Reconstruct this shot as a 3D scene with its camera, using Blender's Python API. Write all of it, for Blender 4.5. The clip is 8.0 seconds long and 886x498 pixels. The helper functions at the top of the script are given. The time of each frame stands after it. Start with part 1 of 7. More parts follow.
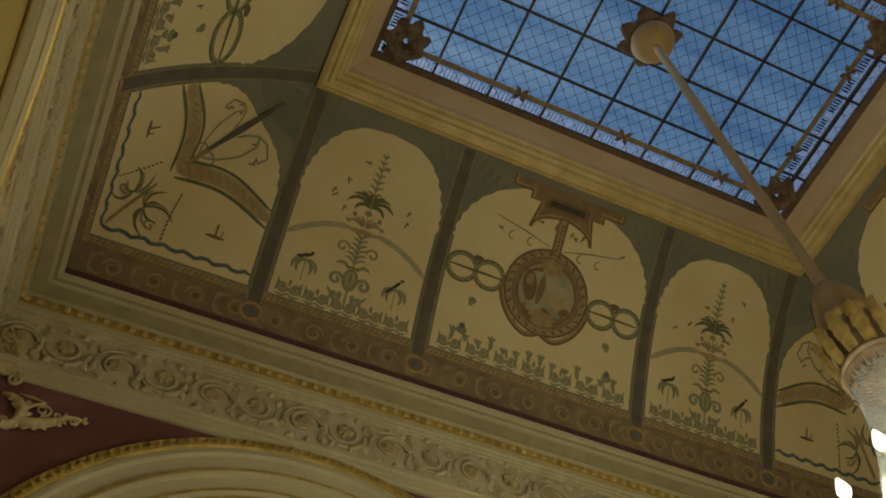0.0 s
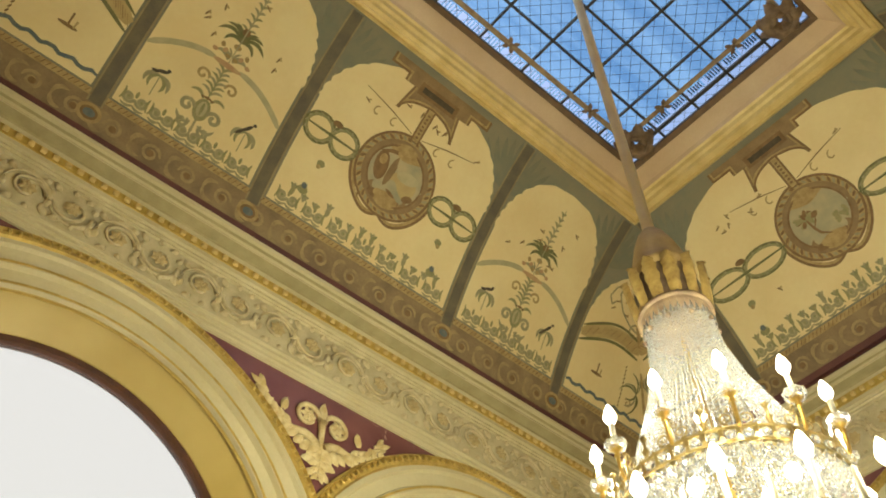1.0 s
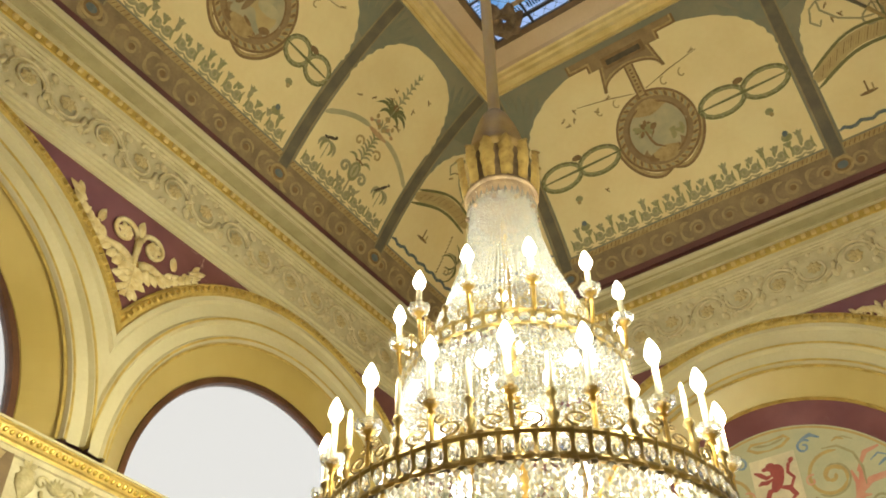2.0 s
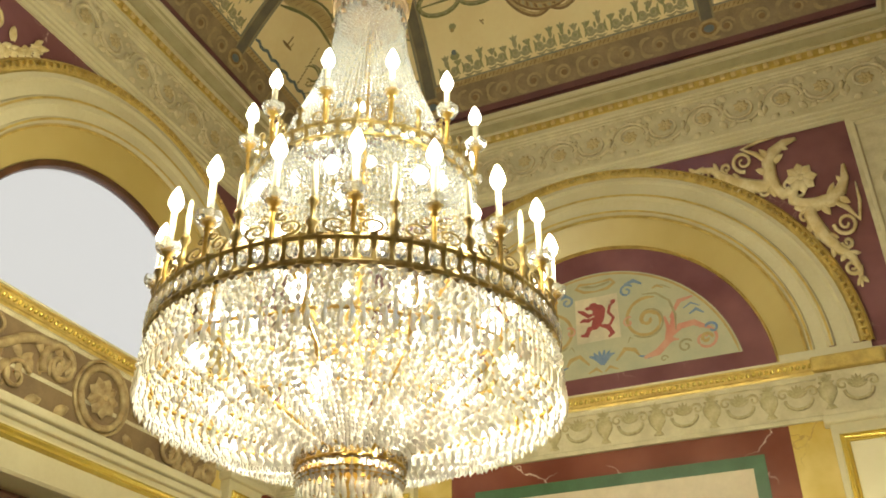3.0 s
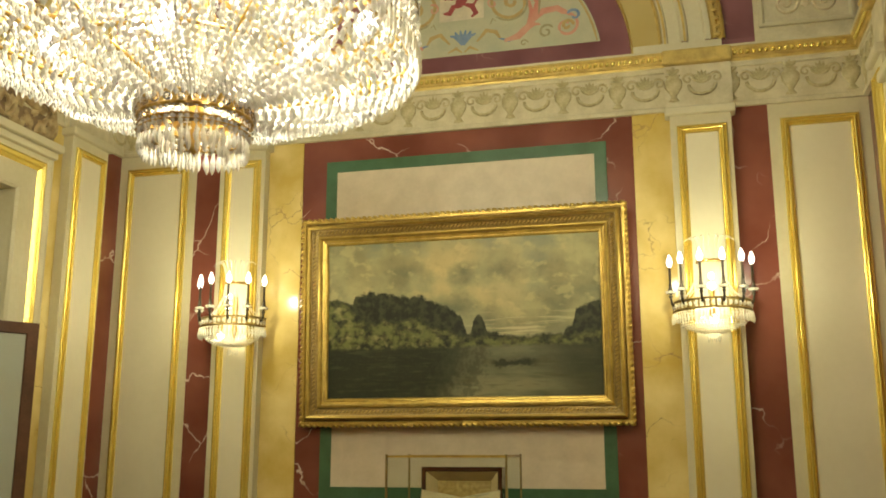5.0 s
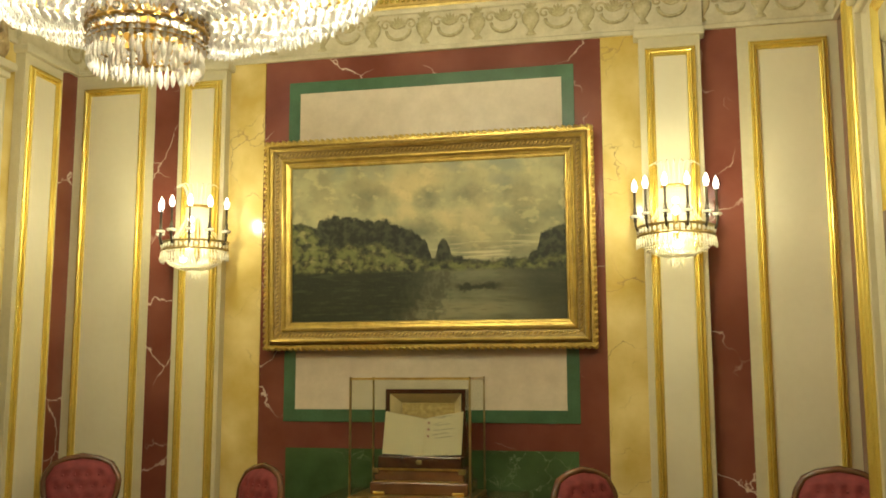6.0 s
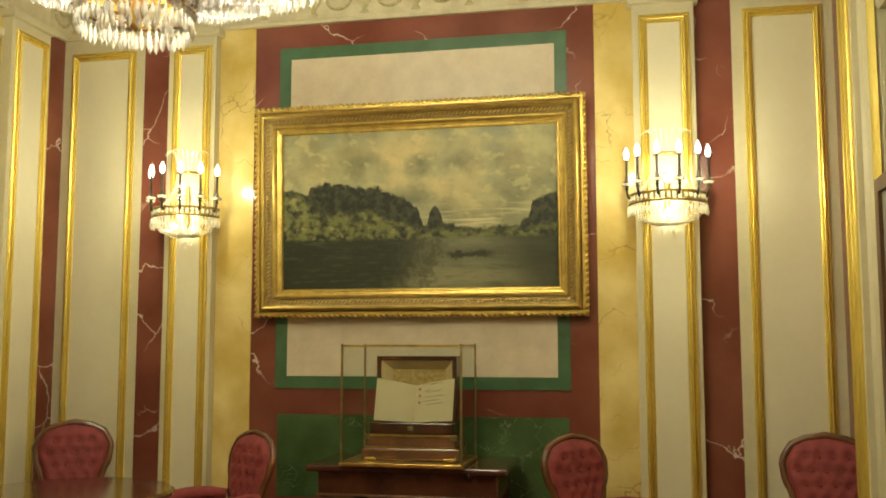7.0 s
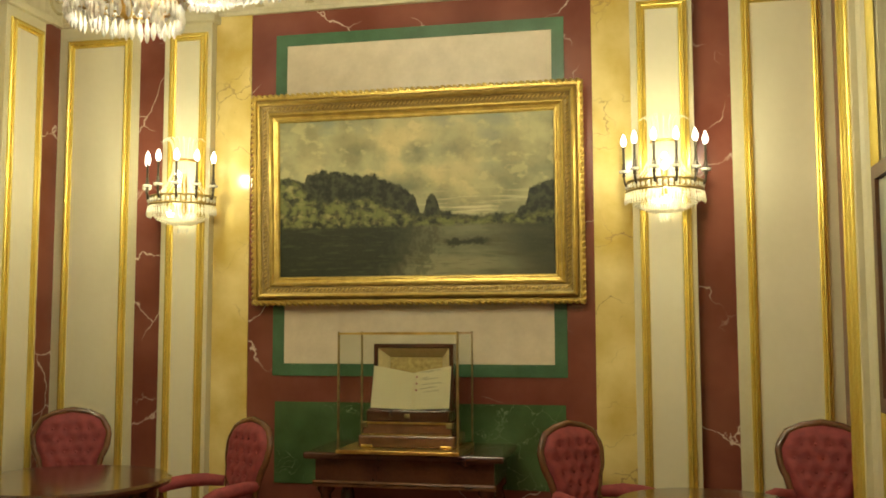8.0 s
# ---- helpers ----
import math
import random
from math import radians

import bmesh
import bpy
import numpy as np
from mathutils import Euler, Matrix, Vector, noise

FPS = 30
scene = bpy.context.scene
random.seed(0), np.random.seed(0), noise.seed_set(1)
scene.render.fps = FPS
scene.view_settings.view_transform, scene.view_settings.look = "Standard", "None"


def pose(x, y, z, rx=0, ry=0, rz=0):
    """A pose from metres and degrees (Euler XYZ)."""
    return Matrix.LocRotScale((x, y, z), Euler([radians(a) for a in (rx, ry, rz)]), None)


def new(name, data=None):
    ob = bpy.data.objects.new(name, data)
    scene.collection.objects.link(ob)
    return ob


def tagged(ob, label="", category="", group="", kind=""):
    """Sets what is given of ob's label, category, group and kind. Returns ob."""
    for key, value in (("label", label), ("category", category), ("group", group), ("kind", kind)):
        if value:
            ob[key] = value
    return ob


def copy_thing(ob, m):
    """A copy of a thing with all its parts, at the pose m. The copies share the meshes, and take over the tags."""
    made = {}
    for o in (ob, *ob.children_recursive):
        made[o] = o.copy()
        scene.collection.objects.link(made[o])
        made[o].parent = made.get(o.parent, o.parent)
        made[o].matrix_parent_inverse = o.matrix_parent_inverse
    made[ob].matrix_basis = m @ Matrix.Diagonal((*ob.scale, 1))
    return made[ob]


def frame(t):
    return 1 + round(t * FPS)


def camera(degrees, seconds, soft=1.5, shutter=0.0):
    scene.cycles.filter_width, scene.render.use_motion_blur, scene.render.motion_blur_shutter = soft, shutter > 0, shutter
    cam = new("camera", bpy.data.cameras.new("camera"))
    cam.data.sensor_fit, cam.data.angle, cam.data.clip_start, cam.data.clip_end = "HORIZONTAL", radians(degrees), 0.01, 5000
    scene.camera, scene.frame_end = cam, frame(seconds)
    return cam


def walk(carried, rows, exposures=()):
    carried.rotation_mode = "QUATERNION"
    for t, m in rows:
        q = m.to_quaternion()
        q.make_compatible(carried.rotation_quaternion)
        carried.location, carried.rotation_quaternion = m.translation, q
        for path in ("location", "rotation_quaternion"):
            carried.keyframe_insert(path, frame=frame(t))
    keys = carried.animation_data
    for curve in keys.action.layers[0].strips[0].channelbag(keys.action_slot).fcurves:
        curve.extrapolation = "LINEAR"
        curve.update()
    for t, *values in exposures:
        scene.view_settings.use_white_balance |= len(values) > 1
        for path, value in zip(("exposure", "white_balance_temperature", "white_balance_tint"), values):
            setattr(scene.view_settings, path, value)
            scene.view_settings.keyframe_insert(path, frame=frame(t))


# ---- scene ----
cam = camera(50.53, 8.0, soft=1.8)
PATH = [
    (0, -0.0581, -0.1864, 1.6777, 65.892, 58.568, 2.429),
    (0.5, -0.0557, -0.1632, 1.6958, 57.385, 54.802, 1.682),
    (1.0, -0.0932, -0.1054, 1.6709, 48.553, 50.972, 1.156),
    (1.2, -0.0777, -0.0896, 1.6783, 45.312, 49.145, 0.836),
    (2.3, -0.0365, -0.1100, 1.6342, 30.792, 39.042, 0.767),
    (2.5, -0.0391, -0.0973, 1.6317, 28.546, 36.976, 0.570),
    (3.0, -0.0349, -0.0674, 1.6041, 23.373, 31.158, 0.401),
    (3.5, -0.0150, -0.0481, 1.5717, 20.018, 26.145, 0.212),
    (4.0, -0.0209, -0.0128, 1.5553, 17.757, 21.092, 0.078),
    (4.5, -0.0202, -0.0040, 1.5476, 16.055, 16.178, -0.003),
    (5.0, -0.0318, -0.0027, 1.5466, 14.175, 12.081, 0.020),
    (5.2, -0.0157, 0.0283, 1.5363, 13.685, 10.885, 0.075),
    (6.5, -0.0297, 0.0443, 1.5280, 11.716, 6.499, 0.047),
    (7.0, -0.0280, 0.0458, 1.5255, 11.631, 5.722, 0.045),
    (7.5, -0.0238, 0.0512, 1.5273, 11.581, 5.241, 0.098),
    (8.0, -0.0072, 0.0570, 1.5373, 11.661, 4.853, 0.120),
]
EXPOSURES = [(0.0, -1.5), (0.3, -0.93), (0.5, -0.55), (0.8, -0.17), (1.0, 0.06), (1.3, 0.06), (2.5, -0.04), (3.5, -0.24), (4.2, -0.30), (4.8, -0.29), (5.5, -0.15), (6.5, -0.01), (8.0, -0.01)]
walk(cam, [(t, pose(x, y, z, 90 + p, r, w)) for t, x, y, z, w, p, r in PATH], EXPOSURES)

# the room: inner faces of the walls, in metres
XL, XR, YF, YN = -4.051, 1.188, 6.0, -1.096
XC, YC = (XL + XR) / 2, (YF + YN) / 2
SPRING = 4.17          # springing of the arches

# ---- world and daylight ----
world = bpy.data.worlds.new("evening_sky")
scene.world = world
world.use_nodes = True
wn = world.node_tree.nodes
sky = wn.new("ShaderNodeTexSky")
sky.sky_type, sky.sun_disc = "NISHITA", False
sky.dust_density = 2.5
sky.sun_elevation, sky.sun_rotation = radians(38), radians(250)
world.node_tree.links.new(sky.outputs[0], wn["Background"].inputs[0])
wn["Background"].inputs[1].default_value = 0.32


def lamp(name, at, watts, colour, size):
    data = bpy.data.lights.new(name, "POINT")
    data.energy, data.color, data.shadow_soft_size = watts, colour, size
    ob = new(name, data)
    ob.location = at
    return ob


WARM = (1.0, 0.945, 0.605)
COOLER = (1.0, 0.95, 0.69)
for k in range(9):     # the burning candle bulbs of the chandelier's wide ring
    a = radians(17 + 40 * k)
    lamp("bulb_light", (XC + 0.75 * math.cos(a), YC + 0.75 * math.sin(a), 3.30), 17, WARM, 0.04)
for k in range(4):     # those of the small upper ring
    a = radians(40 + 90 * k)
    lamp("bulb_light", (XC + 0.55 * math.cos(a), YC + 0.55 * math.sin(a), 3.95), 31, WARM, 0.04)
for k in range(5):     # bulbs inside the crystal bowl
    a = radians(20 + 72 * k)
    lamp("bulb_light", (XC + 0.36 * math.cos(a), YC + 0.36 * math.sin(a), 2.86), 27, COOLER, 0.03)
lamp("bulb_light", (XC, YC, 3.35), 17, COOLER, 0.03)
lamp("bulb_light", (XC, YC, 3.95), 3, COOLER, 0.03)
for x in (-3.005, 0.172): # the two wall sconces
    for dx in (-0.2, 0.2):
        lamp("bulb_light", (x + dx, 5.52, 2.62), 8, WARM, 0.03)
    lamp("bulb_light", (x, 5.78, 2.335), 2.5, WARM, 0.02)

# ---- materials ----


def nodes_of(name):
    m = bpy.data.materials.new(name)
    m.use_nodes = True
    t = m.node_tree
    return m, t.nodes, t.links, t.nodes["Principled BSDF"]


def mat(name, colour, rough=0.5, metal=0.0, second=None, scale=6.0, grain=60.0, bump=0.15, mix=0.5, coat=0.0, island=0.0):
    """A surface of two tones: broad stains and fine grain, with relief from both."""
    m, n, l, b = nodes_of(name)
    second = second or tuple(c * 0.72 for c in colour)
    co = n.new("ShaderNodeTexCoord")
    big, fine = n.new("ShaderNodeTexNoise"), n.new("ShaderNodeTexNoise")
    big.inputs["Scale"].default_value, big.inputs["Detail"].default_value = scale, 5
    fine.inputs["Scale"].default_value, fine.inputs["Detail"].default_value = grain, 3
    ramp = n.new("ShaderNodeValToRGB")
    ramp.color_ramp.elements[0].position, ramp.color_ramp.elements[1].position = 0.5 - mix * 0.35, 0.5 + mix * 0.35
    ramp.color_ramp.elements[0].color, ramp.color_ramp.elements[1].color = (*second, 1), (*colour, 1)
    add = n.new("ShaderNodeMath")
    add.operation, add.inputs[1].default_value = "MULTIPLY_ADD", 0.3
    l.new(co.outputs["Object"], big.inputs["Vector"])
    l.new(co.outputs["Object"], fine.inputs["Vector"])
    l.new(fine.outputs["Fac"], add.inputs[0])
    l.new(big.outputs["Fac"], add.inputs[2])
    sub = n.new("ShaderNodeMath")
    sub.operation, sub.inputs[1].default_value = "SUBTRACT", 0.15
    l.new(add.outputs[0], sub.inputs[0])
    l.new(sub.outputs[0], ramp.inputs[0])
    l.new(ramp.outputs[0], b.inputs["Base Color"])
    bp = n.new("ShaderNodeBump")
    bp.inputs["Strength"].default_value, bp.inputs["Distance"].default_value = bump, 0.01
    l.new(add.outputs[0], bp.inputs["Height"])
    l.new(bp.outputs[0], b.inputs["Normal"])
    b.inputs["Roughness"].default_value, b.inputs["Metallic"].default_value = rough, metal
    b.inputs["Coat Weight"].default_value, b.inputs["Coat Roughness"].default_value = coat, 0.15
    return m


def marble(name, colour, cloud, vein, rough=0.22, scale=2.2, amount=0.5, width=0.03):
    """Polished stone: clouded ground with thin branching veins."""
    m, n, l, b = nodes_of(name)
    co = n.new("ShaderNodeTexCoord")
    info = n.new("ShaderNodeObjectInfo")
    shift = n.new("ShaderNodeVectorMath")
    shift.operation = "MULTIPLY_ADD"
    shift.inputs[1].default_value = (9, 7, 5)
    l.new(info.outputs["Random"], shift.inputs[0])
    l.new(co.outputs["Object"], shift.inputs[2])
    warp = n.new("ShaderNodeTexNoise")
    warp.inputs["Scale"].default_value, warp.inputs["Detail"].default_value = scale * 0.9, 6
    l.new(shift.outputs[0], warp.inputs["Vector"])
    bent = n.new("ShaderNodeVectorMath")
    bent.operation, bent.inputs[1].default_value = "MULTIPLY_ADD", (0.7, 0.7, 0.7)
    l.new(warp.outputs["Color"], bent.inputs[0])
    l.new(shift.outputs[0], bent.inputs[2])
    cells = n.new("ShaderNodeTexVoronoi")
    cells.feature = "DISTANCE_TO_EDGE"
    cells.inputs["Scale"].default_value = scale
    l.new(bent.outputs[0], cells.inputs["Vector"])
    edge = n.new("ShaderNodeMapRange")
    edge.inputs[1].default_value, edge.inputs[2].default_value = 0.0, width
    edge.inputs[3].default_value, edge.inputs[4].default_value = 1.0, 0.0
    l.new(cells.outputs["Distance"], edge.inputs[0])
    gate = n.new("ShaderNodeTexNoise")
    gate.inputs["Scale"].default_value = scale * 0.8
    l.new(shift.outputs[0], gate.inputs["Vector"])
    open_ = n.new("ShaderNodeMapRange")
    open_.inputs[1].default_value, open_.inputs[2].default_value = 1.0 - amount, 1.12 - amount
    l.new(gate.outputs["Fac"], open_.inputs[0])
    mul = n.new("ShaderNodeMath")
    mul.operation = "MULTIPLY"
    l.new(edge.outputs[0], mul.inputs[0])
    l.new(open_.outputs[0], mul.inputs[1])
    ground = n.new("ShaderNodeMix")
    ground.data_type = "RGBA"
    ground.inputs[6].default_value, ground.inputs[7].default_value = (*colour, 1), (*cloud, 1)
    clouded = n.new("ShaderNodeMapRange")
    clouded.inputs[1].default_value, clouded.inputs[2].default_value = 0.36, 0.66
    l.new(warp.outputs["Fac"], clouded.inputs[0])
    l.new(clouded.outputs[0], ground.inputs[0])
    top = n.new("ShaderNodeMix")
    top.data_type = "RGBA"
    top.inputs[7].default_value = (*vein, 1)
    l.new(mul.outputs[0], top.inputs[0])
    l.new(ground.outputs[2], top.inputs[6])
    l.new(top.outputs[2], b.inputs["Base Color"])
    b.inputs["Roughness"].default_value = rough
    return m


CREAM = mat("cream_plaster", (0.61, 0.555, 0.375), 0.55, second=(0.54, 0.48, 0.305), scale=2.5, grain=40, bump=0.08)
STONE = mat("carved_grey_cream_plaster", (0.64, 0.575, 0.39), 0.7, second=(0.50, 0.44, 0.28), scale=9, grain=60, bump=0.25)
SILK = mat("pale_cream_panel", (0.72, 0.66, 0.48), 0.42, second=(0.67, 0.61, 0.43), scale=1.5, grain=25, bump=0.04)
INSET = mat("beige_stone_panel", (0.66, 0.55, 0.40), 0.4, second=(0.57, 0.47, 0.33), scale=7, grain=45, bump=0.04)
GILT = mat("gilded_moulding", (0.92, 0.74, 0.19), 0.26, 0.70, second=(0.82, 0.63, 0.14), scale=5, grain=40, bump=0.06)
OLDGILT = mat("old_gilt_plaster", (0.66, 0.49, 0.15), 0.45, 0.4, second=(0.44, 0.31, 0.09), scale=12, grain=80, bump=0.4)
YELLOW = marble("yellow_marble", (0.55, 0.385, 0.09), (0.78, 0.62, 0.26), (0.32, 0.21, 0.09), 0.18, 3.0, 0.53, 0.016)
OCHRE = marble("ochre_stucco_marble", (0.43, 0.32, 0.10), (0.51, 0.395, 0.15), (0.40, 0.28, 0.12), 0.35, 1.5, 0.3, 0.02)
RED = marble("red_marble", (0.16, 0.042, 0.028), (0.235, 0.075, 0.05), (0.72, 0.56, 0.45), 0.2, 2.1, 0.55, 0.013)
PURPLE = marble("plum_red_marble", (0.15, 0.05, 0.06), (0.23, 0.095, 0.105), (0.5, 0.36, 0.32), 0.3, 2.6, 0.4, 0.012)
GREEN = marble("green_marble", (0.046, 0.082, 0.030), (0.075, 0.135, 0.052), (0.24, 0.30, 0.17), 0.2, 5.0, 0.52, 0.016)
GREENEDGE = mat("plain_green_marble", (0.070, 0.148, 0.076), 0.25, second=(0.052, 0.112, 0.055), scale=5)
WOOD = mat("dark_mahogany", (0.085, 0.03, 0.014), 0.12, second=(0.04, 0.014, 0.008), scale=5, grain=90, bump=0.08, coat=0.5)
BROWN = mat("brown_window_wood", (0.13, 0.055, 0.03), 0.35, second=(0.07, 0.03, 0.015), scale=6, grain=80)
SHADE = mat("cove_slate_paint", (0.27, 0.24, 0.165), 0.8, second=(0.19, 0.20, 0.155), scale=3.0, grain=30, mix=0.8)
RIBPAINT = mat("cove_rib_paint", (0.17, 0.145, 0.10), 0.8, second=(0.12, 0.105, 0.085), scale=8)
PALEGILT = mat("pale_gilded_plaster", (0.74, 0.59, 0.28), 0.5, 0.15, second=(0.60, 0.45, 0.18), scale=6)
WARMPLASTER = mat("warm_pinkish_plaster", (0.70, 0.55, 0.38), 0.6, second=(0.62, 0.46, 0.30), scale=3)
RIBEDGE = mat("cove_rib_edge_paint", (0.32, 0.26, 0.15), 0.8, scale=8)
PANEL = mat("cove_cream_paint", (0.80, 0.68, 0.40), 0.8, second=(0.75, 0.61, 0.34), scale=2.2, grain=24, bump=0.05)
BORDER = mat("cove_brown_border_paint", (0.30, 0.225, 0.125), 0.8, second=(0.20, 0.14, 0.085), scale=6)
BORDERSCROLL = mat("faded_scroll_paint", (0.40, 0.30, 0.15), 0.8, second=(0.27, 0.20, 0.11), scale=14)
TEALPAINT = mat("faded_teal_paint", (0.19, 0.20, 0.155), 0.8, second=(0.225, 0.22, 0.16), scale=12)
OLIVEDARK = mat("dark_olive_paint", (0.135, 0.14, 0.06), 0.8, second=(0.20, 0.185, 0.09), scale=20)
TERRACOTTA = mat("faded_terracotta_paint", (0.44, 0.25, 0.14), 0.8, second=(0.52, 0.36, 0.20), scale=14)
GARLAND = mat("faded_garland_paint", (0.48, 0.42, 0.26), 0.8, second=(0.40, 0.36, 0.22), scale=14)
OLIVESHADE = mat("shaded_olive_plaster", (0.42, 0.37, 0.22), 0.7, second=(0.34, 0.30, 0.17), scale=8)
BROWNPAINT = mat("brown_paint", (0.25, 0.155, 0.075), 0.8, second=(0.18, 0.11, 0.055), scale=18)
TANPAINT = mat("tan_paint", (0.46, 0.34, 0.16), 0.8, second=(0.32, 0.22, 0.10), scale=22)
GREYPAINT = mat("sage_grey_paint", (0.37, 0.33, 0.20), 0.8, second=(0.29, 0.26, 0.155), scale=20)
GREENPAINT = mat("olive_green_paint", (0.24, 0.24, 0.12), 0.8, second=(0.33, 0.29, 0.15), scale=22)
BLUEPAINT = mat("slate_blue_paint", (0.10, 0.13, 0.15), 0.8, second=(0.16, 0.18, 0.18), scale=20)
DARKPAINT = mat("dark_bird_paint", (0.10, 0.08, 0.055), 0.8, second=(0.06, 0.05, 0.04), scale=20)
PLUM = mat("plum_paint", (0.15, 0.055, 0.055), 0.7, second=(0.10, 0.035, 0.04), scale=4)


# ---- building helpers ----


def part(name, bm, material, parent=None, label="", smooth=False):
    me = bpy.data.meshes.new(name)
    if smooth:
        for f in bm.faces:
            f.smooth = True
    bm.to_mesh(me)
    bm.free()
    me.materials.append(material)
    ob = new(name, me)
    if parent:
        ob.parent = parent
    if label:
        ob["label"] = label
    return ob


def empty(name, matrix=None):
    ob = new(name)
    if matrix is not None:
        ob.matrix_world = matrix
    return ob


def box(bm, x0, x1, y0, y1, z0, z1, bevel=0.0):
    r = bmesh.ops.create_cube(bm, size=1)
    vs = r["verts"]
    for v in vs:
        v.co = Vector((x0 + (v.co.x + 0.5) * (x1 - x0), y0 + (v.co.y + 0.5) * (y1 - y0), z0 + (v.co.z + 0.5) * (z1 - z0)))
    if bevel:
        es = list({e for v in vs for e in v.link_edges})
        bmesh.ops.bevel(bm, geom=es, offset=bevel, segments=2, affect="EDGES", profile=0.5)
    return bm


def grid(bm, rows, closed=False, cap=False):
    """Faces between rows of points; closed joins each row's ends."""
    vs = [[bm.verts.new(p) for p in row] for row in rows]
    for a, b in zip(vs, vs[1:]):
        m = len(a)
        for i in range(m if closed else m - 1):
            j = (i + 1) % m
            bm.faces.new((a[i], a[j], b[j], b[i]))
    if cap:
        for row in (vs[0], vs[-1]):
            bm.faces.new(row)
    return bm


def lathe(bm, profile, n=24, at=(0, 0, 0), a0=0.0, a1=2 * math.pi):
    full = abs(a1 - a0 - 2 * math.pi) < 1e-6
    steps = n if full else n + 1
    rows = []
    for r, z in profile:
        rows.append([(at[0] + max(r, 1e-4) * math.cos(a0 + (a1 - a0) * i / n), at[1] + max(r, 1e-4) * math.sin(a0 + (a1 - a0) * i / n), at[2] + z)
                     for i in range(steps)])
    return grid(bm, rows, closed=full)


def tube(bm, pts, radius, n=6, taper=None):
    """A round bar along points; taper scales the radius from point to point."""
    pts = [Vector(p) for p in pts]
    rows = []
    side = None
    for i, p in enumerate(pts):
        d = (pts[min(i + 1, len(pts) - 1)] - pts[max(i - 1, 0)]).normalized()
        if side is None:
            side = d.orthogonal().normalized()
        side = (side - d * side.dot(d)).normalized()
        up = d.cross(side)
        r = radius * (taper[i] if taper else 1.0)
        rows.append([p + (side * math.cos(2 * math.pi * k / n) + up * math.sin(2 * math.pi * k / n)) * r for k in range(n)])
    return grid(bm, rows, closed=True, cap=True)


def rect_frame(bm, u0, u1, z0, z1, profile):
    """A mitred frame on a wall's face: profile of (inset from the outer edge, height off the wall)."""
    rows = []
    for d, h in profile:
        rows.append([(u0 + d, -h, z0 + d), (u1 - d, -h, z0 + d), (u1 - d, -h, z1 - d), (u0 + d, -h, z1 - d)])
    return grid(bm, rows, closed=True)


def room_sweep(bm, profile):
    """A moulding round the whole room: profile of (distance off the wall, height)."""
    rows = [[(XL + n, YN + n, z), (XR - n, YN + n, z), (XR - n, YF - n, z), (XL + n, YF - n, z)] for n, z in profile]
    return grid(bm, rows, closed=True)


def structure(ob, label, category):
    return tagged(ob, label, category, kind="structure")


# each wall's own frame: x along it from its middle, y into it, z up
WALLS = {
    "far": (pose(XC, YF, 0, 0, 0, 0), (XR - XL) / 2),
    "west": (pose(XL, YC, 0, 0, 0, 90), (YF - YN) / 2),
    "near": (pose(XC, YN, 0, 0, 0, 180), (XR - XL) / 2),
    "east": (pose(XR, YC, 0, 0, 0, -90), (YF - YN) / 2),
}

# ---- floor and outer shell ----
floor = part("floor", box(bmesh.new(), XL - 0.3, XR + 0.3, YN - 0.3, YF + 0.3, -0.12, 0.0), mat("red_carpet", (0.20, 0.045, 0.035), 0.95, second=(0.13, 0.03, 0.025), scale=30, grain=200, bump=0.5))
structure(floor, "dark red woven carpet on the floor", "floor")

ARCHES = {"far": (0.0,), "near": (0.0,), "west": (-1.535, 1.535), "east": (-1.535, 1.535)}
R_OUT, R_IN = 1.78, 1.19


def arch_top(u, centres, r):
    """Height of the arches' outer edge above u, or the springing."""
    best = SPRING
    for c in centres:
        if abs(u - c) < r:
            best = max(best, SPRING + math.sqrt(r * r - (u - c) ** 2))
    return best


def arch_sweep(bm, profile, c, inner, n=48):
    """A moulding round one arch: profile of (radius, height off the wall). Arches that meet at the wall's middle are cut there."""
    rows = []
    for r, h in profile:
        a0, a1 = 0.0, math.pi
        if inner and r > abs(c):
            cut = math.acos(abs(c) / r)
            if c > 0:
                a1 = math.pi - cut
            else:
                a0 = cut
        rows.append([(c + r * math.cos(a0 + (a1 - a0) * i / n), -h, SPRING + r * math.sin(a0 + (a1 - a0) * i / n)) for i in range(n + 1)])
    return grid(bm, rows)


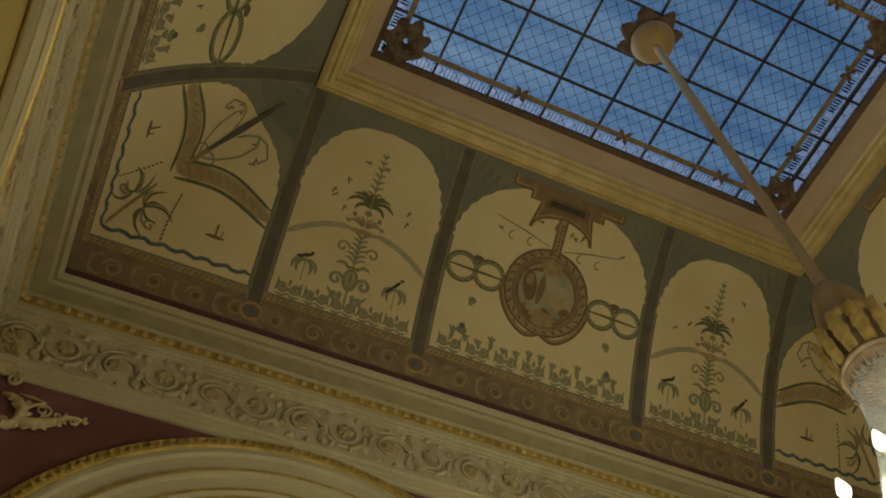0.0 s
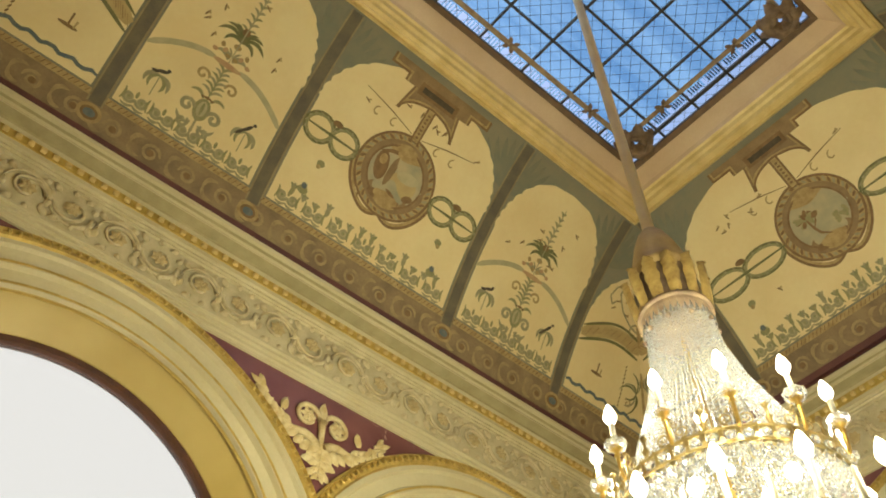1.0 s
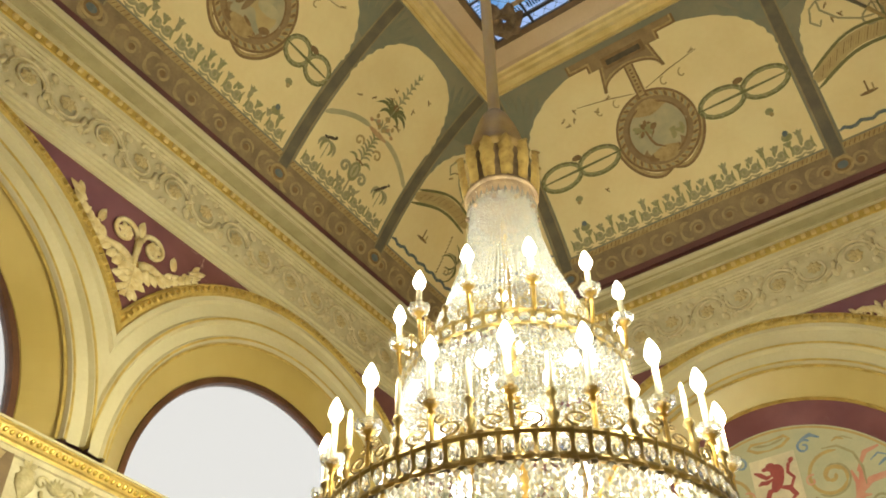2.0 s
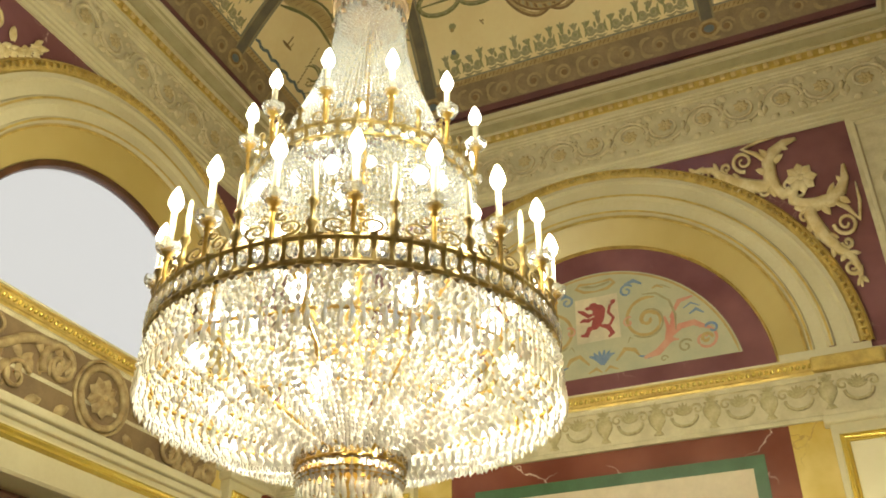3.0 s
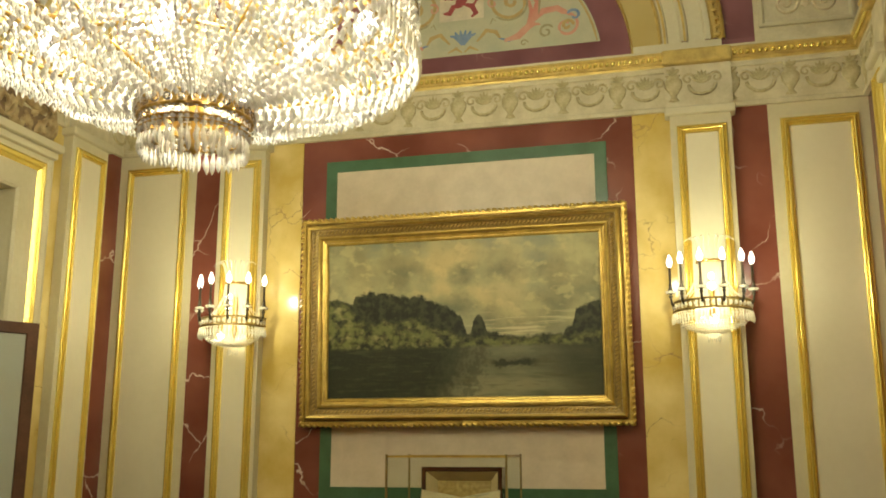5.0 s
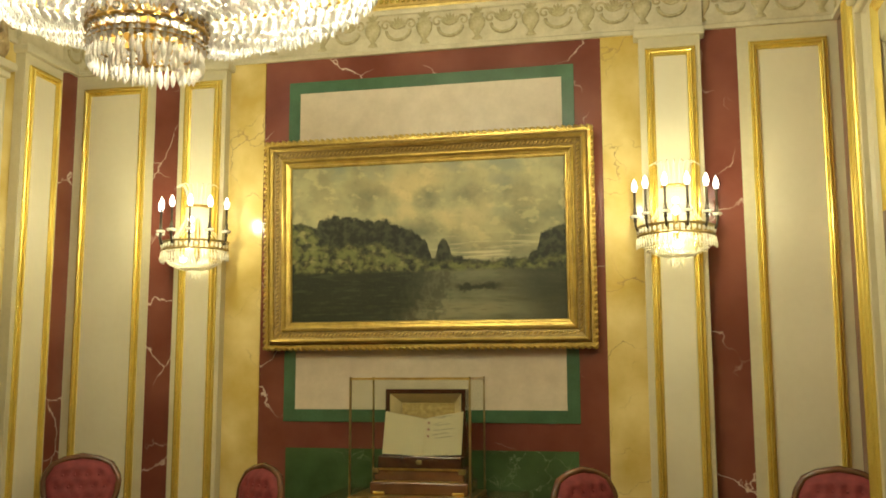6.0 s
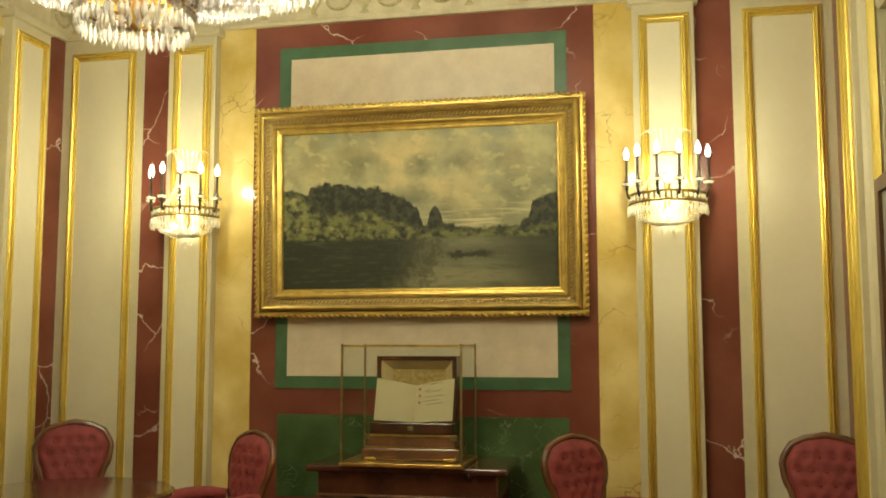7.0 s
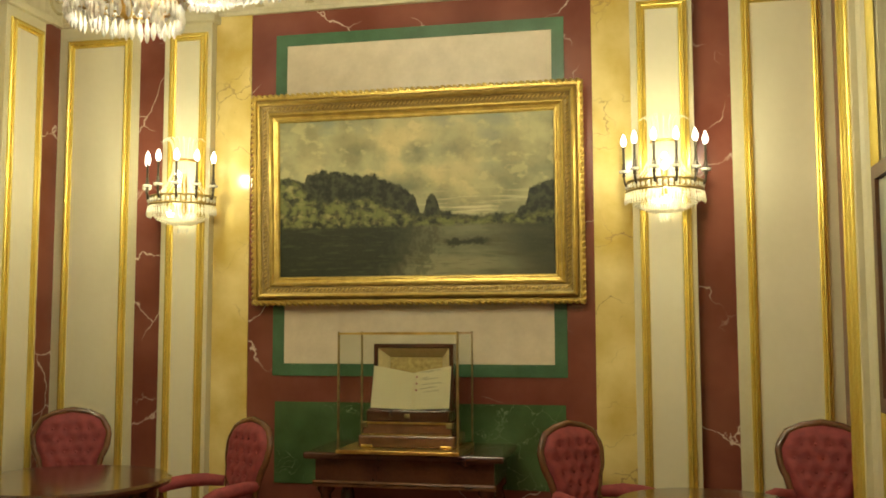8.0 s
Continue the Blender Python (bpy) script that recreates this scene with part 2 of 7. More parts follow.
def wall_with_arches(side):
    m, half = WALLS[side]
    centres = ARCHES[side]
    bm = bmesh.new()
    # the upper face above the arches
    steps = 160
    rows = []
    for i in range(steps + 1):
        u = -half + 2 * half * i / steps
        rows.append([(u, 0, arch_top(u, centres, R_OUT - 0.03)), (u, 0, 5.95)])
    grid(bm, rows)
    # masonry above, below and behind, with the openings left free
    box(bm, -half - 0.3, half + 0.3, 0.02, 0.30, 5.88, 8.9)
    if side in ("west", "east"):
        for c in centres:
            box(bm, c - 0.90, c + 0.90, 0.02, 0.30, 3.17, SPRING - 0.02)
        cuts = [-half - 0.3, centres[0] - 0.9, centres[0] + 0.9, centres[1] - 0.9, centres[1] + 0.9, half + 0.3]
        for a, b in ((0, 1), (2, 3), (4, 5)):
            box(bm, cuts[a], cuts[b], 0.02, 0.30, -0.1, SPRING - 0.02)
        for c in centres:
            box(bm, c - 0.9, c + 0.9, 0.02, 0.30, -0.1, 0.35)
    else:
        box(bm, -half - 0.3, half + 0.3, 0.02, 0.30, -0.1, 4.085)
        box(bm, -half - 0.3, half + 0.3, 0.20, 0.36, 4.06, 5.95)
    # solid haunches beside the arches
    for i in range(160):
        u0, u1 = -half - 0.3 + (2 * half + 0.6) * i / 160, -half - 0.3 + (2 * half + 0.6) * (i + 1) / 160
        z = max(arch_top(u0, centres, R_IN + 0.03), arch_top(u1, centres, R_IN + 0.03))
        grid(bm, [[(u0, 0.17, z), (u0, 0.17, 5.95)], [(u1, 0.17, z), (u1, 0.17, 5.95)]])
    ob = part("wall_" + side, bm, PURPLE)
    ob.matrix_world = m
    structure(ob, "plum red marble wall face with round arches", "wall")
    return ob


wall = {s: wall_with_arches(s) for s in WALLS}

for s in WALLS:
    m, half = WALLS[s]
    for c in ARCHES[s]:
        inner = len(ARCHES[s]) > 1
        part("arch_moulding", arch_sweep(bmesh.new(), [(1.70, 0.0), (1.70, 0.045), (1.665, 0.05), (1.65, 0.028), (1.56, 0.024), (1.548, 0.05), (1.52, 0.052), (1.505, 0.02), (1.43, 0.012), (1.42, 0.03), (1.395, 0.03), (1.39, 0.0)], c, inner), CREAM, wall[s], "stepped cream plaster archivolt")
        part("gilded_arch_ring", arch_sweep(bmesh.new(), [(1.79, -0.01), (1.79, 0.035), (1.775, 0.05), (1.765, 0.03), (1.75, 0.03), (1.735, 0.055), (1.715, 0.055), (1.70, 0.03)], c, inner), OLDGILT, wall[s], "gilded outer arch ring")
        part("arch_splay", arch_sweep(bmesh.new(), [(1.392, 0.004), (1.38, -0.02), (1.20, -0.13), (1.19, -0.15), (1.185, -0.2)], c, inner), OCHRE, wall[s], "ochre marbled arch splay")
        for r in (1.535, 1.408, 1.372):
            part("gilded_line", arch_sweep(bmesh.new(), [(r + 0.008, 0.0), (r + 0.007, 0.056 if r > 1.5 else (0.034 if r > 1.4 else 0.004)), (r - 0.007, 0.056 if r > 1.5 else (0.034 if r > 1.4 else 0.004)), (r - 0.008, 0.0)], c, inner), OLDGILT, wall[s], "thin gilded arch line")
        # egg-shaped leaves along the ring
        bm = bmesh.new()
        count = 96
        for i in range(count):
            a = math.pi * (i + 0.5) / count
            u = c + 1.742 * math.cos(a)
            if inner and u * c < 0.02:
                continue
            e = bmesh.ops.create_icosphere(bm, subdivisions=1, radius=1.0)["verts"]
            q = Matrix.Translation((u, -0.05, SPRING + 1.742 * math.sin(a))) @ Matrix.Rotation(-a, 4, "Y") @ Matrix.Diagonal((0.028, 0.016, 0.014, 1))
            for v in e:
                v.co = q @ v.co
        part("leaf_ornament", bm, OLDGILT, wall[s], "row of gilded leaves", smooth=True)["kind"] = "stuff"

# ---- the mouldings round the room ----
upper = part("trim", room_sweep(bmesh.new(), [(0.0, 5.90), (0.02, 5.90), (0.022, 5.922), (0.03, 5.927), (0.03, 5.955), (0.046, 5.96), (0.048, 5.985), (0.062, 5.992), (0.062, 6.012), (0.015, 6.025)]), CREAM)
structure(upper, "cream moulded architrave line under the frieze", "moulding")
frieze = part("frieze", room_sweep(bmesh.new(), [(0.015, 6.025), (0.015, 6.40), (0.03, 6.405), (0.03, 6.42), (0.044, 6.425), (0.044, 6.44), (0.052, 6.443)]), STONE)
structure(frieze, "carved grey-cream plaster frieze with scrolling vines", "frieze")
cornice = part("cornice", room_sweep(bmesh.new(), [(0.052, 6.443), (0.062, 6.448), (0.062, 6.566), (0.098, 6.571), (0.10, 6.58), (0.18, 6.596), (0.18, 6.61), (0.205, 6.614), (0.208, 6.622), (0.216, 6.622), (0.22, 6.612), (0.246, 6.616), (0.25, 6.645), (0.12, 6.652)]), CREAM)
structure(cornice, "cream plaster cornice with stepped mouldings", "cornice")
band = part("plum_band", room_sweep(bmesh.new(), [(0.125, 6.65), (0.10, 6.67), (0.10, 6.80), (0.125, 6.80)]), PLUM)
structure(band, "dark plum painted band behind the cornice", "moulding")
gb = part("gilded_strip", room_sweep(bmesh.new(), [(0.060, 6.486), (0.068, 6.488), (0.068, 6.560), (0.060, 6.562)]), OLDGILT, cornice, "gilded strip behind the beads")
# two olive strips: darker paint, with the cornice's own shade put into the colour
part("hollow_moulding", room_sweep(bmesh.new(), [(0.096, 6.566), (0.104, 6.578), (0.14, 6.583), (0.178, 6.592)]), OLIVESHADE, cornice, "olive grey hollow moulding")
part("fillet", room_sweep(bmesh.new(), [(0.200, 6.610), (0.206, 6.611), (0.220, 6.609), (0.223, 6.611)]), OLIVESHADE, cornice)
# beads along the cornice
for s in WALLS:
    m, half = WALLS[s]
    bm = bmesh.new()
    count = int(2 * half / 0.082)
    for i in range(count):
        u = -half + 0.06 + (2 * half - 0.12) * (i + 0.5) / count
        box(bm, u - 0.019, u + 0.019, -0.088, -0.06, 6.504, 6.544, 0.009)
    b = part("bead_course", bm, PALEGILT, cornice, "row of small gilded beads")
    b.matrix_world = m
    b["kind"] = "stuff"

# lower entablature
low = [(0.0, 3.70), (0.035, 3.70), (0.035, 3.725), (0.02, 3.735), (0.02, 3.965), (0.035, 3.97), (0.035, 3.995), (0.045, 4.0)]
lower = part("lower_frieze", room_sweep(bmesh.new(), low), STONE)
structure(lower, "carved plaster frieze of shells and urns", "frieze")
gm = part("gilded_cornice", room_sweep(bmesh.new(), [(0.045, 4.0), (0.05, 4.015), (0.062, 4.02), (0.062, 4.03), (0.055, 4.034), (0.075, 4.072), (0.084, 4.078), (0.084, 4.088)]), OLDGILT)
part("cornice_cap", room_sweep(bmesh.new(), [(0.084, 4.088), (0.09, 4.090), (0.09, 4.102), (0.0, 4.106), (-0.03, 4.106)]), CREAM, gm, "thin cream cap")
structure(gm, "gilded carved cornice under the arches", "cornice")
for s in WALLS:
    m, half = WALLS[s]
    bm = bmesh.new()
    count = int(2 * half / 0.04)
    for i in range(count):
        u = -half + 0.1 + (2 * half - 0.2) * (i + 0.5) / count
        e = bmesh.ops.create_icosphere(bm, subdivisions=1, radius=1.0)["verts"]
        q = Matrix.Translation((u, -0.066, 4.052)) @ Matrix.Rotation(0.5, 4, "Y") @ Matrix.Diagonal((0.015, 0.014, 0.021, 1))
        for v in e:
            v.co = q @ v.co
    b = part("leaf_course", bm, GILT, gm, "row of gilded leaves", smooth=True)
    b.matrix_world = m
    b["kind"] = "stuff"

# ---- cove and skylight ----
COVE_L = 1.98


def cove(v):
    """Distance off the wall and height, v metres up the curve of the cove."""
    s = v / COVE_L
    return ((1 - s) ** 2 * 0.12 + 2 * s * (1 - s) * 0.53 + s * s * 1.38, (1 - s) ** 2 * 6.80 + 2 * s * (1 - s) * 7.736 + s * s * 8.29)


def on_cove(side, u, v, lift=0.0):
    n, z = cove(v)
    n1, z1 = cove(v + 0.01)
    t = Vector((n1 - n, z1 - z)).normalized()
    return WALLS[side][0] @ Vector((u, -(n + t.y * lift), z - t.x * lift))


ceiling = part("ceiling", room_sweep(bmesh.new(), [cove(COVE_L * i / 14) for i in range(15)]), SHADE, smooth=True)
structure(ceiling, "coved ceiling painted with ornament in cream, slate and brown", "ceiling")
lid = part("roof_slab", room_sweep(bmesh.new(), [(-0.3, 8.57), (1.58, 8.57), (1.60, 8.55), (1.60, 8.53)]), CREAM)
structure(lid, "plaster roof slab round the skylight", "ceiling")
sk = part("skylight_surround", room_sweep(bmesh.new(), [(1.36, 8.285), (1.365, 8.235), (1.39, 8.225), (1.40, 8.245), (1.425, 8.25), (1.44, 8.225), (1.47, 8.23), (1.485, 8.26), (1.51, 8.27), (1.525, 8.30), (1.545, 8.31)]), PALEGILT)
part("skylight_splay", room_sweep(bmesh.new(), [(1.545, 8.31), (1.56, 8.35), (1.70, 8.497), (1.706, 8.503)]), WARMPLASTER, sk, "plain warm plaster splay under the glass")
part("glass_frame", room_sweep(bmesh.new(), [(1.664, 8.456), (1.668, 8.452), (1.703, 8.486), (1.706, 8.494)]), mat("brown_glazing_frame", (0.20, 0.125, 0.065), 0.6, second=(0.13, 0.08, 0.045), scale=10), sk, "brown glazing frame round the glass")
structure(sk, "cream moulded frame round the skylight", "ceiling")

GX, GY, GZ = (XR - XL) / 2 - 1.70, (YF - YN) / 2 - 1.70, 8.50
m_glass, n_, l_, b_ = nodes_of("blue_leaded_glass")
gc_, gm_, gn_, gr_ = n_.new("ShaderNodeTexCoord"), n_.new("ShaderNodeMapping"), n_.new("ShaderNodeTexNoise"), n_.new("ShaderNodeValToRGB")
gm_.inputs["Rotation"].default_value = (0, 0, 0.75)
gm_.inputs["Scale"].default_value = (3.4, 0.55, 1)
gn_.inputs["Scale"].default_value, gn_.inputs["Detail"].default_value = 1.0, 4
gr_.color_ramp.elements[0].position, gr_.color_ramp.elements[1].position = 0.38, 0.62
gr_.color_ramp.elements[0].color, gr_.color_ramp.elements[1].color = (0.38, 0.62, 0.76, 1), (0.72, 0.95, 0.98, 1)
l_.new(gc_.outputs["Object"], gm_.inputs[0])
l_.new(gm_.outputs[0], gn_.inputs["Vector"])
l_.new(gn_.outputs["Fac"], gr_.inputs[0])
l_.new(gr_.outputs[0], b_.inputs["Base Color"])
b_.inputs["Roughness"].default_value = 0.15
b_.inputs["Transmission Weight"].default_value = 1.0
b_.inputs["IOR"].default_value = 1.1
BLUEGLASS = m_glass
LEAD = mat("blue_grey_lead", (0.10, 0.13, 0.17), 0.5)
IRON = mat("black_iron", (0.02, 0.02, 0.022), 0.5, second=(0.035, 0.033, 0.03))
skylight = empty("skylight", pose(XC, YC, GZ))
structure(skylight, "leaded skylight of blue glass in an iron grid with painted border", "skylight")
NX, NY = 5, 8
for i in range(NX):
    for j in range(NY):
        bm = box(bmesh.new(), max(-GX + 0.082, -GX + 2 * GX * i / NX + 0.008), min(GX - 0.082, -GX + 2 * GX * (i + 1) / NX - 0.008), max(-GY + 0.082, -GY + 2 * GY * j / NY + 0.008), min(GY - 0.215, -GY + 2 * GY * (j + 1) / NY - 0.008), 0, 0.006)
        pane = part("pane", bm, BLUEGLASS, skylight)
        pane.visible_shadow = False
for i in range(NX + 1):
    part("iron_bar", box(bmesh.new(), -GX + 2 * GX * i / NX - 0.009, -GX + 2 * GX * i / NX + 0.009, -GY, GY, -0.014, 0.014), IRON, skylight)
for j in range(NY + 1):
    part("iron_bar", box(bmesh.new(), -GX, GX, -GY + 2 * GY * j / NY - 0.009, -GY + 2 * GY * j / NY + 0.009, -0.0125, 0.0125), IRON, skylight)
# fine lead lattice, laid diagonally across the iron grid
bm = bmesh.new()
for sgn in (-1, 1):
    for i in range(-34, 35):
        c = i * 0.115
        # the line y = sgn * x + c, clipped to the glass
        xs = sorted((max(-GX, min(GX, sgn * (-GY - c))), max(-GX, min(GX, sgn * (GY - c)))))
        if xs[1] - xs[0] < 0.02:
            continue
        w_ = 0.0025
        zz = -0.004 - 0.001 * sgn
        bm.faces.new([bm.verts.new((x, sgn * x + c + k, zz)) for x, k in ((xs[0], -w_), (xs[1], -w_), (xs[1], w_), (xs[0], w_))])
bmesh.ops.solidify(bm, geom=bm.faces[:], thickness=0.004)
part("lead_lattice", bm, LEAD, skylight, "fine grey lead lattice")

# a plain overcast glow outside the lunette windows
glow, n_, l_, b_ = nodes_of("overcast_sky_backdrop")
b_.inputs["Base Color"].default_value = (0, 0, 0, 1)
b_.inputs["Emission Color"].default_value = (1.0, 0.985, 0.94, 1)
b_.inputs["Emission Strength"].default_value = 0.79
back = part("backdrop", grid(bmesh.new(), [[(XL - 1.2, -4, 1.0), (XL - 1.2, 9, 1.0)], [(XL - 1.2, -4, 7.5), (XL - 1.2, 9, 7.5)]]), glow)
structure(back, "pale white daylight outside the windows", "backdrop")

# ---- chandelier ----
XT, n_, l_, b_ = nodes_of("cut_crystal")
b_.inputs["Base Color"].default_value = (0.95, 0.97, 1.0, 1)
b_.inputs["Roughness"].default_value = 0.06
b_.inputs["Transmission Weight"].default_value = 0.88
b_.inputs["IOR"].default_value = 1.5
CRYSTAL = XT
# whiter, less clear copy of the crystal: the bowl's brightness put into the material
BOWLXT, n_, l_, b_ = nodes_of("bright_lit_crystal")
b_.inputs["Base Color"].default_value = (1.0, 0.985, 0.93, 1)
b_.inputs["Roughness"].default_value = 0.08
b_.inputs["Transmission Weight"].default_value = 0.42
b_.inputs["IOR"].default_value = 1.5
# yellower copy of the crystal, with the sconces' warm light put into its colour
WARMXT, n_, l_, b_ = nodes_of("warm_lit_crystal")
b_.inputs["Base Color"].default_value = (1.0, 0.96, 0.80, 1)
b_.inputs["Roughness"].default_value = 0.10
b_.inputs["Transmission Weight"].default_value = 0.45
b_.inputs["IOR"].default_value = 1.5
BULB, n_, l_, b_ = nodes_of("lit_bulb")
b_.inputs["Emission Color"].default_value = (1.0, 0.93, 0.78, 1)
b_.inputs["Emission Strength"].default_value = 6.0
GLOBE, n_, l_, b_ = nodes_of("lit_globe_bulb")
b_.inputs["Emission Color"].default_value = (1.0, 0.95, 0.84, 1)
b_.inputs["Emission Strength"].default_value = 8.0
BRASS = mat("gilded_bronze", (0.62, 0.41, 0.11), 0.32, 0.9, second=(0.36, 0.22, 0.06), scale=14, grain=90, bump=0.3)
DARKBRASS = mat("dark_bronze", (0.34, 0.25, 0.09), 0.4, 0.75, second=(0.19, 0.13, 0.05), scale=14)
CANDLE = mat("white_candle_sleeve", (0.78, 0.72, 0.55), 0.5)
chandelier = empty("chandelier", pose(XC, YC, 0))
tagged(chandelier, "large gilt bronze chandelier with lit candle bulbs and crystal strands", "chandelier")
R2, Z2 = 0.668, 2.935
R1, Z1 = 0.405, 3.565


def bead(bm, at, r, h):
    x, y, z = at
    top, bot = bm.verts.new((x, y, z + h)), bm.verts.new((x, y, z - h))
    ring = [bm.verts.new((x + r * math.cos(a), y + r * math.sin(a), z)) for a in (0.3, 1.87, 3.44, 5.01)]
    for i in range(4):
        bm.faces.new((ring[i], ring[(i + 1) % 4], top))
        bm.faces.new((ring[(i + 1) % 4], ring[i], bot))


def along(path, step):
    """Points every step metres along a profile of (r, z)."""
    out, left = [], 0.0
    for (r0, z0), (r1, z1) in zip(path, path[1:]):
        d = math.hypot(r1 - r0, z1 - z0)
        x = left
        while x < d:
            k = x / d
            out.append((r0 + (r1 - r0) * k, z0 + (z1 - z0) * k))
            x += step
        left = x - d
    return out


def strands(name, path, count, step, r, h, label, glass=None):
    bm = bmesh.new()
    pts = along(path, step)
    for i in range(count):
        a = 2 * math.pi * i / count
        drop = random.uniform(-0.5, 0.5) * step
        for j, (rr, z) in enumerate(pts):
            q = a + random.uniform(-0.2, 0.2) * 2 * math.pi / count
            bead(bm, (rr * math.cos(q), rr * math.sin(q), z + drop), r * random.uniform(0.75, 1.3), h * random.uniform(0.85, 1.15))
    ob = part(name, bm, glass or CRYSTAL, chandelier, label)
    ob["kind"] = "stuff"
    return ob


strands("crystal_cone", [(0.135, 4.44), (0.155, 4.25), (0.20, 4.06), (0.25, 3.92), (0.37, 3.60)], 104, 0.021, 0.006, 0.011, "tapering cone of crystal strands")
strands("crystal_drum", [(R1, 3.53), (0.45, 3.32), (0.48, 3.0)], 150, 0.024, 0.008, 0.012, "drum of crystal strands")
strands("inner_curtain", [(0.58, 2.90), (0.58, 2.84), (0.50, 2.74), (0.36, 2.67), (0.14, 2.63)], 56, 0.036, 0.008, 0.014, "inner curtain of crystal strands", BOWLXT)
strands("crystal_bowl", [(R2, 2.885), (0.68, 2.82), (0.68, 2.75), (0.64, 2.69), (0.53, 2.645), (0.40, 2.607), (0.28, 2.583), (0.165, 2.567)], 150, 0.0285, 0.0092, 0.0165, "wide bowl of crystal strands", BOWLXT)


def hoop(name, r, z, h, studs, stud_r, metal=None):
    """Two bronze rings with a row of oval crystals held between them."""
    bm = bmesh.new()
    t = h * 0.22
    for c in (z - h / 2 + t / 2, z + h / 2 - t / 2):
        lathe(bm, [(r - 0.006, c - t / 2), (r + 0.010, c - t / 2), (r + 0.014, c), (r + 0.010, c + t / 2), (r - 0.006, c + t / 2), (r - 0.006, c - t / 2)], 72)
    for i in range(studs):
        a = 2 * math.pi * (i + 0.5) / studs
        tube(bm, [(r * math.cos(a), r * math.sin(a), z - h / 2), (r * math.cos(a), r * math.sin(a), z), (r * math.cos(a), r * math.sin(a), z + h / 2)], 0.0125, 5, [1.4, 0.62, 1.4])
    part(name, bm, metal or DARKBRASS, chandelier, "pierced bronze hoop")
    bm = bmesh.new()
    for i in range(studs):
        a = 2 * math.pi * i / studs
        e = bmesh.ops.create_icosphere(bm, subdivisions=1, radius=1)["verts"]
        q = Matrix.Rotation(a, 4, "Z") @ Matrix.Translation((r + 0.008, 0, z)) @ Matrix.Diagonal((0.014, stud_r, h * 0.30, 1))
        for v in e:
            v.co = q @ v.co
    part("crystal_stud", bm, CRYSTAL, chandelier, "row of oval crystals set in the hoop")["kind"] = "stuff"


strands("strand_curtain", [(0.40, 3.02), (0.40, 2.80), (0.38, 2.70)], 70, 0.032, 0.008, 0.014, "short inner strands of crystal")
hoop("hoop", R2, Z2, 0.10, 84, 0.0185)
hoop("hoop", R1, Z1, 0.066, 46, 0.021)


def leaf_shape(bm, base, tip, width, bulge, n=6):
    """A pointed leaf lying in a wall's plane, raised along its middle."""
    b, t = Vector(base), Vector(tip)
    d = t - b
    side = Vector((-d.z, 0, d.x)).normalized() if abs(d.y) < 0.5 * d.length else Vector((1, 0, 0))
    rows = []
    for i in range(n + 1):
        k = i / n
        w = width * math.sin(math.pi * min(1, k * 0.86 + 0.1)) ** 0.8 * (1 if i < n else 0.05)
        c = b + d * k
        rows.append([c - side * w, c + Vector((0, -bulge * math.sin(math.pi * (0.15 + 0.8 * k)), 0)), c + side * w])
    return grid(bm, rows)


def spiral(bm, c, r, a0, turns, radius, h=0.0, n=26):
    """A scroll that winds inwards, lying in a wall's plane and raised h off it."""
    pts, tap = [], []
    for i in range(n + 1):
        k = i / n
        a = a0 + turns * 2 * math.pi * k
        rr = r * (1 - 0.82 * k)
        pts.append((c[0] + rr * math.cos(a), -h, c[1] + rr * math.sin(a)))
        tap.append(1.0 - 0.45 * k)
    tube(bm, pts, radius, 5, tap)


def rosette(bm, c, r, h, petals=6):
    for i in range(petals):
        a = 2 * math.pi * i / petals
        leaf_shape(bm, (c[0], -h, c[1]), (c[0] + r * math.cos(a), -h, c[1] + r * math.sin(a)), r * 0.34, r * 0.35, 4)
    e = bmesh.ops.create_icosphere(bm, subdivisions=1, radius=r * 0.3)["verts"]
    for v in e:
        v.co = Vector((v.co.x + c[0], v.co.y * 0.7 - h - r * 0.12, v.co.z + c[1]))


def mesh_of(bm, name, material, smooth=True):
    me = bpy.data.meshes.new(name)
    if smooth:
        for f in bm.faces:
            f.smooth = True
    bm.to_mesh(me)
    bm.free()
    me.materials.append(material)
    return me


def put(name, me, parent, m):
    ob = new(name, me)
    ob.parent = parent
    ob.matrix_world = m
    return ob


# ---- carved friezes ----
RELIEF = mat("carved_relief_plaster", (0.67, 0.59, 0.40), 0.65, second=(0.50, 0.42, 0.25), scale=16, grain=70, bump=0.3)
ROSETTE = mat("tan_tinted_rosette", (0.57, 0.46, 0.25), 0.6, second=(0.43, 0.33, 0.16), scale=20, grain=70, bump=0.3)
bm, bm_r = bmesh.new(), bmesh.new()
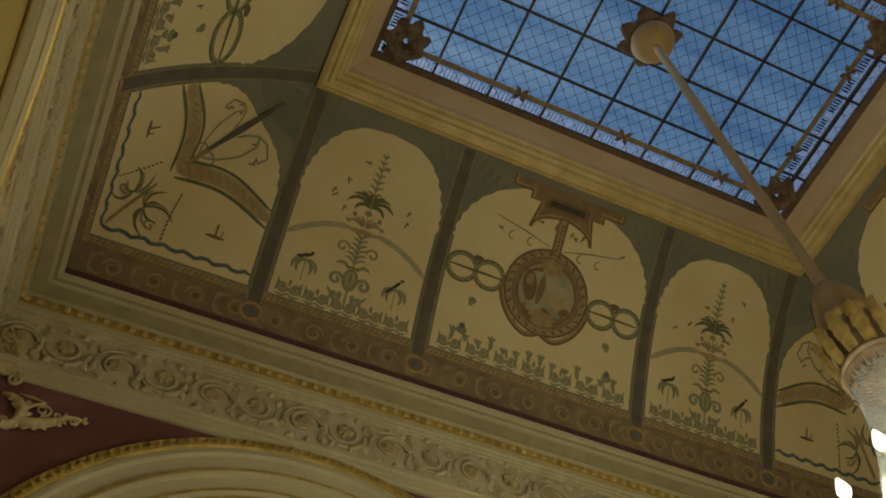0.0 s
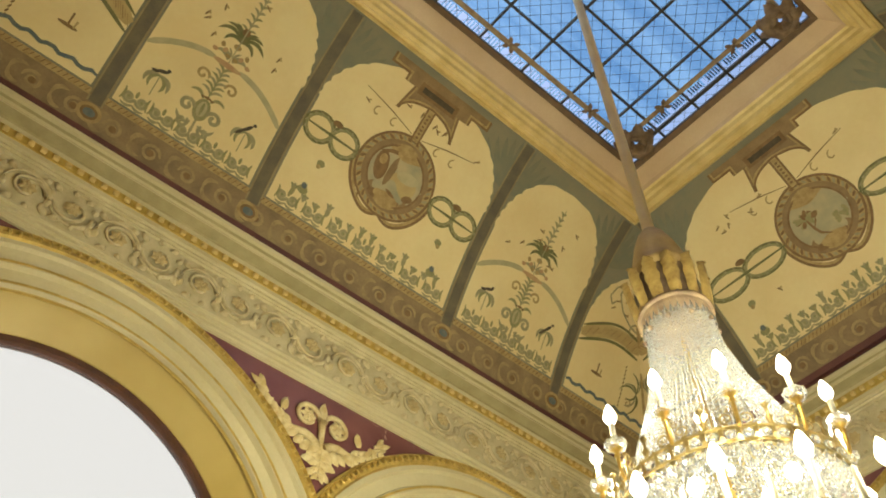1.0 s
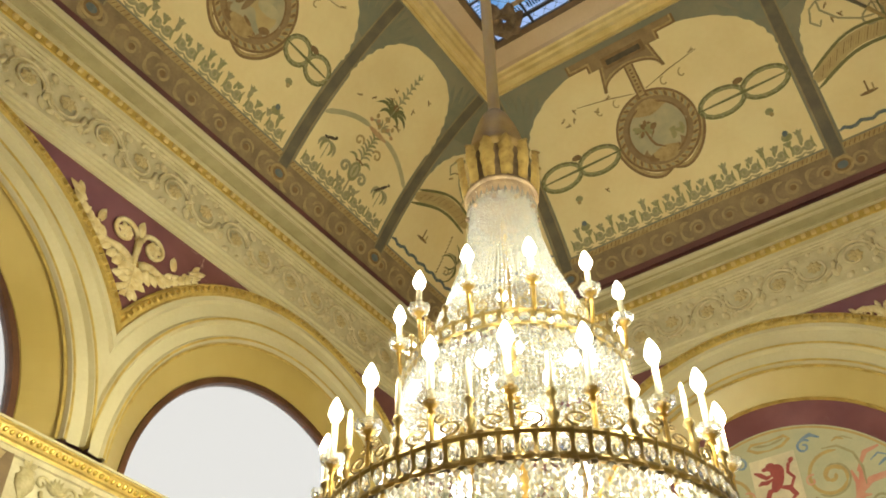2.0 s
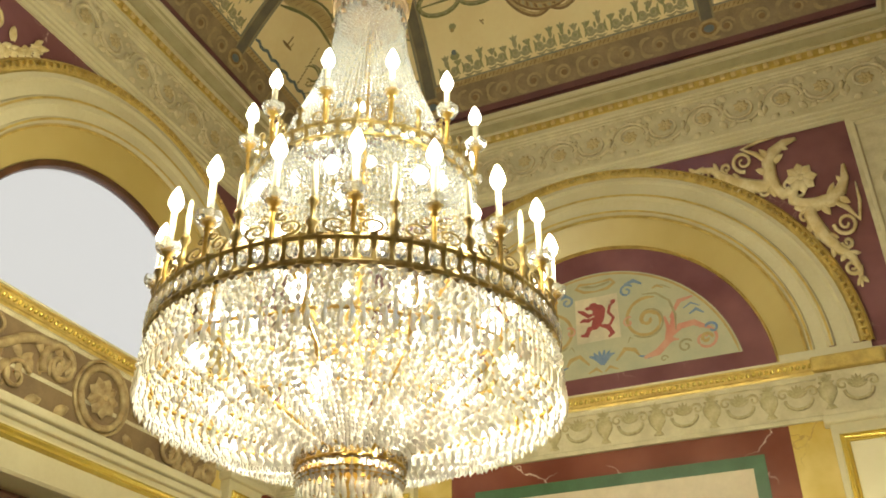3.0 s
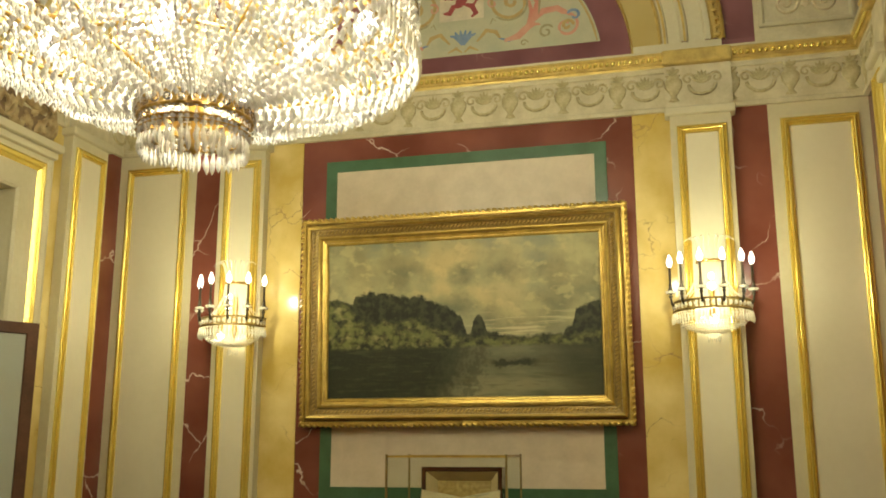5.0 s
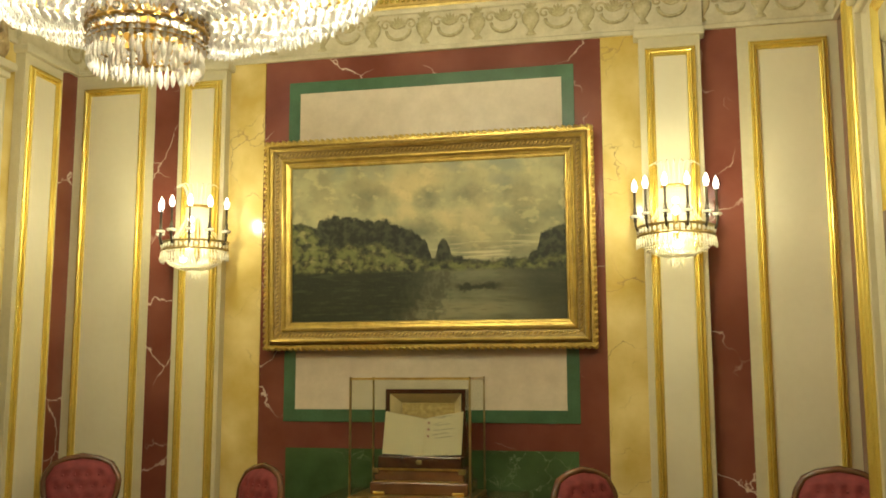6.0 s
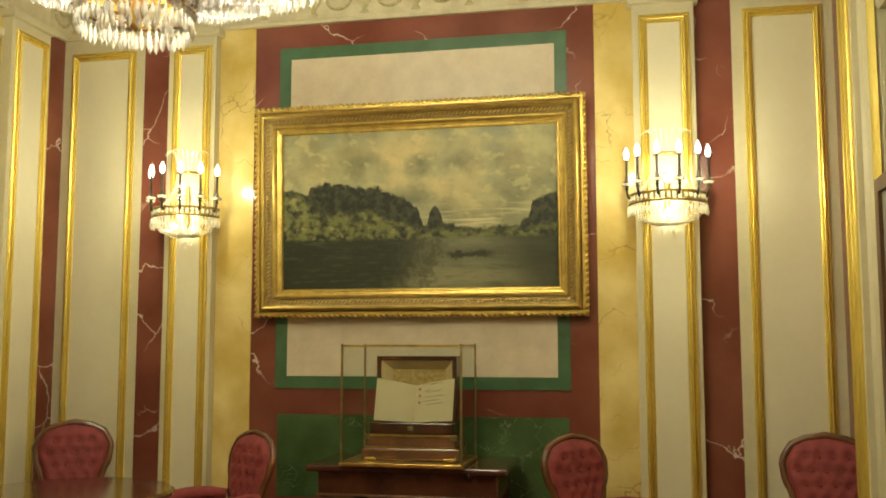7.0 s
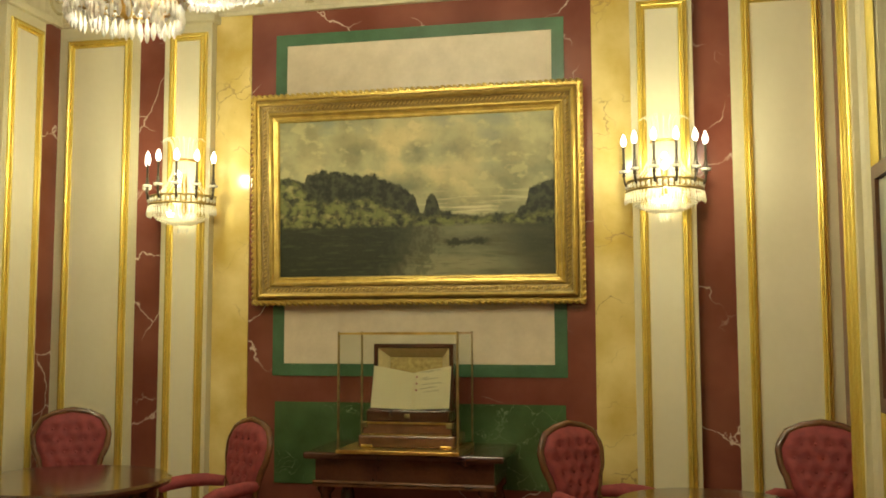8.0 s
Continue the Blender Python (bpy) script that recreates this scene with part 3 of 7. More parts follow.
for sx in (-1, 1):       # two scrolls that turn against each other, each round a flower
    cz = 0.014 * sx
    tube(bm, [(0.14 * sx + 0.14 * math.cos(a), -0.010, cz - sx * 0.135 * math.sin(a)) for a in [math.pi * (1 - i / 14) for i in range(15)]], 0.015, 5, [0.5 + 0.06 * i for i in range(15)])
    spiral(bm, (0.14 * sx, cz), 0.118, 0.0 if sx < 0 else math.pi, 1.15, 0.014, 0.012, 26)
    rosette(bm_r, (0.14 * sx, cz), 0.060, 0.018, 7)
    for du, dz, eu, ez, w in ((-0.10, 0.09, -0.15, 0.165, 0.026), (0.06, 0.12, 0.11, 0.17, 0.024), (0.11, -0.06, 0.15, -0.15, 0.028), (-0.05, -0.12, -0.11, -0.168, 0.026), (-0.13, -0.02, -0.15, -0.10, 0.022), (0.12, 0.05, 0.15, 0.11, 0.020), (0.0, 0.13, -0.03, 0.172, 0.018), (0.02, -0.13, 0.05, -0.172, 0.018)):
        leaf_shape(bm, (0.14 * sx + du, -0.008, cz + dz), (0.14 * sx + eu, -0.008, 0.95 * (cz + ez)), w, 0.028)
vine = mesh_of(bm, "vine_scroll", RELIEF)
flower = mesh_of(bm_r, "vine_rosette", ROSETTE)
for s in WALLS:
    m, half = WALLS[s]
    count = int(2 * half / 0.56)
    for i in range(count):
        at_ = m @ pose(-half + 2 * half * (i + 0.5) / count, -0.016, 6.222)
        put("vine_scroll", vine, frieze, at_)
        put("vine_rosette", flower, frieze, at_)

bm = bmesh.new()
for k in range(7):      # a fluted shell
    a = math.pi * (0.12 + 0.76 * k / 6)
    leaf_shape(bm, (0, -0.004, 0.01), (0.058 * math.cos(a), -0.01, 0.01 + 0.075 * math.sin(a)), 0.011, 0.016, 4)
tube(bm, [(0.07 * math.cos(a), -0.008, 0.0 - 0.055 * math.sin(a)) for a in [math.pi * i / 10 for i in range(11)]], 0.010, 5)
spiral(bm, (-0.075, 0.035), 0.035, 0, 1.2, 0.008, 0.006, 14)
spiral(bm, (0.075, 0.035), 0.035, math.pi, -1.2, 0.008, 0.006, 14)
SHELLSTONE = mat("weathered_relief_plaster", (0.55, 0.48, 0.28), 0.65, second=(0.36, 0.30, 0.15), scale=18, grain=70, bump=0.3)
shell = mesh_of(bm, "shell_ornament", SHELLSTONE)
bm = bmesh.new()
lathe(bm, [(0.0, -0.09), (0.03, -0.085), (0.012, -0.06), (0.045, -0.01), (0.05, 0.03), (0.03, 0.05), (0.042, 0.065), (0.0, 0.07)], 10)
for v in bm.verts:
    v.co.y *= 0.4
for k in (-1, 0, 1):
    leaf_shape(bm, (0, -0.004, 0.07), (0.035 * k, -0.01, 0.115 - 0.015 * abs(k)), 0.013, 0.014, 4)
urn = mesh_of(bm, "urn_ornament", SHELLSTONE)
for s in WALLS:
    m, half = WALLS[s]
    count = int(2 * half / 0.175)
    for i in range(count):
        me = shell if i % 2 else urn
        u = -half + 2 * half * (i + 0.5) / count
        if s in ("west", "east") and 0.36 < abs(u) < 2.72:
            continue
        nn = 0.061 if s == "far" and 1.40 < abs(u) < 1.79 else 0.021
        put("shell_ornament" if i % 2 else "urn_ornament", me, lower, m @ pose(u, -nn, 3.855) @ Matrix.Diagonal((1.18, 1.0, 1.18, 1)))


# ---- scrolled ornaments of the spandrels ----
def scroll_branch(bm, sx):
    """One acanthus branch that curls out of the corner and tapers away along an edge."""
    def at(pts):
        return [(sx * (0.10 + 0.0021 * u), -0.014, -0.10 + 0.0021 * z) for u, z in pts]

    def stem(pts, r, tap):
        tube(bm, at(pts), r, 6, tap)

    stem([(62, -58), (82, -62), (98, -42), (106, -10), (103, 28), (84, 58), (52, 76), (18, 80)], 0.033, [0.9, 1.0, 1.0, 1.15, 1.2, 1.0, 0.7, 0.3])
    stem([(100, -18), (128, -30), (160, -22), (195, -4), (228, 18), (252, 44), (285, 54), (325, 48)], 0.031, [0.8, 1.2, 1.3, 1.1, 0.9, 0.7, 0.5, 0.2])
    stem([(103, 30), (130, 62), (165, 84), (120, 96), (70, 98)], 0.013, [1.1, 1.2, 1.0, 0.8, 0.3])
    for u, z, r, a0, turns in ((168, 50, 30, -1.6, 1.5), (64, -44, 22, -1.6, -1.3), (276, 38, 19, 1.6, -1.4), (132, -44, 17, 1.2, 1.2), (215, 42, 15, -1.6, 1.2)):
        spiral(bm, (sx * (0.10 + 0.0021 * u), -0.10 + 0.0021 * z), 0.0021 * r, a0 if sx > 0 else math.pi - a0, turns * sx, 0.012, 0.014, 22)
    for (u0, z0), (u1, z1), w in (((100, 0), (140, 20), 0.015), ((104, 22), (60, 46), 0.014), ((96, 44), (120, 74), 0.013), ((150, -20), (172, -52), 0.015), ((170, -16), (206, -36), 0.013), ((185, -10), (200, 26), 0.013), ((215, 8), (246, 0), 0.011), ((240, 32), (258, 14), 0.010), ((240, 34), (246, 66), 0.010), ((300, 52), (318, 66), 0.008), ((300, 52), (322, 38), 0.008), ((70, 70), (44, 56), 0.010), ((112, -26), (104, -66), 0.014)):
        leaf_shape(bm, at([(u0, z0)])[0], at([(u1, z1)])[0], 1.45 * w, 0.026)


def spandrel_corner():
    """Two branches that meet in a corner, with a flower between them."""
    bm = bmesh.new()
    scroll_branch(bm, 1)
    second = bmesh.new()
    scroll_branch(second, 1)
    q = Matrix(((0, 0, -1, 0), (0, 1, 0, 0), (-1, 0, 0, 0), (0, 0, 0, 1)))
    me = bpy.data.meshes.new("tmp")
    second.transform(q)
    second.to_mesh(me)
    bm.from_mesh(me)
    second.free()
    bpy.data.meshes.remove(me)
    rosette(bm, (0.165, -0.165), 0.088, 0.02, 8)
    return bm


PALERELIEF = mat("cream_gilt_relief", (0.74, 0.64, 0.40), 0.55, second=(0.55, 0.42, 0.20), scale=14, grain=60, bump=0.3)
corner_me = mesh_of(spandrel_corner(), "spandrel_scroll", PALERELIEF)
for s in ("far", "near"):
    m, half = WALLS[s]
    put("spandrel_scroll", corner_me, wall[s], m @ pose(1.80, -0.006, 5.73) @ Matrix.Diagonal((-1.25, 1, 1.5, 1)))
    put("spandrel_scroll", corner_me, wall[s], m @ pose(-1.80, -0.006, 5.73) @ Matrix.Diagonal((1.25, 1, 1.5, 1)))
# the triangle between two arches: mirrored scrolls on a stalk
bm = bmesh.new()
tube(bm, [(0, -0.012, -0.34 + 0.05 * i) for i in range(10)], 0.024, 6, [0.5 + 0.07 * i for i in range(10)])
for sx in (-1, 1):
    spiral(bm, (sx * 0.115, 0.10), 0.10, 0 if sx < 0 else math.pi, 1.5 * -sx, 0.02, 0.012)
    rosette(bm, (sx * 0.115, 0.10), 0.06, 0.02)
    tube(bm, [(sx * (0.02 + 0.055 * i), -0.012, -0.10 + 0.22 * (i / 9) ** 1.5 + 0.035 * math.sin(i)) for i in range(10)], 0.026, 6, [1.3 - 0.1 * i for i in range(10)])
    for a, b, w in (((0.03, -0.2), (0.13, -0.23), 0.03), ((0.02, -0.28), (0.09, -0.33), 0.026), ((0.22, -0.03), (0.27, -0.13), 0.03), ((0.3, 0.05), (0.28, 0.16), 0.03), ((0.38, 0.09), (0.45, 0.02), 0.026), ((0.42, 0.12), (0.56, 0.20), 0.025), ((0.45, 0.15), (0.5, 0.23), 0.02), ((0.1, -0.08), (0.14, -0.17), 0.03)):
        leaf_shape(bm, (sx * a[0], -0.008, a[1]), (sx * b[0], -0.008, b[1]), w, 0.03)
leaf_shape(bm, (0, -0.01, 0.1), (0, -0.012, 0.26), 0.035, 0.03)
for sx in (-1, 1):       # overlapping acanthus leaves along both branches and down the stalk
    for i in range(9):
        u, z = 0.03 + 0.052 * i, -0.11 + 0.22 * (i / 9) ** 1.5
        leaf_shape(bm, (sx * u, -0.018, z), (sx * (u + 0.065), -0.012, z - 0.085 + 0.010 * i), 0.036 - 0.0022 * i, 0.03)
        if i > 3:
            leaf_shape(bm, (sx * u, -0.018, z), (sx * (u + 0.06), -0.012, z + 0.085 - 0.004 * i), 0.030 - 0.0018 * i, 0.03)
    for i in range(5):
        leaf_shape(bm, (0, -0.018, -0.12 - 0.045 * i), (sx * (0.11 - 0.016 * i), -0.012, -0.15 - 0.052 * i), 0.030 - 0.003 * i, 0.028)
middle_me = mesh_of(bm, "spandrel_scroll", PALERELIEF)
bm = bmesh.new()
scroll_branch(bm, 1)
half_me = mesh_of(bm, "spandrel_scroll", PALERELIEF)
for s in ("west", "east"):
    m, half = WALLS[s]
    put("spandrel_scroll", middle_me, wall[s], m @ pose(0, -0.006, 5.55))
    for sx in (-1, 1):
        put("spandrel_scroll", half_me, wall[s], m @ pose(sx * 3.42, -0.006, 5.70) @ Matrix.Diagonal((-sx * 0.75, 1, 0.75, 1)))
        put("spandrel_scroll", half_me, wall[s], m @ pose(sx * 3.44, -0.006, 5.66, 0, 90 * sx, 0) @ Matrix.Diagonal((-sx * 0.9, 1, 0.75, 1)))

# cream relief panels beside the end arches
for s in ("far", "near"):
    m, half = WALLS[s]
    for sx in (-1, 1):
        u0, u1 = sorted((sx * 1.975, sx * (half - 0.004)))
        part("relief_panel", box(bmesh.new(), u0, u1, -0.02, 0.01, 4.104, 5.90), STONE, wall[s], "cream carved pilaster panel")
        part("relief_panel_edge", rect_frame(bmesh.new(), u0 + 0.03, u1 - 0.03, 4.22, 5.86, [(0, 0.02), (0.0, 0.04), (0.02, 0.045), (0.035, 0.022)]), CREAM, wall[s])
        bm = bmesh.new()
        mid = (u0 + u1) / 2
        for z in (4.55, 5.2):
            lathe(bm, [(0.0, -0.22), (0.03, -0.2), (0.015, -0.15), (0.05, -0.06), (0.055, 0.0), (0.025, 0.06), (0.05, 0.09), (0.0, 0.1)], 10, (0, 0, 0))
            for v in bm.verts:
                if v.tag is False:
                    v.co = Vector((v.co.x + mid, v.co.y * 0.4 - 0.024, v.co.z + z))
                    v.tag = True
            for k in (-1, 1):
                spiral(bm, (mid + k * 0.13, z + 0.12), 0.09, 0 if k < 0 else math.pi, -1.4 * k, 0.013, 0.026)
                spiral(bm, (mid + k * 0.12, z - 0.18), 0.075, 0 if k < 0 else math.pi, 1.4 * k, 0.012, 0.026)
                for q in range(3):
                    leaf_shape(bm, (mid + k * 0.03, -0.022, z + 0.02 + 0.1 * q), (mid + k * (0.19 - 0.02 * q), -0.022, z + 0.0 + 0.14 * q), 0.024, 0.025)
            for v in bm.verts:
                v.tag = True
            leaf_shape(bm, (mid, -0.024, z + 0.1), (mid, -0.024, z + 0.34), 0.045, 0.03)
            for v in bm.verts:
                v.tag = True
        part("carved_relief", bm, RELIEF, wall[s], "carved urns and scrolls", smooth=True)

# ---- lunettes ----
FIELD = mat("pale_sage_painted_field", (0.50, 0.48, 0.33), 0.75, second=(0.42, 0.42, 0.30), scale=6)
ROSE = mat("rose_paint", (0.55, 0.22, 0.17), 0.8, second=(0.6, 0.34, 0.25), scale=9)
SKYB = mat("blue_paint", (0.14, 0.22, 0.38), 0.8, second=(0.25, 0.32, 0.42), scale=12)
CRIMSON = mat("crimson_paint", (0.36, 0.075, 0.07), 0.7, second=(0.28, 0.06, 0.06), scale=20)
PALE = mat("pale_shield_paint", (0.72, 0.64, 0.47), 0.7)
OCHREPAINT = mat("ochre_paint", (0.50, 0.36, 0.15), 0.8, second=(0.40, 0.28, 0.12), scale=15)


def half_disc(bm, r, z0, y, n=40):
    a0 = math.asin(z0 / r) if z0 else 0.0
    pts = [bm.verts.new((r * math.cos(a), y, SPRING + r * math.sin(a))) for a in [a0 + (math.pi - 2 * a0) * i / n for i in range(n + 1)]]
    bm.faces.new(pts)
    return bm


def stroke(bm, pts, w, y):
    """A flat painted stroke through points of a wall's plane."""
    rows = []
    for i, (u, z) in enumerate(pts):
        u0, z0 = pts[max(i - 1, 0)]
        u1, z1 = pts[min(i + 1, len(pts) - 1)]
        d = Vector((u1 - u0, z1 - z0))
        d = d.normalized() if d.length else Vector((1, 0))
        k = w * (1 if 0 < i < len(pts) - 1 else 0.4)
        rows.append([(u - d.y * k, y, z + d.x * k), (u + d.y * k, y, z - d.x * k)])
    return grid(bm, rows)


def curl(c, r, a0, turns, n=24):
    return [(c[0] + r * (1 - 0.8 * i / n) * math.cos(a0 + turns * 6.283 * i / n), c[1] + r * (1 - 0.8 * i / n) * math.sin(a0 + turns * 6.283 * i / n)) for i in range(n + 1)]


def blob(bm, c, rx, rz, y, n=12, tilt=0.0):
    bm.faces.new([bm.verts.new((c[0] + rx * math.cos(a) * math.cos(tilt) - rz * math.sin(a) * math.sin(tilt), y, c[1] + rx * math.cos(a) * math.sin(tilt) + rz * math.sin(a) * math.cos(tilt))) for a in [6.283 * i / n for i in range(n)]])


for s in ("far", "near"):
    m, half = WALLS[s]
    part("lunette", half_disc(bmesh.new(), 1.2, 0, 0.15), PURPLE, wall[s], "plum marble lunette")
    part("lunette_edge", arch_sweep(bmesh.new(), [(1.195, -0.149), (1.195, -0.13), (1.185, -0.125), (1.178, -0.149)], 0, False), OLDGILT, wall[s], "thin gilt line")
    part("lunette_foot", box(bmesh.new(), -1.2, 1.2, 0.149, 0.19, 4.07, 4.1702), PURPLE, wall[s])
    for sx in (-1, 1):
        part("arch_foot", box(bmesh.new(), *sorted((sx * 1.2, sx * 1.765)), -0.03, 0.19, 4.08, 4.172), CREAM, wall[s], "plain cream arch foot")
        part("spandrel_foot", box(bmesh.new(), *sorted((sx * 1.766, sx * 1.985)), -0.001, 0.19, 4.08, 4.172), PURPLE, wall[s])
    part("painted_field", half_disc(bmesh.new(), 0.985, 0.15, 0.144), FIELD, wall[s], "pale painted field of scrolls")
    cols = {k: bmesh.new() for k in ("rose", "blue", "ochre", "red", "pale", "green")}
    ring = [(0.965 * math.cos(a), SPRING + 0.965 * math.sin(a)) for a in [0.16 + 2.82 * i / 40 for i in range(41)]]
    stroke(cols["ochre"], ring, 0.008, 0.140)
    for sx in (-1, 1):
        f = lambda pts: [(sx * u, SPRING + z) for u, z in pts]
        lay = iter(0.1405 - 0.00025 * i for i in range(60))
        put_ = lambda k, pts, w: stroke(cols[k], f(pts), w, next(lay))
        # leafy stem that springs from the foot, with feathered leaves
        put_("blue", [(0.26, 0.25), (0.33, 0.225), (0.42, 0.24)], 0.012)
        put_("ochre", [(0.10, 0.24), (0.17, 0.32), (0.24, 0.30), (0.27, 0.25)], 0.016)
        put_("rose", [(0.30, 0.225), (0.40, 0.25), (0.48, 0.32), (0.53, 0.42), (0.55, 0.54)], 0.026)
        put_("rose", [(0.46, 0.30), (0.50, 0.42), (0.48, 0.52)], 0.018)
        put_("rose", [(0.49, 0.34), (0.58, 0.42), (0.68, 0.43), (0.78, 0.37)], 0.024)
        put_("rose", [(0.52, 0.50), (0.60, 0.62), (0.70, 0.64)], 0.018)
        put_("rose", [(0.44, 0.28), (0.52, 0.33), (0.56, 0.32)], 0.014)
        put_("green", [(0.55, 0.40), (0.56, 0.52), (0.53, 0.64), (0.44, 0.72), (0.34, 0.73)], 0.009)
        for k, c, r_, a0, tn, w in (("ochre", (0.36, 0.52), 0.185, 1.2, 1.25, 0.012), ("green", (0.36, 0.52), 0.155, -2.4, 1.0, 0.007), ("ochre", (0.36, 0.52), 0.07, 0.4, 1.0, 0.014), ("blue", (0.23, 0.78), 0.055, 0.6, 1.2, 0.009), ("rose", (0.74, 0.29), 0.10, 1.9, -1.2, 0.010), ("ochre", (0.75, 0.29), 0.045, 0.0, 1.0, 0.012), ("green", (0.60, 0.26), 0.055, 0.5, 1.2, 0.008), ("blue", (0.80, 0.36), 0.05, 2.8, -0.9, 0.010), ("green", (0.44, 0.19), 0.028, 0.0, 1.0, 0.006), ("rose", (0.22, 0.52), 0.045, 1.0, 1.0, 0.007)):
            arc = curl(c, r_, a0, tn, 30)
            put_(k, arc[:18], w)
            put_(k, arc[17:], w * 0.9)
        put_("blue", [(0.22, 0.835), (0.29, 0.855), (0.35, 0.815)], 0.016)
        put_("blue", [(0.66, 0.50), (0.71, 0.53), (0.76, 0.49)], 0.014)
        put_("blue", [(0.62, 0.55), (0.68, 0.585), (0.74, 0.55)], 0.008)
        put_("green", [(0.44, 0.78), (0.50, 0.77), (0.56, 0.73)], 0.007)
        put_("ochre", [(0.42, 0.76), (0.46, 0.775), (0.50, 0.75)], 0.010)
        put_("ochre", [(0.0, 0.825), (0.09, 0.835), (0.15, 0.875), (0.12, 0.905), (0.0, 0.895)], 0.012)
        put_("green", [(0.0, 0.865), (0.06, 0.875), (0.11, 0.885)], 0.010)
        for k, (u1, z1) in enumerate(((0.02, 0.335), (0.06, 0.325), (0.095, 0.30))):
            put_("blue", [(0.005, 0.22), (u1 * 0.6, 0.29), (u1, z1)], 0.014)
        put_("ochre", [(0.01, 0.165), (0.05, 0.20), (0.11, 0.17)], 0.012)
        put_("green", [(0.20, 0.36), (0.22, 0.40), (0.24, 0.38)], 0.007)
    for u0, u1, z0, z1 in ((-0.175, 0.155, 0.41, 0.775),):
        cols["pale"].faces.new([cols["pale"].verts.new((u, 0.125, SPRING + z)) for u, z in ((u0, z0), (u1, z0 + 0.005), (u1 + 0.005, z1), (u0 + 0.01, z1))])
    # a four-legged heraldic beast, in plain strokes
    r = cols["red"]
    at_ = lambda u, z: (1.12 * u - 0.012, SPRING + 0.595 + 1.02 * z)
    limb = lambda pts, w, y: stroke(r, [at_(u, z) for u, z in pts], w, y)
    blob(r, at_(0.012, -0.015), 0.085, 0.040, 0.1200, 16, 1.05)
    blob(r, at_(0.022, 0.055), 0.050, 0.056, 0.1195, 14)
    blob(r, at_(-0.012, 0.098), 0.036, 0.032, 0.1190, 12)
    blob(r, at_(-0.048, 0.090), 0.026, 0.016, 0.1185, 10)
    limb([(0.0, 0.04), (-0.05, 0.025), (-0.085, 0.06), (-0.12, 0.085)], 0.017, 0.1180)
    limb([(-0.005, 0.01), (-0.055, -0.01), (-0.085, 0.0), (-0.11, -0.012)], 0.016, 0.1175)
    limb([(0.0, -0.06), (-0.05, -0.075), (-0.075, -0.125), (-0.115, -0.12)], 0.020, 0.1180)
    limb([(0.015, -0.06), (0.075, -0.085), (0.10, -0.14), (0.07, -0.165)], 0.020, 0.1175)
    limb([(0.035, -0.06), (0.085, -0.075), (0.115, -0.02), (0.085, 0.03), (0.10, 0.085), (0.13, 0.10)], 0.012, 0.1170)
    blob(r, at_(0.122, 0.11), 0.022, 0.018, 0.1165, 8, 0.6)
    for k, c in (("rose", ROSE), ("blue", SKYB), ("ochre", OCHREPAINT), ("red", CRIMSON), ("pale", PALE), ("green", GREYPAINT)):
        part("painted_ornament", cols[k], c, wall[s])

FROST, n_, l_, b_ = nodes_of("frosted_pane")
b_.inputs["Base Color"].default_value = (0.93, 0.94, 0.93, 1)
b_.inputs["Roughness"].default_value = 0.45
b_.inputs["Transmission Weight"].default_value = 1.0
b_.inputs["IOR"].default_value = 1.2
for s in ("west", "east"):
    m, half = WALLS[s]
    for c in ARCHES[s]:
        w = structure(empty("window_lunette", m @ pose(c, 0, 0)), "half-round frosted window in a dark wooden frame", "window")
        part("window_frame", arch_sweep(bmesh.new(), [(1.19, -0.15), (1.19, -0.13), (1.15, -0.13), (1.14, -0.15), (1.14, -0.19)], 0, False), BROWN, w)
        part("window_frame", box(bmesh.new(), -1.19, 1.19, 0.13, 0.19, SPRING - 0.03, SPRING + 0.03), BROWN, w)
        g_ = part("pane", half_disc(bmesh.new(), 1.16, 0, 0.17), FROST, w)
        g_.visible_shadow = False

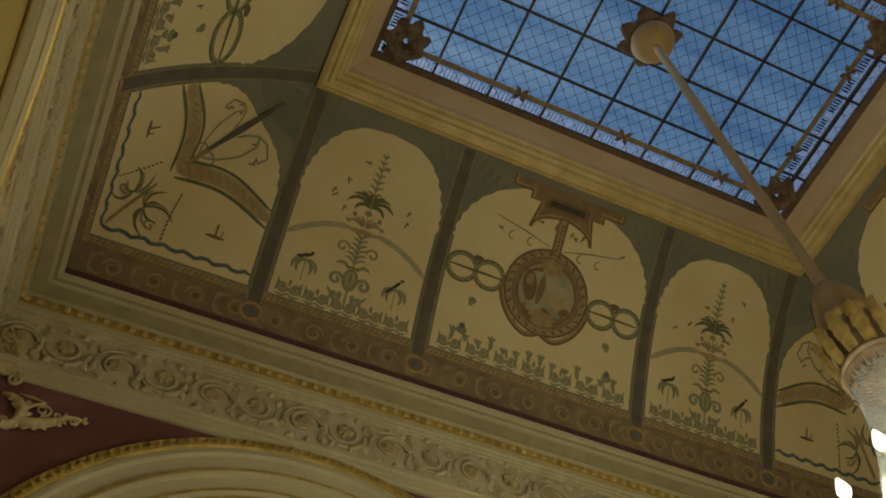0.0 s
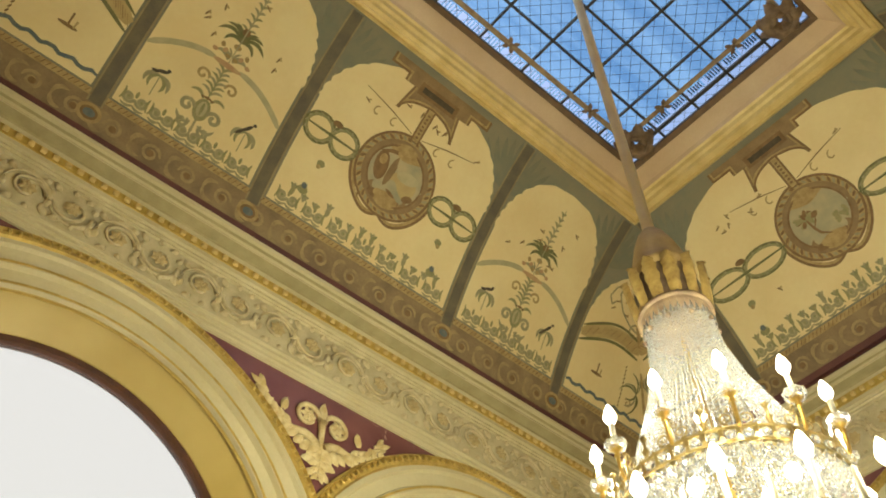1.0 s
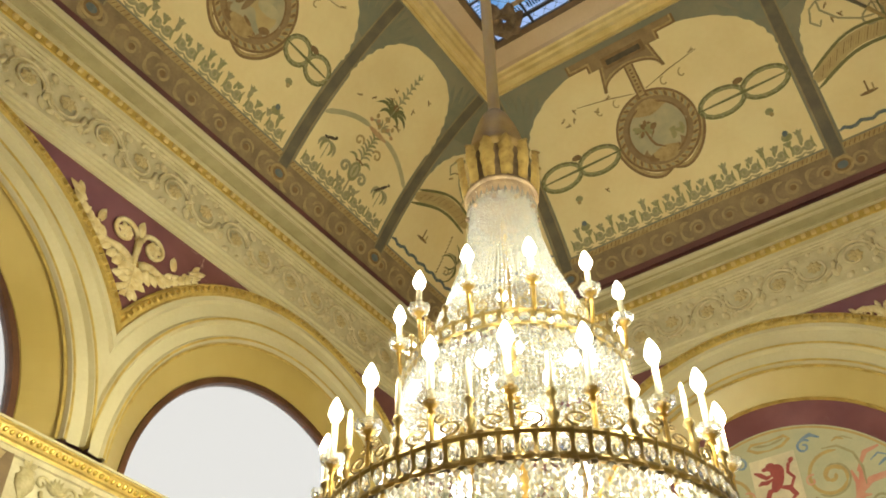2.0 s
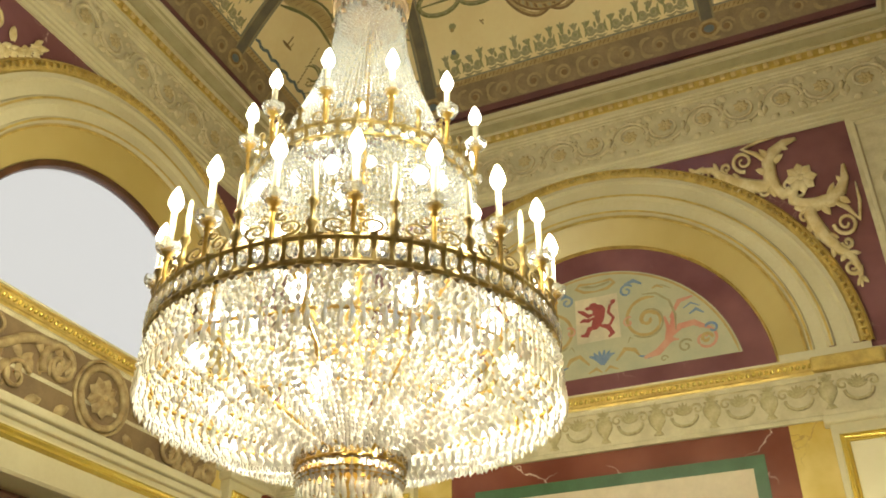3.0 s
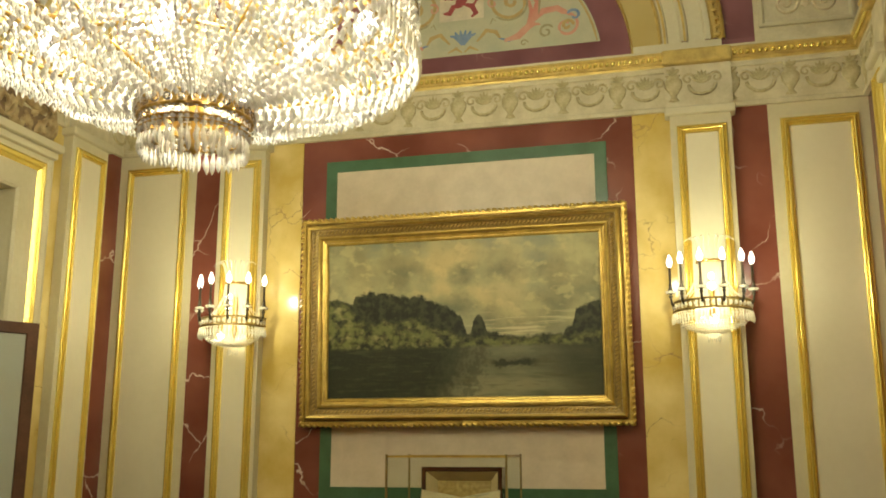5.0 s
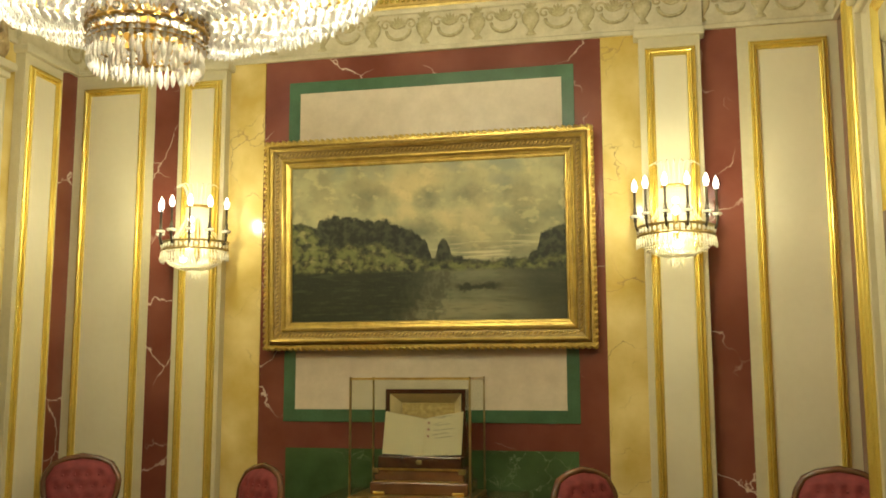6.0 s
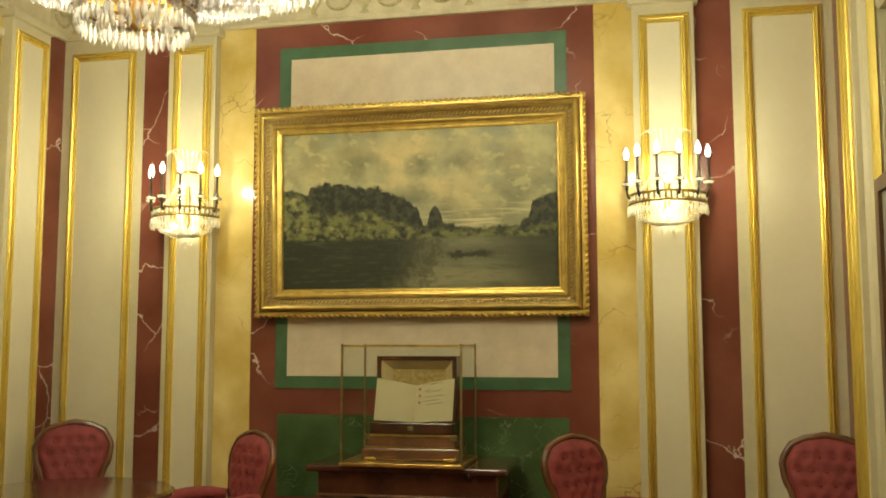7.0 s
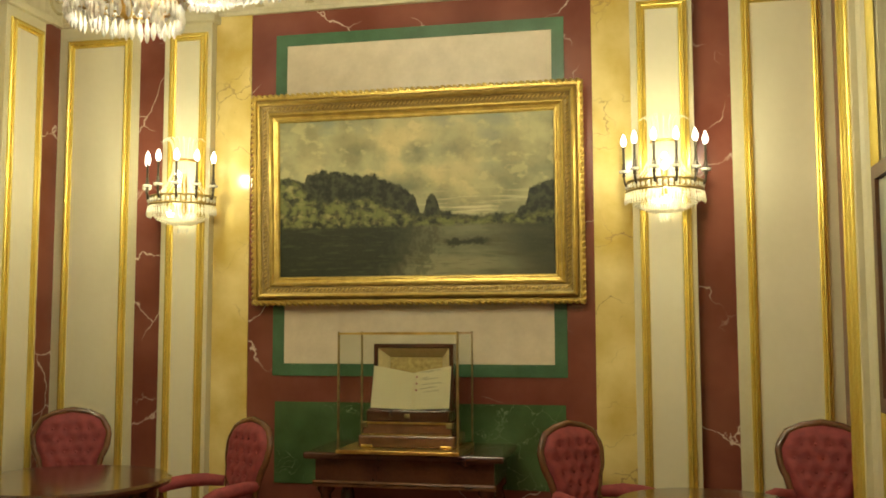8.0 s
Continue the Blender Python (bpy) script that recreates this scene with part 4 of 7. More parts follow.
# ---- painted cove ----


class Paint:
    """Flat painted shapes on the cove: u along the wall, v up the curve, in metres."""

    def __init__(self):
        self.bms = {}
        self.lift = 0.004

    def bm(self, m):
        return self.bms.setdefault(m, bmesh.new())

    def fill(self, side, m, v0, v1, left, right, lift, nv=16, nu=6):
        rows = []
        for i in range(nv + 1):
            v = v0 + (v1 - v0) * i / nv
            a, b = left(v), right(v)
            rows.append([on_cove(side, a + (b - a) * k / nu, v, lift) for k in range(nu + 1)])
        grid(self.bm(m), rows)

    def stroke(self, side, m, pts, w, lift=0.010):
        rows = []
        for i, (u, v) in enumerate(pts):
            u0, v0 = pts[max(i - 1, 0)]
            u1, v1 = pts[min(i + 1, len(pts) - 1)]
            d = Vector((u1 - u0, v1 - v0))
            d = d.normalized() if d.length else Vector((1, 0))
            k = w * (1 if 0 < i < len(pts) - 1 else 0.5)
            rows.append([on_cove(side, u - d.y * k, v + d.x * k, lift), on_cove(side, u + d.y * k, v - d.x * k, lift)])
        grid(self.bm(m), rows)

    def frond(self, side, m, a, b, bow, w, lift=0.010, n=8):
        """A tapering leaf stroke from a to b that bows to one side."""
        d = Vector((b[0] - a[0], b[1] - a[1]))
        q = Vector((-d.y, d.x)) * bow
        rows = []
        for i in range(n + 1):
            k = i / n
            c = Vector(a) + d * k + q * (4 * k * (1 - k))
            t = (d + q * (4 - 8 * k)).normalized()
            h = 0.72 * w * (0.35 + 1.3 * math.sin(math.pi * min(1.0, 0.12 + 0.80 * k)) ** 1.2) * (0.12 if i == n else 1.0)
            rows.append([on_cove(side, c.x - t.y * h, c.y + t.x * h, lift), on_cove(side, c.x + t.y * h, c.y - t.x * h, lift)])
        grid(self.bm(m), rows)

    def ring(self, side, m, c, r, w, lift=0.010, n=20, squash=1.0):
        self.stroke(side, m, [(c[0] + r * math.cos(6.283 * i / n), c[1] + r * squash * math.sin(6.283 * i / n)) for i in range(n + 1)], w, lift)

    def disc(self, side, m, c, rx, rv, lift=0.010, n=14, tilt=0.0):
        pts = [(c[0] + rx * math.cos(a) * math.cos(tilt) - rv * math.sin(a) * math.sin(tilt), c[1] + rx * math.cos(a) * math.sin(tilt) + rv * math.sin(a) * math.cos(tilt)) for a in [6.283 * i / n for i in range(n)]]
        b = self.bm(m)
        mid = b.verts.new(on_cove(side, c[0], c[1], lift))
        vs = [b.verts.new(on_cove(side, u, v, lift)) for u, v in pts]
        for i in range(n):
            b.faces.new((mid, vs[i], vs[(i + 1) % n]))


P = Paint()
V_BORDER, V_PANEL = 0.27, 0.335


def arch_half(w, v_turn, v_top, scallop=0.02):
    def f(v):
        if v <= v_turn:
            return w
        k = min(1.0, (v - v_turn) / (v_top - v_turn))
        return w * math.sqrt(max(0.0, 1 - k * k)) ** 0.8 + scallop * abs(math.sin(v * 34)) * (k < 0.97)
    return f


def panel(side, c, w, v_turn, v_top):
    f = arch_half(w, v_turn, v_top)
    P.fill(side, PANEL, V_PANEL, v_top, lambda v: c - f(v), lambda v: c + f(v), 0.005, 60)
    # pairs of facing scrolls along the foot, with small leaves between them
    n = max(3, int(2 * w / 0.21))
    for i in range(n):
        u = c - w + 0.03 + (2 * w - 0.06) * (i + 0.5) / n
        for sx in (-1, 1):
            P.stroke(side, GREYPAINT, [(u + sx * x, V_PANEL + y) for x, y in curl((0.048, 0.078), 0.045, math.pi, 1.35, 18)], 0.011, 0.009)
            P.disc(side, GARLAND, (u + sx * 0.048, V_PANEL + 0.078), 0.036, 0.036, 0.0075, 12)
            P.disc(side, GREENPAINT, (u + sx * 0.048, V_PANEL + 0.080), 0.013, 0.011, 0.0096, 8)
            P.frond(side, GREYPAINT, (u, V_PANEL + 0.03), (u + sx * 0.085, V_PANEL + 0.022), -0.2 * sx, 0.009, 0.0098)
            P.frond(side, GREENPAINT, (u + sx * 0.096, V_PANEL + 0.035), (u + sx * 0.092, V_PANEL + 0.14), 0.12 * sx, 0.008, 0.0094)
        P.frond(side, GREENPAINT, (u, V_PANEL + 0.09), (u, V_PANEL + 0.145), 0.0, 0.010, 0.0092)


def speck(side, u, v, rng):
    a = rng.uniform(0, 3.1)
    P.disc(side, BROWNPAINT, (u, v), 0.030, 0.007, 0.009, 8, a)
    P.disc(side, TANPAINT, (u + 0.012, v + 0.01), 0.014, 0.008, 0.0095, 8, a + 1)


def bird_panel(side, c, w, rng):
    panel(side, c, w, 1.20, 1.82)
    # candelabrum: a vase with volutes, a leafy stem, a dish on the garland, drooping leaves and a tall sprig
    P.stroke(side, GREYPAINT, [(c, 0.40), (c, 0.55)], 0.016)
    P.disc(side, GREENPAINT, (c, 0.62), 0.060, 0.090, 0.0105, 18)
    P.disc(side, GARLAND, (c, 0.625), 0.036, 0.062, 0.0112, 16)
    P.disc(side, GREENPAINT, (c, 0.625), 0.012, 0.055, 0.0118, 12)
    P.stroke(side, BROWNPAINT, [(c - 0.05, 0.715), (c, 0.722), (c + 0.05, 0.715)], 0.010, 0.0115)
    P.stroke(side, GREENPAINT, [(c, 0.70), (c, 0.98)], 0.010)
    P.stroke(side, GREYPAINT, [(c, 1.02), (c + 0.003, 1.40), (c + 0.006, 1.68)], 0.006)
    for sx in (-1, 1):
        P.stroke(side, GREYPAINT, [(c + sx * x, y) for x, y in curl((0.105, 0.60), 0.055, 3.14, -1.25, 18)], 0.014, 0.011)
        P.stroke(side, GREYPAINT, [(c + sx * x, y) for x, y in curl((0.085, 0.475), 0.045, 2.2, 1.2, 16)], 0.012, 0.011)
        P.frond(side, GREENPAINT, (c + sx * 0.03, 0.70), (c + sx * 0.135, 0.72), 0.3 * sx, 0.011, 0.0112)
        P.frond(side, GREYPAINT, (c + sx * 0.03, 0.50), (c + sx * 0.15, 0.53), -0.3 * sx, 0.012, 0.0108)
        for k in range(6):
            v = 0.745 + 0.040 * k
            P.frond(side, GREENPAINT if k % 2 else GREYPAINT, (c, v), (c + sx * (0.085 - 0.006 * k), v + 0.045), 0.22 * sx, 0.009, 0.0104 + 0.0001 * k)
        P.stroke(side, TANPAINT, [(c + sx * x, y) for x, y in curl((0.115, 0.86), 0.052, 3.3, -1.1, 16)], 0.010, 0.0102)
        for k, (dx, dv, bow) in enumerate(((0.19, 0.00, 0.30), (0.15, 0.075, 0.28), (0.09, 0.11, 0.16), (0.115, -0.045, 0.3))):
            P.frond(side, OLIVEDARK, (c, 1.215), (c + sx * dx, 1.215 + dv), bow * sx, 0.0125, 0.0108 + 0.0001 * k)
        for k in range(4):
            P.disc(side, TERRACOTTA if k % 2 else TANPAINT, (c + sx * (0.03 + 0.034 * k), 1.075 + 0.03 * (k % 3)), 0.022, 0.017, 0.0103 + 0.0001 * k, 9, k)
            P.frond(side, GREYPAINT, (c + sx * 0.02, 1.05), (c + sx * (0.05 + 0.03 * k), 1.14 - 0.022 * k), 0.2 * sx, 0.008, 0.0100)
        for k in range(7):
            v = 1.30 + 0.052 * k
            P.frond(side, GREYPAINT if k % 2 else GREENPAINT, (c, v), (c + sx * (0.062 - 0.005 * k), v + 0.035), 0.2 * sx, 0.008, 0.0100 + 0.0001 * k)
        # garland that arches across the panel
        P.stroke(side, GARLAND, [(c + sx * (0.10 + (w - 0.10) * k / 10), 1.02 - 0.19 * (k / 10) ** 1.9) for k in range(11)], 0.022, 0.008)
        # a bird on a small drooping plant
        bx, bv = c + sx * (w - 0.19), 0.70
        P.disc(side, DARKPAINT, (bx, bv), 0.044, 0.014, 0.012, 12, 0.9 if sx > 0 else 0.35)
        P.disc(side, DARKPAINT, (bx + 0.036, bv + (0.046 if sx > 0 else 0.028)), 0.015, 0.013, 0.012, 8)
        P.frond(side, DARKPAINT, (bx - 0.02, bv - 0.015), (bx - 0.075, bv - (0.085 if sx > 0 else 0.022)), 0.05, 0.010, 0.0122)
        P.stroke(side, GREYPAINT, [(bx, bv - 0.03), (bx, bv - 0.20)], 0.008)
        for k in (-1, 1):
            P.frond(side, GREYPAINT, (bx, bv - 0.035), (bx + k * 0.085, bv - 0.13), 0.30 * k, 0.014, 0.0101)
            P.frond(side, GREENPAINT, (bx, bv - 0.035), (bx + k * 0.040, bv - 0.15), 0.28 * k, 0.011, 0.0104)
    P.disc(side, TERRACOTTA, (c, 1.012), 0.115, 0.022, 0.012, 16)
    P.disc(side, BROWNPAINT, (c, 1.30), 0.030, 0.030, 0.012)
    P.disc(side, TANPAINT, (c, 1.17), 0.030, 0.022, 0.012)
    for k in range(8):
        u = c + rng.uniform(-0.75, 0.75) * w
        speck(side, u, rng.uniform(1.15, 1.6), rng)


def medallion_panel(side, c, w, rng):
    panel(side, c, w, 1.24, 1.84)
    mv = 1.05
    # hanging swag under the medallion: two crescents
    for sx in (-1, 1):
        for kk, (m_, w_, dr) in enumerate(((BROWNPAINT, 0.016, 0.0), (TANPAINT, 0.012, 0.018))):
            P.stroke(side, m_, [(c + sx * (0.385 - dr) * math.sin(a), mv + 0.02 - (0.43 - dr) * math.cos(a) + 0.055 * math.exp(-(a / 0.22) ** 2)) for a in [0.02 + 1.5 * k / 14 for k in range(15)]], w_, 0.0068 + 0.0004 * kk)
    P.disc(side, TANPAINT, (c, mv), 0.355, 0.355, 0.008, 44)
    P.ring(side, BROWNPAINT, (c, mv), 0.352, 0.010, 0.0095, 44)
    for k in range(52):
        a = 6.283 * k / 52
        P.disc(side, GREYPAINT if k % 2 else BROWNPAINT, (c + 0.318 * math.cos(a), mv + 0.318 * math.sin(a)), 0.027, 0.011, 0.010, 8, a + 0.7)
    P.ring(side, OCHREBROWN, (c, mv), 0.272, 0.026, 0.011, 40)
    P.ring(side, BROWNPAINT, (c, mv), 0.248, 0.008, 0.0114, 40)
    P.disc(side, SCENE, (c, mv), 0.262, 0.262, 0.010, 36)
    P.disc(side, OCHREBROWN, (c, mv - 0.165), 0.19, 0.075, 0.0108, 20)
    P.disc(side, BROWNPAINT, (c - 0.02, mv - 0.20), 0.15, 0.045, 0.0112, 16, 0.1)
    if side in ("west", "east"):
        P.disc(side, BROWNPAINT, (c - 0.15, mv + 0.02), 0.062, 0.125, 0.0116, 16, 0.15)
        P.disc(side, TANPAINT, (c - 0.155, mv + 0.07), 0.034, 0.045, 0.0122, 12)
        P.disc(side, OCHREBROWN, (c - 0.05, mv + 0.03), 0.030, 0.155, 0.0118, 12, -0.10)
        P.stroke(side, BROWNPAINT, [(c - 0.20, mv + 0.12), (c - 0.12, mv + 0.165), (c - 0.02, mv + 0.185), (c + 0.06, mv + 0.17)], 0.016, 0.0120)
        P.disc(side, PALEBAND, (c + 0.085, mv - 0.03), 0.125, 0.105, 0.0112, 22, 0.2)
        P.disc(side, GARLAND, (c + 0.10, mv + 0.04), 0.10, 0.05, 0.0116, 20, 0.1)
        P.disc(side, BROWNPAINT, (c + 0.17, mv - 0.11), 0.05, 0.03, 0.0124, 12, 0.5)
        P.disc(side, BROWNPAINT, (c + 0.02, mv - 0.145), 0.05, 0.014, 0.0126, 12, -0.3)
    else:
        leaf_rng = random.Random(11)
        for k in range(26):      # a leaning tree over a pale bank
            a, q = leaf_rng.uniform(0, 6.28), leaf_rng.uniform(0.2, 1.0)
            P.disc(side, GREENPAINT if k % 3 else BROWNPAINT, (c - 0.10 + 0.085 * q * math.cos(a), mv + 0.06 + 0.075 * q * math.sin(a)), 0.030, 0.017, 0.0118 + 0.00005 * k, 8, a)
        P.stroke(side, BROWNPAINT, [(c - 0.10, mv + 0.04), (c - 0.085, mv - 0.05), (c - 0.06, mv - 0.11), (c + 0.01, mv - 0.16)], 0.011, 0.0134)
        P.stroke(side, BROWNPAINT, [(c - 0.085, mv - 0.05), (c - 0.04, mv + 0.0), (c - 0.02, mv + 0.04)], 0.007, 0.0136)
        for k in range(12):
            P.disc(side, GREENPAINT, (c + 0.15 + leaf_rng.uniform(-0.05, 0.05), mv - 0.07 + leaf_rng.uniform(-0.04, 0.05)), 0.028, 0.018, 0.0118 + 0.00005 * k, 8, k)
    # wreath loops on a staff at both sides
    for sx in (-1, 1):
        span = w - 0.36
        for k in (0.27, 0.75):
            cu, rx = c + sx * (0.36 + span * k), span * 0.245
            P.stroke(side, OLIVEDARK, [(cu + rx * math.cos(a), mv - 0.02 + 0.108 * math.sin(a)) for a in [6.283 * q / 24 for q in range(25)]], 0.020, 0.0088)
            P.stroke(side, GREENPAINT, [(cu + 0.93 * rx * math.cos(a), mv - 0.02 + 0.100 * math.sin(a)) for a in [6.283 * q / 24 for q in range(25)]], 0.010, 0.0094)
            for q in range(14):
                a = 6.283 * q / 14
                P.disc(side, GREYPAINT, (cu + rx * math.cos(a), mv - 0.02 + 0.108 * math.sin(a)), 0.016, 0.007, 0.0100, 7, a + 1.1)
        P.disc(side, BROWNPAINT, (c + sx * (0.36 + span * 0.5), mv + 0.085), 0.045, 0.026, 0.0098, 10)
        P.stroke(side, OLIVEDARK, [(c + sx * 0.35, mv - 0.02), (c + sx * (0.36 + span * 0.5), mv - 0.02), (c + sx * (w - 0.02), mv - 0.02)], 0.012, 0.011)
        P.disc(side, GREENPAINT, (c + sx * (w - 0.26), mv - 0.26), 0.035, 0.03, 0.010, 7)
        P.disc(side, TANPAINT, (c + sx * (w - 0.25), mv - 0.29), 0.02, 0.02, 0.0105, 6)
        P.disc(side, GREENPAINT, (c + sx * (w - 0.22), V_PANEL + 0.20), 0.045, 0.035, 0.010, 8)
        P.disc(side, BLUEPAINT, (c + sx * (w - 0.22), V_PANEL + 0.235), 0.025, 0.025, 0.0105, 7)
        # cords that run up to the top
        P.stroke(side, BROWNPAINT, [(c + sx * 0.05, mv + 0.37), (c + sx * 0.28, mv + 0.43), (c + sx * 0.55, mv + 0.48)], 0.005)
        for k in (0.22, 0.38):
            P.stroke(side, TANPAINT, [(c + sx * (k + x), mv + 0.40 + y) for x, y in curl((0.0, -0.05), 0.05, 1.57, 0.6 * sx, 10)], 0.006)
        for k in range(int(w / 0.105)):      # leafy sprigs above the foot scrolls
            u0 = c + sx * (0.05 + 0.105 * k)
            tall = 0.045 + (0.05 if k % 3 == 0 else 0.0) + 0.012 * (k % 2)
            for q in (-1, 0, 1):
                P.frond(side, GREENPAINT if (k + q) % 2 else GREYPAINT, (u0, V_PANEL + 0.115), (u0 + 0.035 * q, V_PANEL + 0.125 + tall - 0.012 * abs(q)), 0.18 * q, 0.013, 0.0090 + 0.0001 * (q + 1))
    # stepped bracket with a slot: shoulders, two pointed feet and a round arch between them
    def bracket(m_, e, lift):
        arch = lambda v: (0.25 + e) * math.sqrt(max(0.0, 1 - ((v - 1.53) / (0.13 + e)) ** 2))
        out = lambda v: 0.235 + 0.045 * (1.74 - v) / 0.2 - e
        for sx in (-1, 1):
            lo, hi = (lambda v: c + sx * arch(v)), (lambda v: c + sx * max(out(v), arch(v)))
            P.fill(side, m_, 1.53 + 2.2 * e, 1.745, *((lo, hi) if sx > 0 else (hi, lo)), lift, 14, 4)
        P.fill(side, m_, 1.745, 1.80 + e, lambda v: c - 0.33 + e, lambda v: c + 0.33 - e, lift, 4, 6)
        P.fill(side, m_, 1.80 + e, 1.885, lambda v: c - 0.50 + e, lambda v: c + 0.50 - e, lift, 4, 6)
    bracket(BROWNPAINT, 0.0, 0.0100)
    bracket(TANPAINT, 0.018, 0.0108)
    bracket(OCHREBROWN, 0.034, 0.0116)
    P.fill(side, BROWNPAINT, 1.715, 1.815, lambda v: c - 0.19, lambda v: c + 0.19, 0.0122, 4, 4)
    P.fill(side, DARKPAINT, 1.742, 1.788, lambda v: c - 0.155, lambda v: c + 0.155, 0.0128, 4, 4)
    P.fill(side, BROWNPAINT, mv + 0.32, 1.68, lambda v: c - 0.042, lambda v: c + 0.042, 0.0125, 6, 1)
    P.fill(side, TANPAINT, mv + 0.33, 1.665, lambda v: c - 0.026, lambda v: c + 0.026, 0.0130, 6, 1)
    for k in range(7):
        P.disc(side, BROWNPAINT, (c, mv + 0.37 + 0.033 * k), 0.014, 0.010, 0.0134, 7)
    for k in range(9):
        speck(side, c + rng.uniform(-0.7, 0.7) * w, mv + rng.choice((0.5, 0.45, -0.3, 0.55, 0.38)) + rng.uniform(-0.05, 0.05), rng)


def corner_panel(side, sx, u_rib, half, rng):
    """Half of a corner field: it ends at the groin, where the next wall's half takes over."""
    groin = lambda v: sx * (half - cove(v)[0])
    inner = sx * (u_rib + 0.075)
    top = 1.60
    bend = lambda v: sx * (u_rib + 0.075 + (0.0 if v < 1.1 else 0.32 * ((v - 1.1) / 0.5) ** 2.2 + 0.018 * abs(math.sin(v * 34))))
    lo, hi = (bend, groin) if sx > 0 else (groin, bend)
    P.fill(side, PANEL, V_PANEL, top, lo, hi, 0.005, 36)
    g = lambda k, v: inner + (groin(v) - inner) * k
    P.stroke(side, BLUEPAINT, [(g(k / 24, V_PANEL + 0.075), V_PANEL + 0.075 + 0.014 * math.sin(k * 1.9)) for k in range(25)], 0.015, 0.009)
    # striped band that bows up to the groin, cords, a small boat and a palm
    band = [(g(k / 10, 0.86 + 0.14 * k / 10 + 0.09 * math.sin(math.pi * k / 10)), 0.86 + 0.14 * k / 10 + 0.09 * math.sin(math.pi * k / 10)) for k in range(11)]
    P.stroke(side, PALEBAND, band, 0.060, 0.009)
    P.stroke(side, OLIVEDARK, [(u, v + 0.068 + 0.012 * math.sin(math.pi * i / 10)) for i, (u, v) in enumerate(band)], 0.012, 0.010)
    P.stroke(side, OLIVEDARK, [(u, v - 0.072 - 0.012 * math.sin(math.pi * i / 10)) for i, (u, v) in enumerate(band)], 0.014, 0.010)
    for k in range(1, 30):
        i = k / 3
        a, b = band[int(i)], band[min(int(i) + 1, 10)]
        q = i - int(i)
        u, v = a[0] + (b[0] - a[0]) * q, a[1] + (b[1] - a[1]) * q
        P.stroke(side, TANPAINT if k % 3 else BROWNPAINT, [(u - sx * 0.022, v - 0.042), (u + sx * 0.022, v + 0.042)], 0.005, 0.011)
    for k in range(12):      # a cord of short twists down to the wavy line
        v = 0.42 + 0.036 * k
        P.disc(side, BROWNPAINT, (g(0.62 + 0.012 * k, v), v), 0.018, 0.007, 0.009, 7, 1.2)
    # wide loops of cord beside the groin and a small wreath
    for pts in ([(0.96, 1.14), (0.80, 1.16), (0.62, 1.24), (0.52, 1.36), (0.60, 1.44), (0.78, 1.42), (0.92, 1.36)], [(0.60, 1.44), (0.40, 1.40), (0.28, 1.30), (0.36, 1.24), (0.46, 1.30)]):
        fine = []
        for (k0, v0), (k1, v1) in zip(pts, pts[1:]):
            fine += [(g(k0 + (k1 - k0) * t / 4, v0 + (v1 - v0) * t / 4), v0 + (v1 - v0) * t / 4) for t in range(4)]
        P.stroke(side, GREYPAINT, fine, 0.008, 0.0095)
    P.ring(side, GREYPAINT, (g(0.90, 1.14), 1.14), 0.06, 0.008, 0.0098, 18, 1.0)
    P.stroke(side, TANPAINT, [(g(0.98, 1.04), 1.04), (g(0.98, 1.2), 1.2), (g(0.98, 1.42), 1.42)], 0.018, 0.011)
    P.stroke(side, RIBPAINT, [(g(0.995, 1.22), 1.22), (g(0.995, 1.45), 1.45), (g(0.995, 1.75), 1.75)], 0.035, 0.012)
    bx, bv = g(0.33, 0.60), 0.60
    P.disc(side, BROWNPAINT, (bx, bv), 0.07, 0.014, 0.010)
    P.stroke(side, BROWNPAINT, [(bx, bv), (bx, bv + 0.10)], 0.014, 0.010)
    P.stroke(side, TANPAINT, [(bx + 0.04, bv), (bx + 0.045, bv + 0.06)], 0.014, 0.010)
    px_, pv = g(0.97, 0.72), 0.72
    for k in range(9):       # feathery palm that leans from the groin
        a = math.pi * (0.5 + sx * (0.06 + 0.12 * k))
        l = 0.17 + 0.05 * math.sin(k * 2.1)
        P.frond(side, OLIVEDARK if k % 3 else GREYPAINT, (px_ - sx * 0.03, pv - 0.08), (px_ - sx * 0.03 + l * math.cos(a), pv - 0.10 + l * math.sin(a)), (0.25 if k < 5 else -0.25) * -sx, 0.0075, 0.0100 + 0.0001 * k)
    P.stroke(side, TANPAINT, [(px_ - sx * x, pv - 0.2 + y) for x, y in curl((0.10, 0.0), 0.045, 0.5, 1.2, 14)], 0.007, 0.0095)
    P.stroke(side, TANPAINT, [(g(0.985, 0.44 + 0.05 * k), 0.44 + 0.05 * k) for k in range(9)], 0.008, 0.0085)
    for k in range(3):
        v = rng.uniform(1.2, 1.4)
        speck(side, g(rng.uniform(0.2, 0.8), v), v, rng)


PALEBAND = mat("pale_ochre_band_paint", (0.50, 0.39, 0.19), 0.8, second=(0.44, 0.33, 0.16), scale=9)
OCHREBROWN = mat("brown_ochre_paint", (0.30, 0.21, 0.11), 0.8, second=(0.22, 0.15, 0.08), scale=9)
SCENE = mat("landscape_medallion_paint", (0.55, 0.44, 0.26), 0.8, second=(0.25, 0.27, 0.20), scale=5, grain=18, mix=0.9)
rng = random.Random(7)
